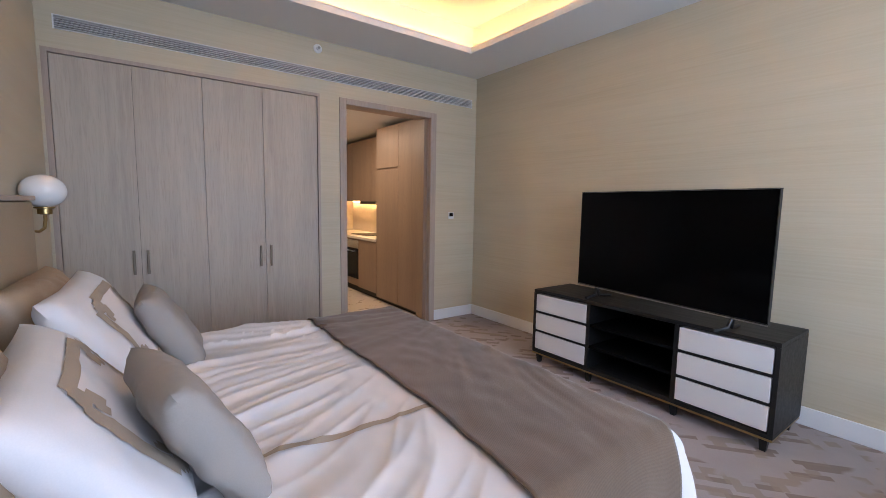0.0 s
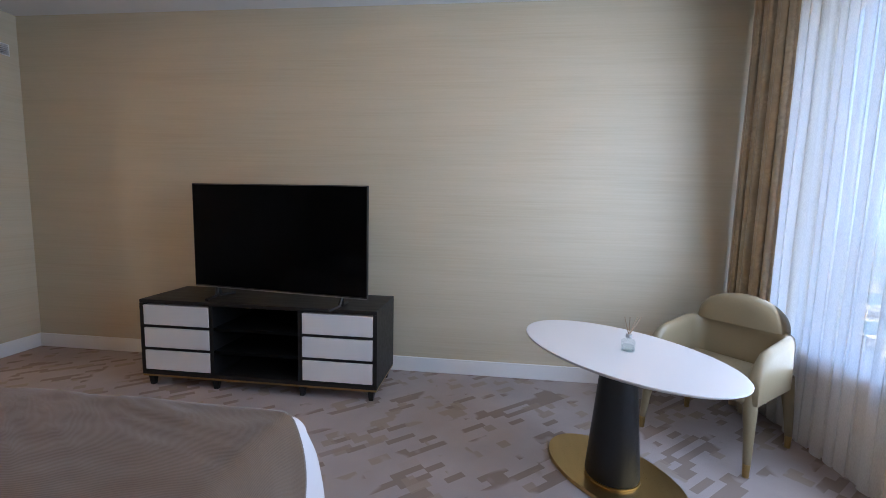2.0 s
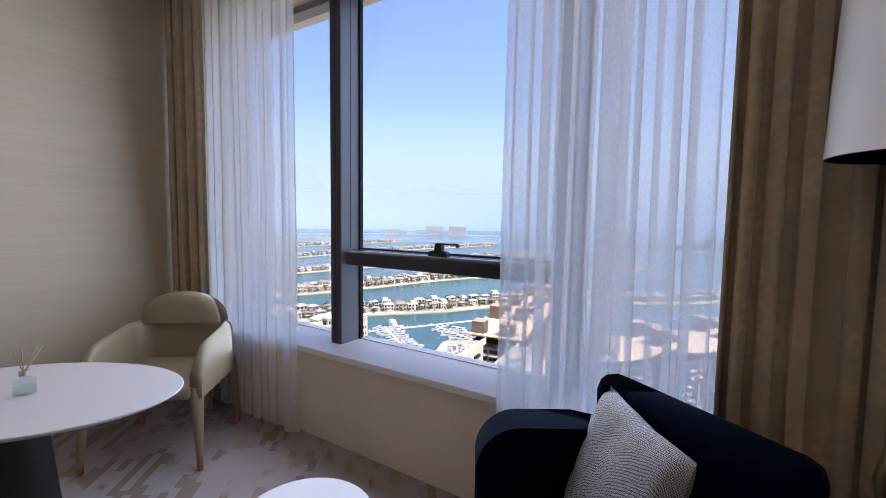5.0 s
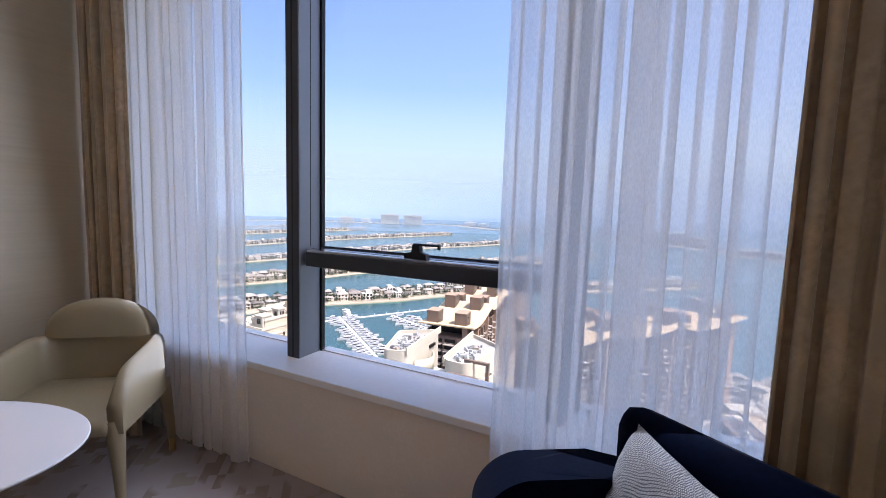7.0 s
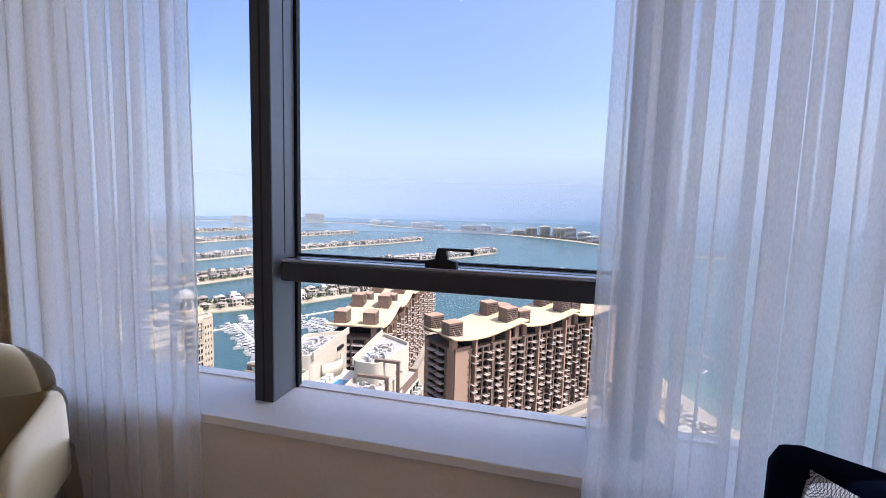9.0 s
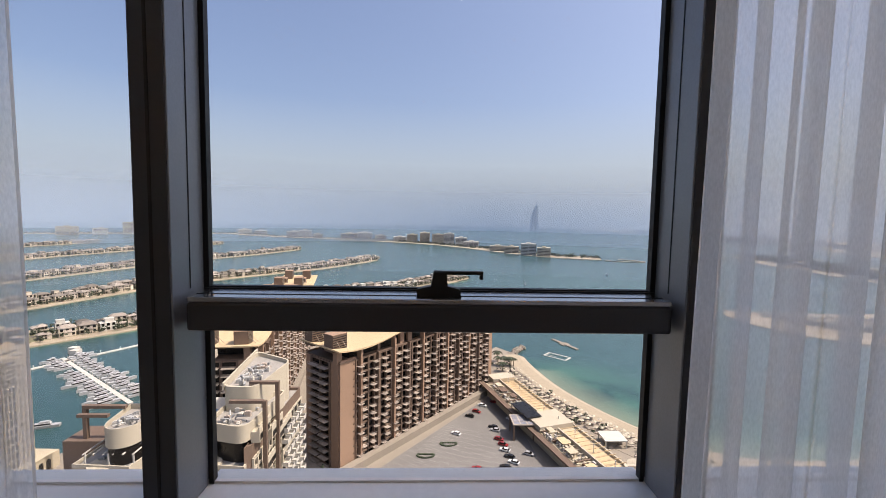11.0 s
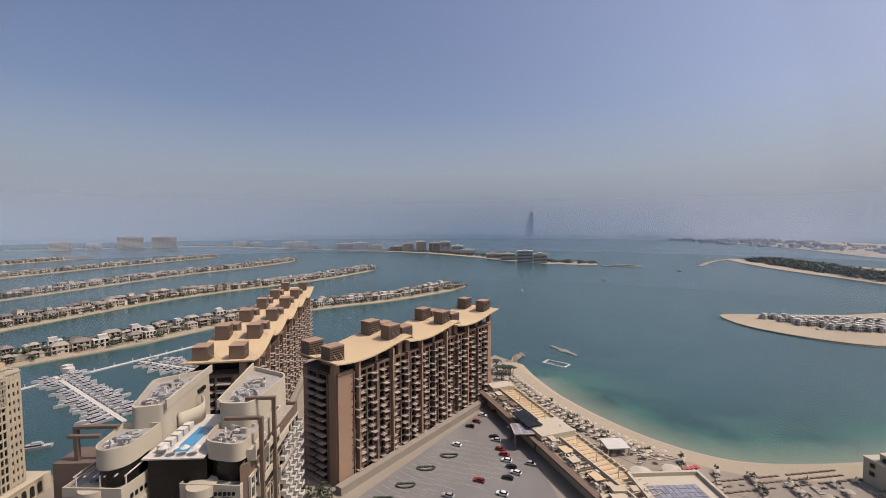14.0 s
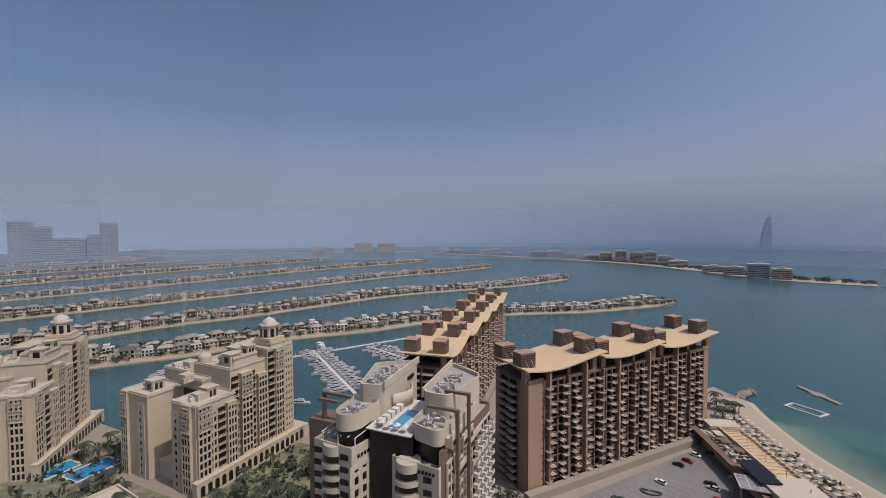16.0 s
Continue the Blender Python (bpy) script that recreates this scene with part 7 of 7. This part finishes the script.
# beige towers with domes: local front along -y, near end at the origin
def domed_block(at, rz, label):
    ob = thing("domed_tower", label, "apartment tower", (*at, LAND), rz, group="domed towers")
    fh = 3.1

    def vol(xa, y0, xb, y1, h, para=1.1):
        x0, x1 = 51 - xb, 51 - xa
        part("wing", boxes(((x0, y0, 0), (x1, y1, h))), M_BEIGE, ob, smooth=None)
        part("cornice", boxes(((x0 - 0.35, y0 - 0.35, h), (x1 + 0.35, y1 + 0.35, h + 0.5)), ((x0 - 0.1, y0 - 0.1, h + 0.5), (x1 + 0.1, y0 + 0.3, h + para)), ((x0 - 0.1, y1 - 0.3, h + 0.5), (x1 + 0.1, y1 + 0.1, h + para)), ((x0 - 0.1, y0 + 0.3, h + 0.5), (x0 + 0.3, y1 - 0.3, h + para)), ((x1 - 0.3, y0 + 0.3, h + 0.5), (x1 + 0.1, y1 - 0.3, h + para))), M_CREAM, ob, smooth=None)

    vol(0, 0, 15, 22, 47)
    vol(2.5, 2, 11, 13, 48.6)
    vol(15, 1.5, 33, 24, 43)
    vol(18, 3, 30, 12, 46.5)
    vol(33, -1.0, 50, 13, 34)
    vol(33, 13.2, 37, 27, 38)
    vol(36, 27, 51, 44, 34)
    vol(24, 24, 36, 40, 40)
    def bay(m, w, out, floors, start=0.0, cells=2, screen=True):
        """A window bay that stands out from the wall, with a pierced screen at its top."""
        h = floors * fh
        q = part("bay", boxes(((0, -out, 0), (w, 0.05, h + 0.9)), ((-0.3, -out - 0.3, h + 0.3), (w + 0.3, 0.05, h + 0.8))), M_BEIGE, ob, "projecting beige window bay", smooth=None)
        q.matrix_basis = m @ pose(0, 0, start)
        facade(ob, m @ pose(0, -out, 0), w, floors, fh, w / (cells + 1), M_BEIGE, 0.42, 0.85, 0.3, start=start)
        if screen:
            bars = [((w * k / 6 - 0.07, -out - 0.75, h - 9.6), (w * k / 6 + 0.07, -out - 0.6, h - 0.4)) for k in range(7)] + [((-0.1, -out - 0.8, h - 9.6 + k * 1.53), (w + 0.1, -out - 0.55, h - 9.35 + k * 1.53)) for k in range(7)]
            part("screen", boxes(*bars, ((-0.2, -out - 0.85, h - 9.9), (w + 0.2, 0, h - 9.6))), M_CREAM, ob, "pierced cream balcony screen", smooth=None).matrix_basis = m @ pose(0, 0, start)

    def loggia(m, w, floors, start=0.0):
        """A stack of balconies over a dark panel painted as its shaded recess."""
        part("recess", boxes(((0.1, -0.12, 0.3), (w - 0.1, 0.02, floors * fh - 0.3))), M_SHADOW, ob, smooth=None).matrix_basis = m @ pose(0, 0, start)
        slab = shared(("loggia_slab", w), lambda: boxes(((0, -0.9, 0), (w, 0.0, 0.3)), ((0, -0.9, 0.3), (w, -0.8, 0.5)), ((0, -0.9, 1.0), (w, -0.8, 1.15)), *[((w * k / 5 - 0.05, -0.9, 0.5), (w * k / 5 + 0.05, -0.82, 1.0)) for k in range(6)]), M_BEIGE)
        for f_ in range(floors):
            put("balcony", slab, ob, m @ pose(0, 0, start + f_ * fh + 0.2))

    # front, from the near end to the lantern
    F = lambda x, y: pose(x, y, 0)
    bay(F(1.4, -1.0), 5.0, 1.0, 11)
    facade(ob, F(6.6, -1.0), 3.2, 10, fh, 1.6, M_BEIGE, 0.6, 1.2, 0.3)
    loggia(F(10.0, -1.0), 3.6, 10)
    bay(F(13.8, -1.0), 4.0, 1.4, 10, screen=False)
    loggia(F(18.4, 1.5), 3.4, 13)
    bay(F(22.0, 1.5), 5.0, 2.2, 13)
    loggia(F(27.2, 1.5), 3.4, 13)
    bay(F(31.0, 1.5), 4.6, 1.6, 12, screen=False)
    loggia(F(36.3, 0.0), 3.4, 15)
    bay(F(39.9, 0.0), 4.4, 1.2, 15)
    facade(ob, F(44.6, 0.0), 6.2, 15, fh, 1.55, M_BEIGE, 0.85, 1.7, 0.3)
    # the near end: two wings with a deep recess between them
    G = lambda x, y: pose(x, y, 0, 0, 0, -90)
    facade(ob, G(1, 12.2), 3.0, 10, fh, 3.0, M_BEIGE, 1.7, 1.4, 0.25)
    bay(G(1, 5.6), 4.6, 0.9, 11)
    facade(ob, G(0, 33.2), 3.2, 10, fh, 3.2, M_BEIGE, 1.9, 1.4, 0.25)
    bay(G(0, 43.6), 4.2, 0.8, 11)
    part("recess_glazing", boxes(((13.7, 15, 0), (13.99, 25, 34))), M_SHADOW, ob, "dark panel at the back of the recess", smooth=None)
    part("porch", boxes(((4, 14.5, 0), (14, 26.5, 6.5)), ((3.6, 14.2, 6.5), (14, 26.8, 7.1))), M_CREAM, ob, smooth=None)
    for x, y, w, h in ((20, 3.5, 5, 48.5), (29, 4, 4, 50), (9, 3, 4.5, 38), (31, 14, 6, 47.5), (4, 30, 5, 38.5)):
        q = part("roof_pavilion", boxes(((x, y, h - 5), (x + w, y + w, h)), ((x - 0.4, y - 0.4, h), (x + w + 0.4, y + w + 0.4, h + 0.5))), M_CREAM, ob, "cream roof pavilion with dark openings", smooth=None)
        part("opening", boxes(((x + w * 0.2, y - 0.06, h - 3.4), (x + w * 0.44, y + 0.1, h - 0.9)), ((x + w * 0.56, y - 0.06, h - 3.4), (x + w * 0.8, y + 0.1, h - 0.9)), ((x - 0.06, y + w * 0.25, h - 3.4), (x + 0.1, y + w * 0.75, h - 0.9))), M_SHADOW, q, smooth=None)
    part("lantern_base", boxes(((39.9, 2.6, 49.2), (48.8, 12.2, 51.0))), M_CANOPY, ob, "ochre base of the lantern", smooth=None)
    part("podium", boxes(((-1, -4, 0), (54, -1.2, 6.2)), ((51.1, -4, 0), (57, 20, 6.2)), ((-1.2, -4.2, 6.2), (54.2, -1.2, 6.6))), M_BEIGE, ob, "arcaded stone podium", smooth=None)
    for k in range(18):
        ar = prism(bmesh.new(), [(0.4 + k * 3.0, 0.8), (2.2 + k * 3.0, 0.8)] + [(1.3 + k * 3.0 + 0.9 * math.cos(t), 4.0 + 0.9 * math.sin(t)) for t in [j * math.pi / 6 for j in range(7)]], 3.95, 4.08)
        for v in ar.verts:
            v.co = Vector((v.co.x, -v.co.z, v.co.y))
        part("arch", ar, M_SHADOW, ob, smooth=None)
    # domed lantern
    part("lantern", lathe(bmesh.new(), [(4.0, 0), (4.0, 5.6), (4.6, 5.7), (4.6, 6.5), (3.6, 6.6)], 8, (44.3, 7.5, 50.6)), M_CREAM, ob, "octagonal lantern", smooth=None)
    for k in range(8):
        a = math.pi / 8 + k * math.pi / 4
        w = boxes(((-0.8, -0.12, 0.8), (0.8, 0.12, 4.6)))
        bmesh.ops.transform(w, matrix=pose(44.3 + 3.72 * math.cos(a), 7.5 + 3.72 * math.sin(a), 50.6, 0, 0, math.degrees(a) + 90), verts=w.verts)
        part("arched_opening", w, M_SHADOW, ob, smooth=None)
    part("dome", lathe(bmesh.new(), [(3.25 * math.cos(t), 3.0 * math.sin(t)) for t in [k * math.pi / 16 for k in range(8)]] + [(0.25, 3.05), (0.2, 4.4), (0.0, 4.5)], 24, (44.3, 7.5, 57.1)), M_DOME, ob, "pale grey dome", smooth=40)
    part("small_dome", lathe(bmesh.new(), [(2.6, -2.4), (2.6, 0)] + [(2.5 * math.cos(t), 1.6 * math.sin(t)) for t in [k * math.pi / 12 for k in range(6)]] + [(0.0, 1.65)], 20, (21, 21, 46)), M_CREAM, ob, smooth=40)
    r3 = random.Random(11)
    for (x0, y0, x1, y1, z) in ((16, 3, 31, 22, 43), (34, 1, 48, 11, 34), (25, 25, 35, 38, 40), (37, 29, 49, 42, 34), (34, 16, 43, 25, 38)):
        x0, x1 = 51 - x1, 51 - x0
        clutter(ob, x0 + 1.5, y0 + 1.5, x1 - 1.5, y1 - 1.5, z, 6, r3, 2.4)
        part("roof_house", boxes(((x0 + 2, y0 + 2, z), (x0 + 6, y0 + 6.5, z + 3.2))), M_CREAM, ob, smooth=None)
    return ob


domed_block((151.3, -107.0), -92, "beige stone apartment tower with a domed lantern")
domed_block((223.5, -89.0), -49, "beige stone apartment tower with a domed lantern by the marina")

join_rest()

# ---- beach club podium beside the car park ----
pod = thing("beach_club", "long low cream beach club with roof terraces", "beach club")
u_ = Vector((-0.28, 0.96, 0)).normalized()


def pod_m(s, w, z):
    """s metres from the sea end, w metres towards the beach."""
    return pose(-43.5, -241, z, 0, 0, math.degrees(math.atan2(u_.y, u_.x))) @ pose(s, -w, 0)


def pod_part(name, s0, s1, w0, w1, z0, z1, material, label=""):
    ob = part(name, boxes(((0, 0, 0), (s1 - s0, w1 - w0, z1 - z0))), material, pod, label, smooth=None)
    ob.matrix_basis = pose(-43.5, -241, LAND + z0, 0, 0, math.degrees(math.atan2(u_.y, u_.x))) @ pose(s0, -w1 + 0, 0)
    return ob


pod_part("lower_wing", 6, 118, -4, 14, 0, 6.0, M_BEIGE)
pod_part("terrace", 8, 50, -2.5, 6, 6.0, 6.2, M_CANOPY, "tan paved roof terrace")
pod_part("terrace", 66, 116, -2.5, 6, 6.0, 6.2, M_CANOPY, "tan paved roof terrace")
pod_part("terrace_wall", 8, 50, 6, 6.6, 6.0, 8.4, M_CREAM)
pod_part("terrace_wall", 66, 116, 6, 6.6, 6.0, 8.4, M_CREAM)
pod_part("front_wall", 6, 118, -4.2, -3.6, 6.0, 7.2, M_CREAM)
pod_part("cross_wing", 50, 64, -3, 14, 6.0, 8.6, M_CREAM)
pod_part("end_house", 0, 8, -3, 10, 0, 8.5, M_CREAM)
pod_part("walkway", 0, 118, 14.2, 17.2, 5.6, 6.4, M_BROWN, "long dark roofed walkway")
for k in range(38):
    pod_part("cross_beam", 9 + k * 2.9, 9.25 + k * 2.9, 6.6, 14.2, 7.0, 7.3, M_CREAM, "pale timber cross beam")
for k in range(16):
    s_ = 9 + k * 2.7 if k < 15 else 52
    pod_part("terrace_beam", s_, s_ + 0.2, -3.6, 6, 8.2, 8.45, M_CANOPY)
for k in range(17):
    pod_part("terrace_beam", 67 + k * 2.9, 67.2 + k * 2.9, -3.6, 6, 8.2, 8.45, M_CANOPY)
pod_part("solar_roof", 40, 56, 8.5, 15.8, 9.0, 9.4, M_SHADOW, "dark solar roof")
for k in range(14):
    pod_part("pergola", 9 + k * 8, 9.5 + k * 8, 7.0, 14, 7.2, 7.6, M_BROWN, "brown pergola beam")
for k in range(9):
    pod_part("lamp_post", 10 + k * 12.3, 10.25 + k * 12.3, 1.5, 1.75, 6.2, 10.0, M_DOME)
r4 = random.Random(21)
for k in range(240):
    s, w = r4.uniform(9, 116), r4.uniform(7.2, 13)
    d = r4.uniform(0.3, 1.0)
    pod_part("roof_unit", s, s + d * 2, w, w + d, 6.0, 6.0 + r4.uniform(0.5, 2.0), r4.choice((M_DOME, M_BROWN, M_PALE, M_BEIGE, M_CREAM)))
for k in range(12):
    s, w = 9 + k * 9 + r4.uniform(0, 3), r4.uniform(7.0, 9.5)
    pod_part("shade_roof", s, s + r4.uniform(3, 6), w, w + r4.uniform(2.5, 4), 8.0, 8.25, r4.choice((M_BEIGE, M_CANOPY, M_BROWN)), "timber shade roof")
cn = thing("entrance_canopy", "tall white slatted entrance canopy over the drive", "canopy")
part("canopy_roof", boxes(((-47, -190, LAND + 7.2), (-37, -180, LAND + 7.7))), M_BALCONY, cn, smooth=None)
for k in range(3):
    for j in range(4):
        part("skylight", boxes(((-46.4 + k * 3.1, -189.4 + j * 2.35, LAND + 7.7), (-43.9 + k * 3.1, -187.5 + j * 2.35, LAND + 7.78))), M_PANEL, cn, smooth=None)
for x, y in ((-46.5, -189.5), (-37.5, -189.5), (-46.5, -180.5), (-37.5, -180.5)):
    part("post", boxes(((x - 0.35, y - 0.35, LAND), (x + 0.35, y + 0.35, LAND + 7.2))), M_BROWN, cn, smooth=None)
gh = thing("glazed_hall", "low cream hall with a gridded glass roof", "hall")
part("hall_wall", boxes(((-98, -147, LAND), (-72, -112, LAND + 7.6))), M_CREAM, gh, smooth=None)
part("hall_parapet", boxes(((-98.4, -147.4, LAND + 7.6), (-71.6, -146.4, LAND + 9.0)), ((-98.4, -146.4, LAND + 7.6), (-97.4, -112, LAND + 9.0)), ((-72.6, -146.4, LAND + 7.6), (-71.6, -112, LAND + 9.0))), M_CREAM, gh, smooth=None)
pm_ = shared(("roof_pane",), lambda: boxes(((0.08, 0.08, 0), (1.95, 2.2, 0.18))), M_PANEL)
for k in range(9):
    for j in range(12):
        place("roof_pane", pm_, gh, pose(-93.5 + k * 2.03, -141 + j * 2.28, LAND + 7.6))
for k in range(16):
    x, y = -58 - rnd.uniform(0, 14), -138 + rnd.uniform(-7, 9)
    part("roof_step", boxes(((x - 2.5, y - 1.6, LAND), (x + 2.5, y + 1.6, LAND + rnd.uniform(5, 9)))), M_BEIGE, gh, smooth=None)
scrub = bmesh.new()
solid("beach_planting", strip(bmesh.new(), shore, -25, -9, LAND, LAND + 0.12), M_PAVING, "dry paved strip behind the beach", "planting")
for k in range(150):
    t = rnd.uniform(0.05, 0.66)
    i = int(t * (len(shore) - 2))
    p, d = shore[i], (shore[i + 1] - shore[i]).normalized()
    c = p - Vector((-d.y, d.x, 0)) * rnd.uniform(10, 25)
    crown_clump(scrub, c.x, c.y, LAND + rnd.uniform(0.6, 2.4), rnd.uniform(0.7, 1.5), rnd)
tagged(link_mesh("beach_shrubs", scrub, M_LEAF), "dark shrubs and low palms behind the beach", "shrubs", "", "stuff")
# stepped cream block at the end of the beach
bb = thing("beach_apartments", "stepped cream low-rise block behind the beach", "apartment block")
for x0, y0, x1, y1, h in ((-184, -152, -168, -132, 9.5), (-200, -156, -184.1, -130, 13.0), (-178, -148, -170, -136, 12.5), (-196, -150, -188, -136, 16.0)):
    w_ = part("wing", boxes(((x0, y0, LAND), (x1, y1, LAND + h)), ((x0 - 0.3, y0 - 0.3, LAND + h), (x1 + 0.3, y1 + 0.3, LAND + h + 0.5))), M_CREAM, bb, smooth=None)
    for f_ in range(int(h / 3.2)):
        for k in range(3):
            y = y0 + (y1 - y0) * (k + 0.5) / 3
            part("window", boxes(((x1 - 0.1, y - 1.0, LAND + h - 2.6 - f_ * 3.2), (x1 + 0.08, y + 1.0, LAND + h - 0.8 - f_ * 3.2))), M_WINDOW, w_, smooth=None)
            x = x0 + (x1 - x0) * (k + 0.5) / 3
            part("window", boxes(((x - 1.0, y1 - 0.1, LAND + h - 2.6 - f_ * 3.2), (x + 1.0, y1 + 0.08, LAND + h - 0.8 - f_ * 3.2))), M_WINDOW, w_, smooth=None)
M_RED = surface("red_painted_frame", (0.42, 0.05, 0.04), 0.6, vary=0.1)
stall = thing("play_frame", "red timber frame with pale beds on the beach", "beach stall", (-107.5, -161.5, LAND + 0.1), 8)
for k in range(4):
    part("red_frame", boxes(((k * 2.2, 0, 0), (k * 2.2 + 0.5, 0.5, 2.2)), ((k * 2.2, 0, 2.2), (k * 2.2 + 1.6, 2.2, 2.45))), M_RED if k < 3 else M_BROWN, stall, smooth=None)
part("deck", boxes(((-1, -3.5, 0), (8.5, -0.4, 0.25))), M_PALE, stall, smooth=None)
rows_ = bmesh.new()
for row in range(3):
    for k in range(22):
        c = Vector((-108 - k * 2.6, -146.5 - row * 3.4 - k * 0.25, 0))
        if rnd.random() < 0.9:
            box(rows_, (c.x - 0.8, c.y - 0.4, LAND + 0.1), (c.x + 0.8, c.y + 0.4, LAND + 0.55))
tagged(link_mesh("lounger_rows", rows_, M_BROWN), "straight rows of brown sun loungers on the sand", "loungers", "", "stuff")
# sunshades and loungers on the sand
par = thing("beach_parasol", "pale beach parasol on the sand", "parasol", (-84, -176, LAND), group="beach parasols")
part("shade", lathe(bmesh.new(), [(1.25, 2.1), (0.05, 2.7), (0.0, 2.7)], 10), M_CREAM, par, smooth=None)
part("pole", lathe(bmesh.new(), [(0.05, 0), (0.05, 2.5), (0, 2.5)], 6), M_PALE, par, smooth=None)
for k in range(60):
    t = rnd.uniform(0.12, 0.62)
    i = int(t * (len(shore) - 2))
    p, d = shore[i], (shore[i + 1] - shore[i]).normalized()
    nr = Vector((-d.y, d.x, 0))
    c = p - nr * rnd.uniform(9, 24)
    copy_thing(par, pose(c.x, c.y, LAND, 0, 0, rnd.uniform(0, 90)))
for row in range(3):
    for k in range(26):
        i = 3 + int(k * 0.42)
        p, q = shore[i], shore[i + 1]
        d = (q - p).normalized()
        nr = Vector((-d.y, d.x, 0))
        c = p + d * ((k * 0.42) % 1.0) * (q - p).length - nr * (10 + row * 4.2)
        copy_thing(par, pose(c.x, c.y, LAND + 0.1, 0, 0, rnd.uniform(0, 90)))
lo = bmesh.new()
for k in range(260):
    f = rnd.uniform(3, 14)
    i = int(f)
    p, q = shore[i], shore[i + 1]
    d = (q - p).normalized()
    nr = Vector((-d.y, d.x, 0))
    c = p + (q - p) * (f - i) - nr * (9 + 2.1 * rnd.randint(0, 5))
    box(lo, (c.x - 0.9, c.y - 0.35, LAND + 0.1), (c.x + 0.9, c.y + 0.35, LAND + 0.5))
for k in range(220):
    t = rnd.uniform(0.14, 0.62)
    i = int(t * (len(shore) - 2))
    p, d = shore[i], (shore[i + 1] - shore[i]).normalized()
    c = p - Vector((-d.y, d.x, 0)) * rnd.uniform(10, 26)
    box(lo, (c.x - 0.9, c.y - 0.5, LAND), (c.x + 0.9, c.y + 0.5, LAND + rnd.uniform(0.3, 0.9)))
tagged(link_mesh("sun_loungers", lo, M_BALCONY), "many sun loungers and low tables on the sand", "loungers", "", "stuff")
bc = thing("beach_pavilion", "white flat-roofed beach pavilion", "pavilion")
part("pavilion_roof", boxes(((-86, -182, LAND + 3.4), (-76, -173, LAND + 3.8))), M_PALE, bc, smooth=None)
for x, y in ((-85.5, -181.5), (-76.5, -181.5), (-85.5, -173.5), (-76.5, -173.5)):
    part("post", boxes(((x - 0.2, y - 0.2, LAND), (x + 0.2, y + 0.2, LAND + 3.4))), M_PALE, bc, smooth=None)
for x, y in ((-82.7, -157.6), (-95.8, -158.2)):
    um = thing("round_canopy", "large round cream canopy on the beach terrace", "canopy", (x, y, LAND), group="round canopies")
    part("canopy", lathe(bmesh.new(), [(4.2, 2.7), (2.0, 3.4), (0.0, 3.7)], 24), M_CREAM, um)
    part("pole", lathe(bmesh.new(), [(0.12, 0), (0.12, 3.3), (0, 3.3)], 8), M_PALE, um)
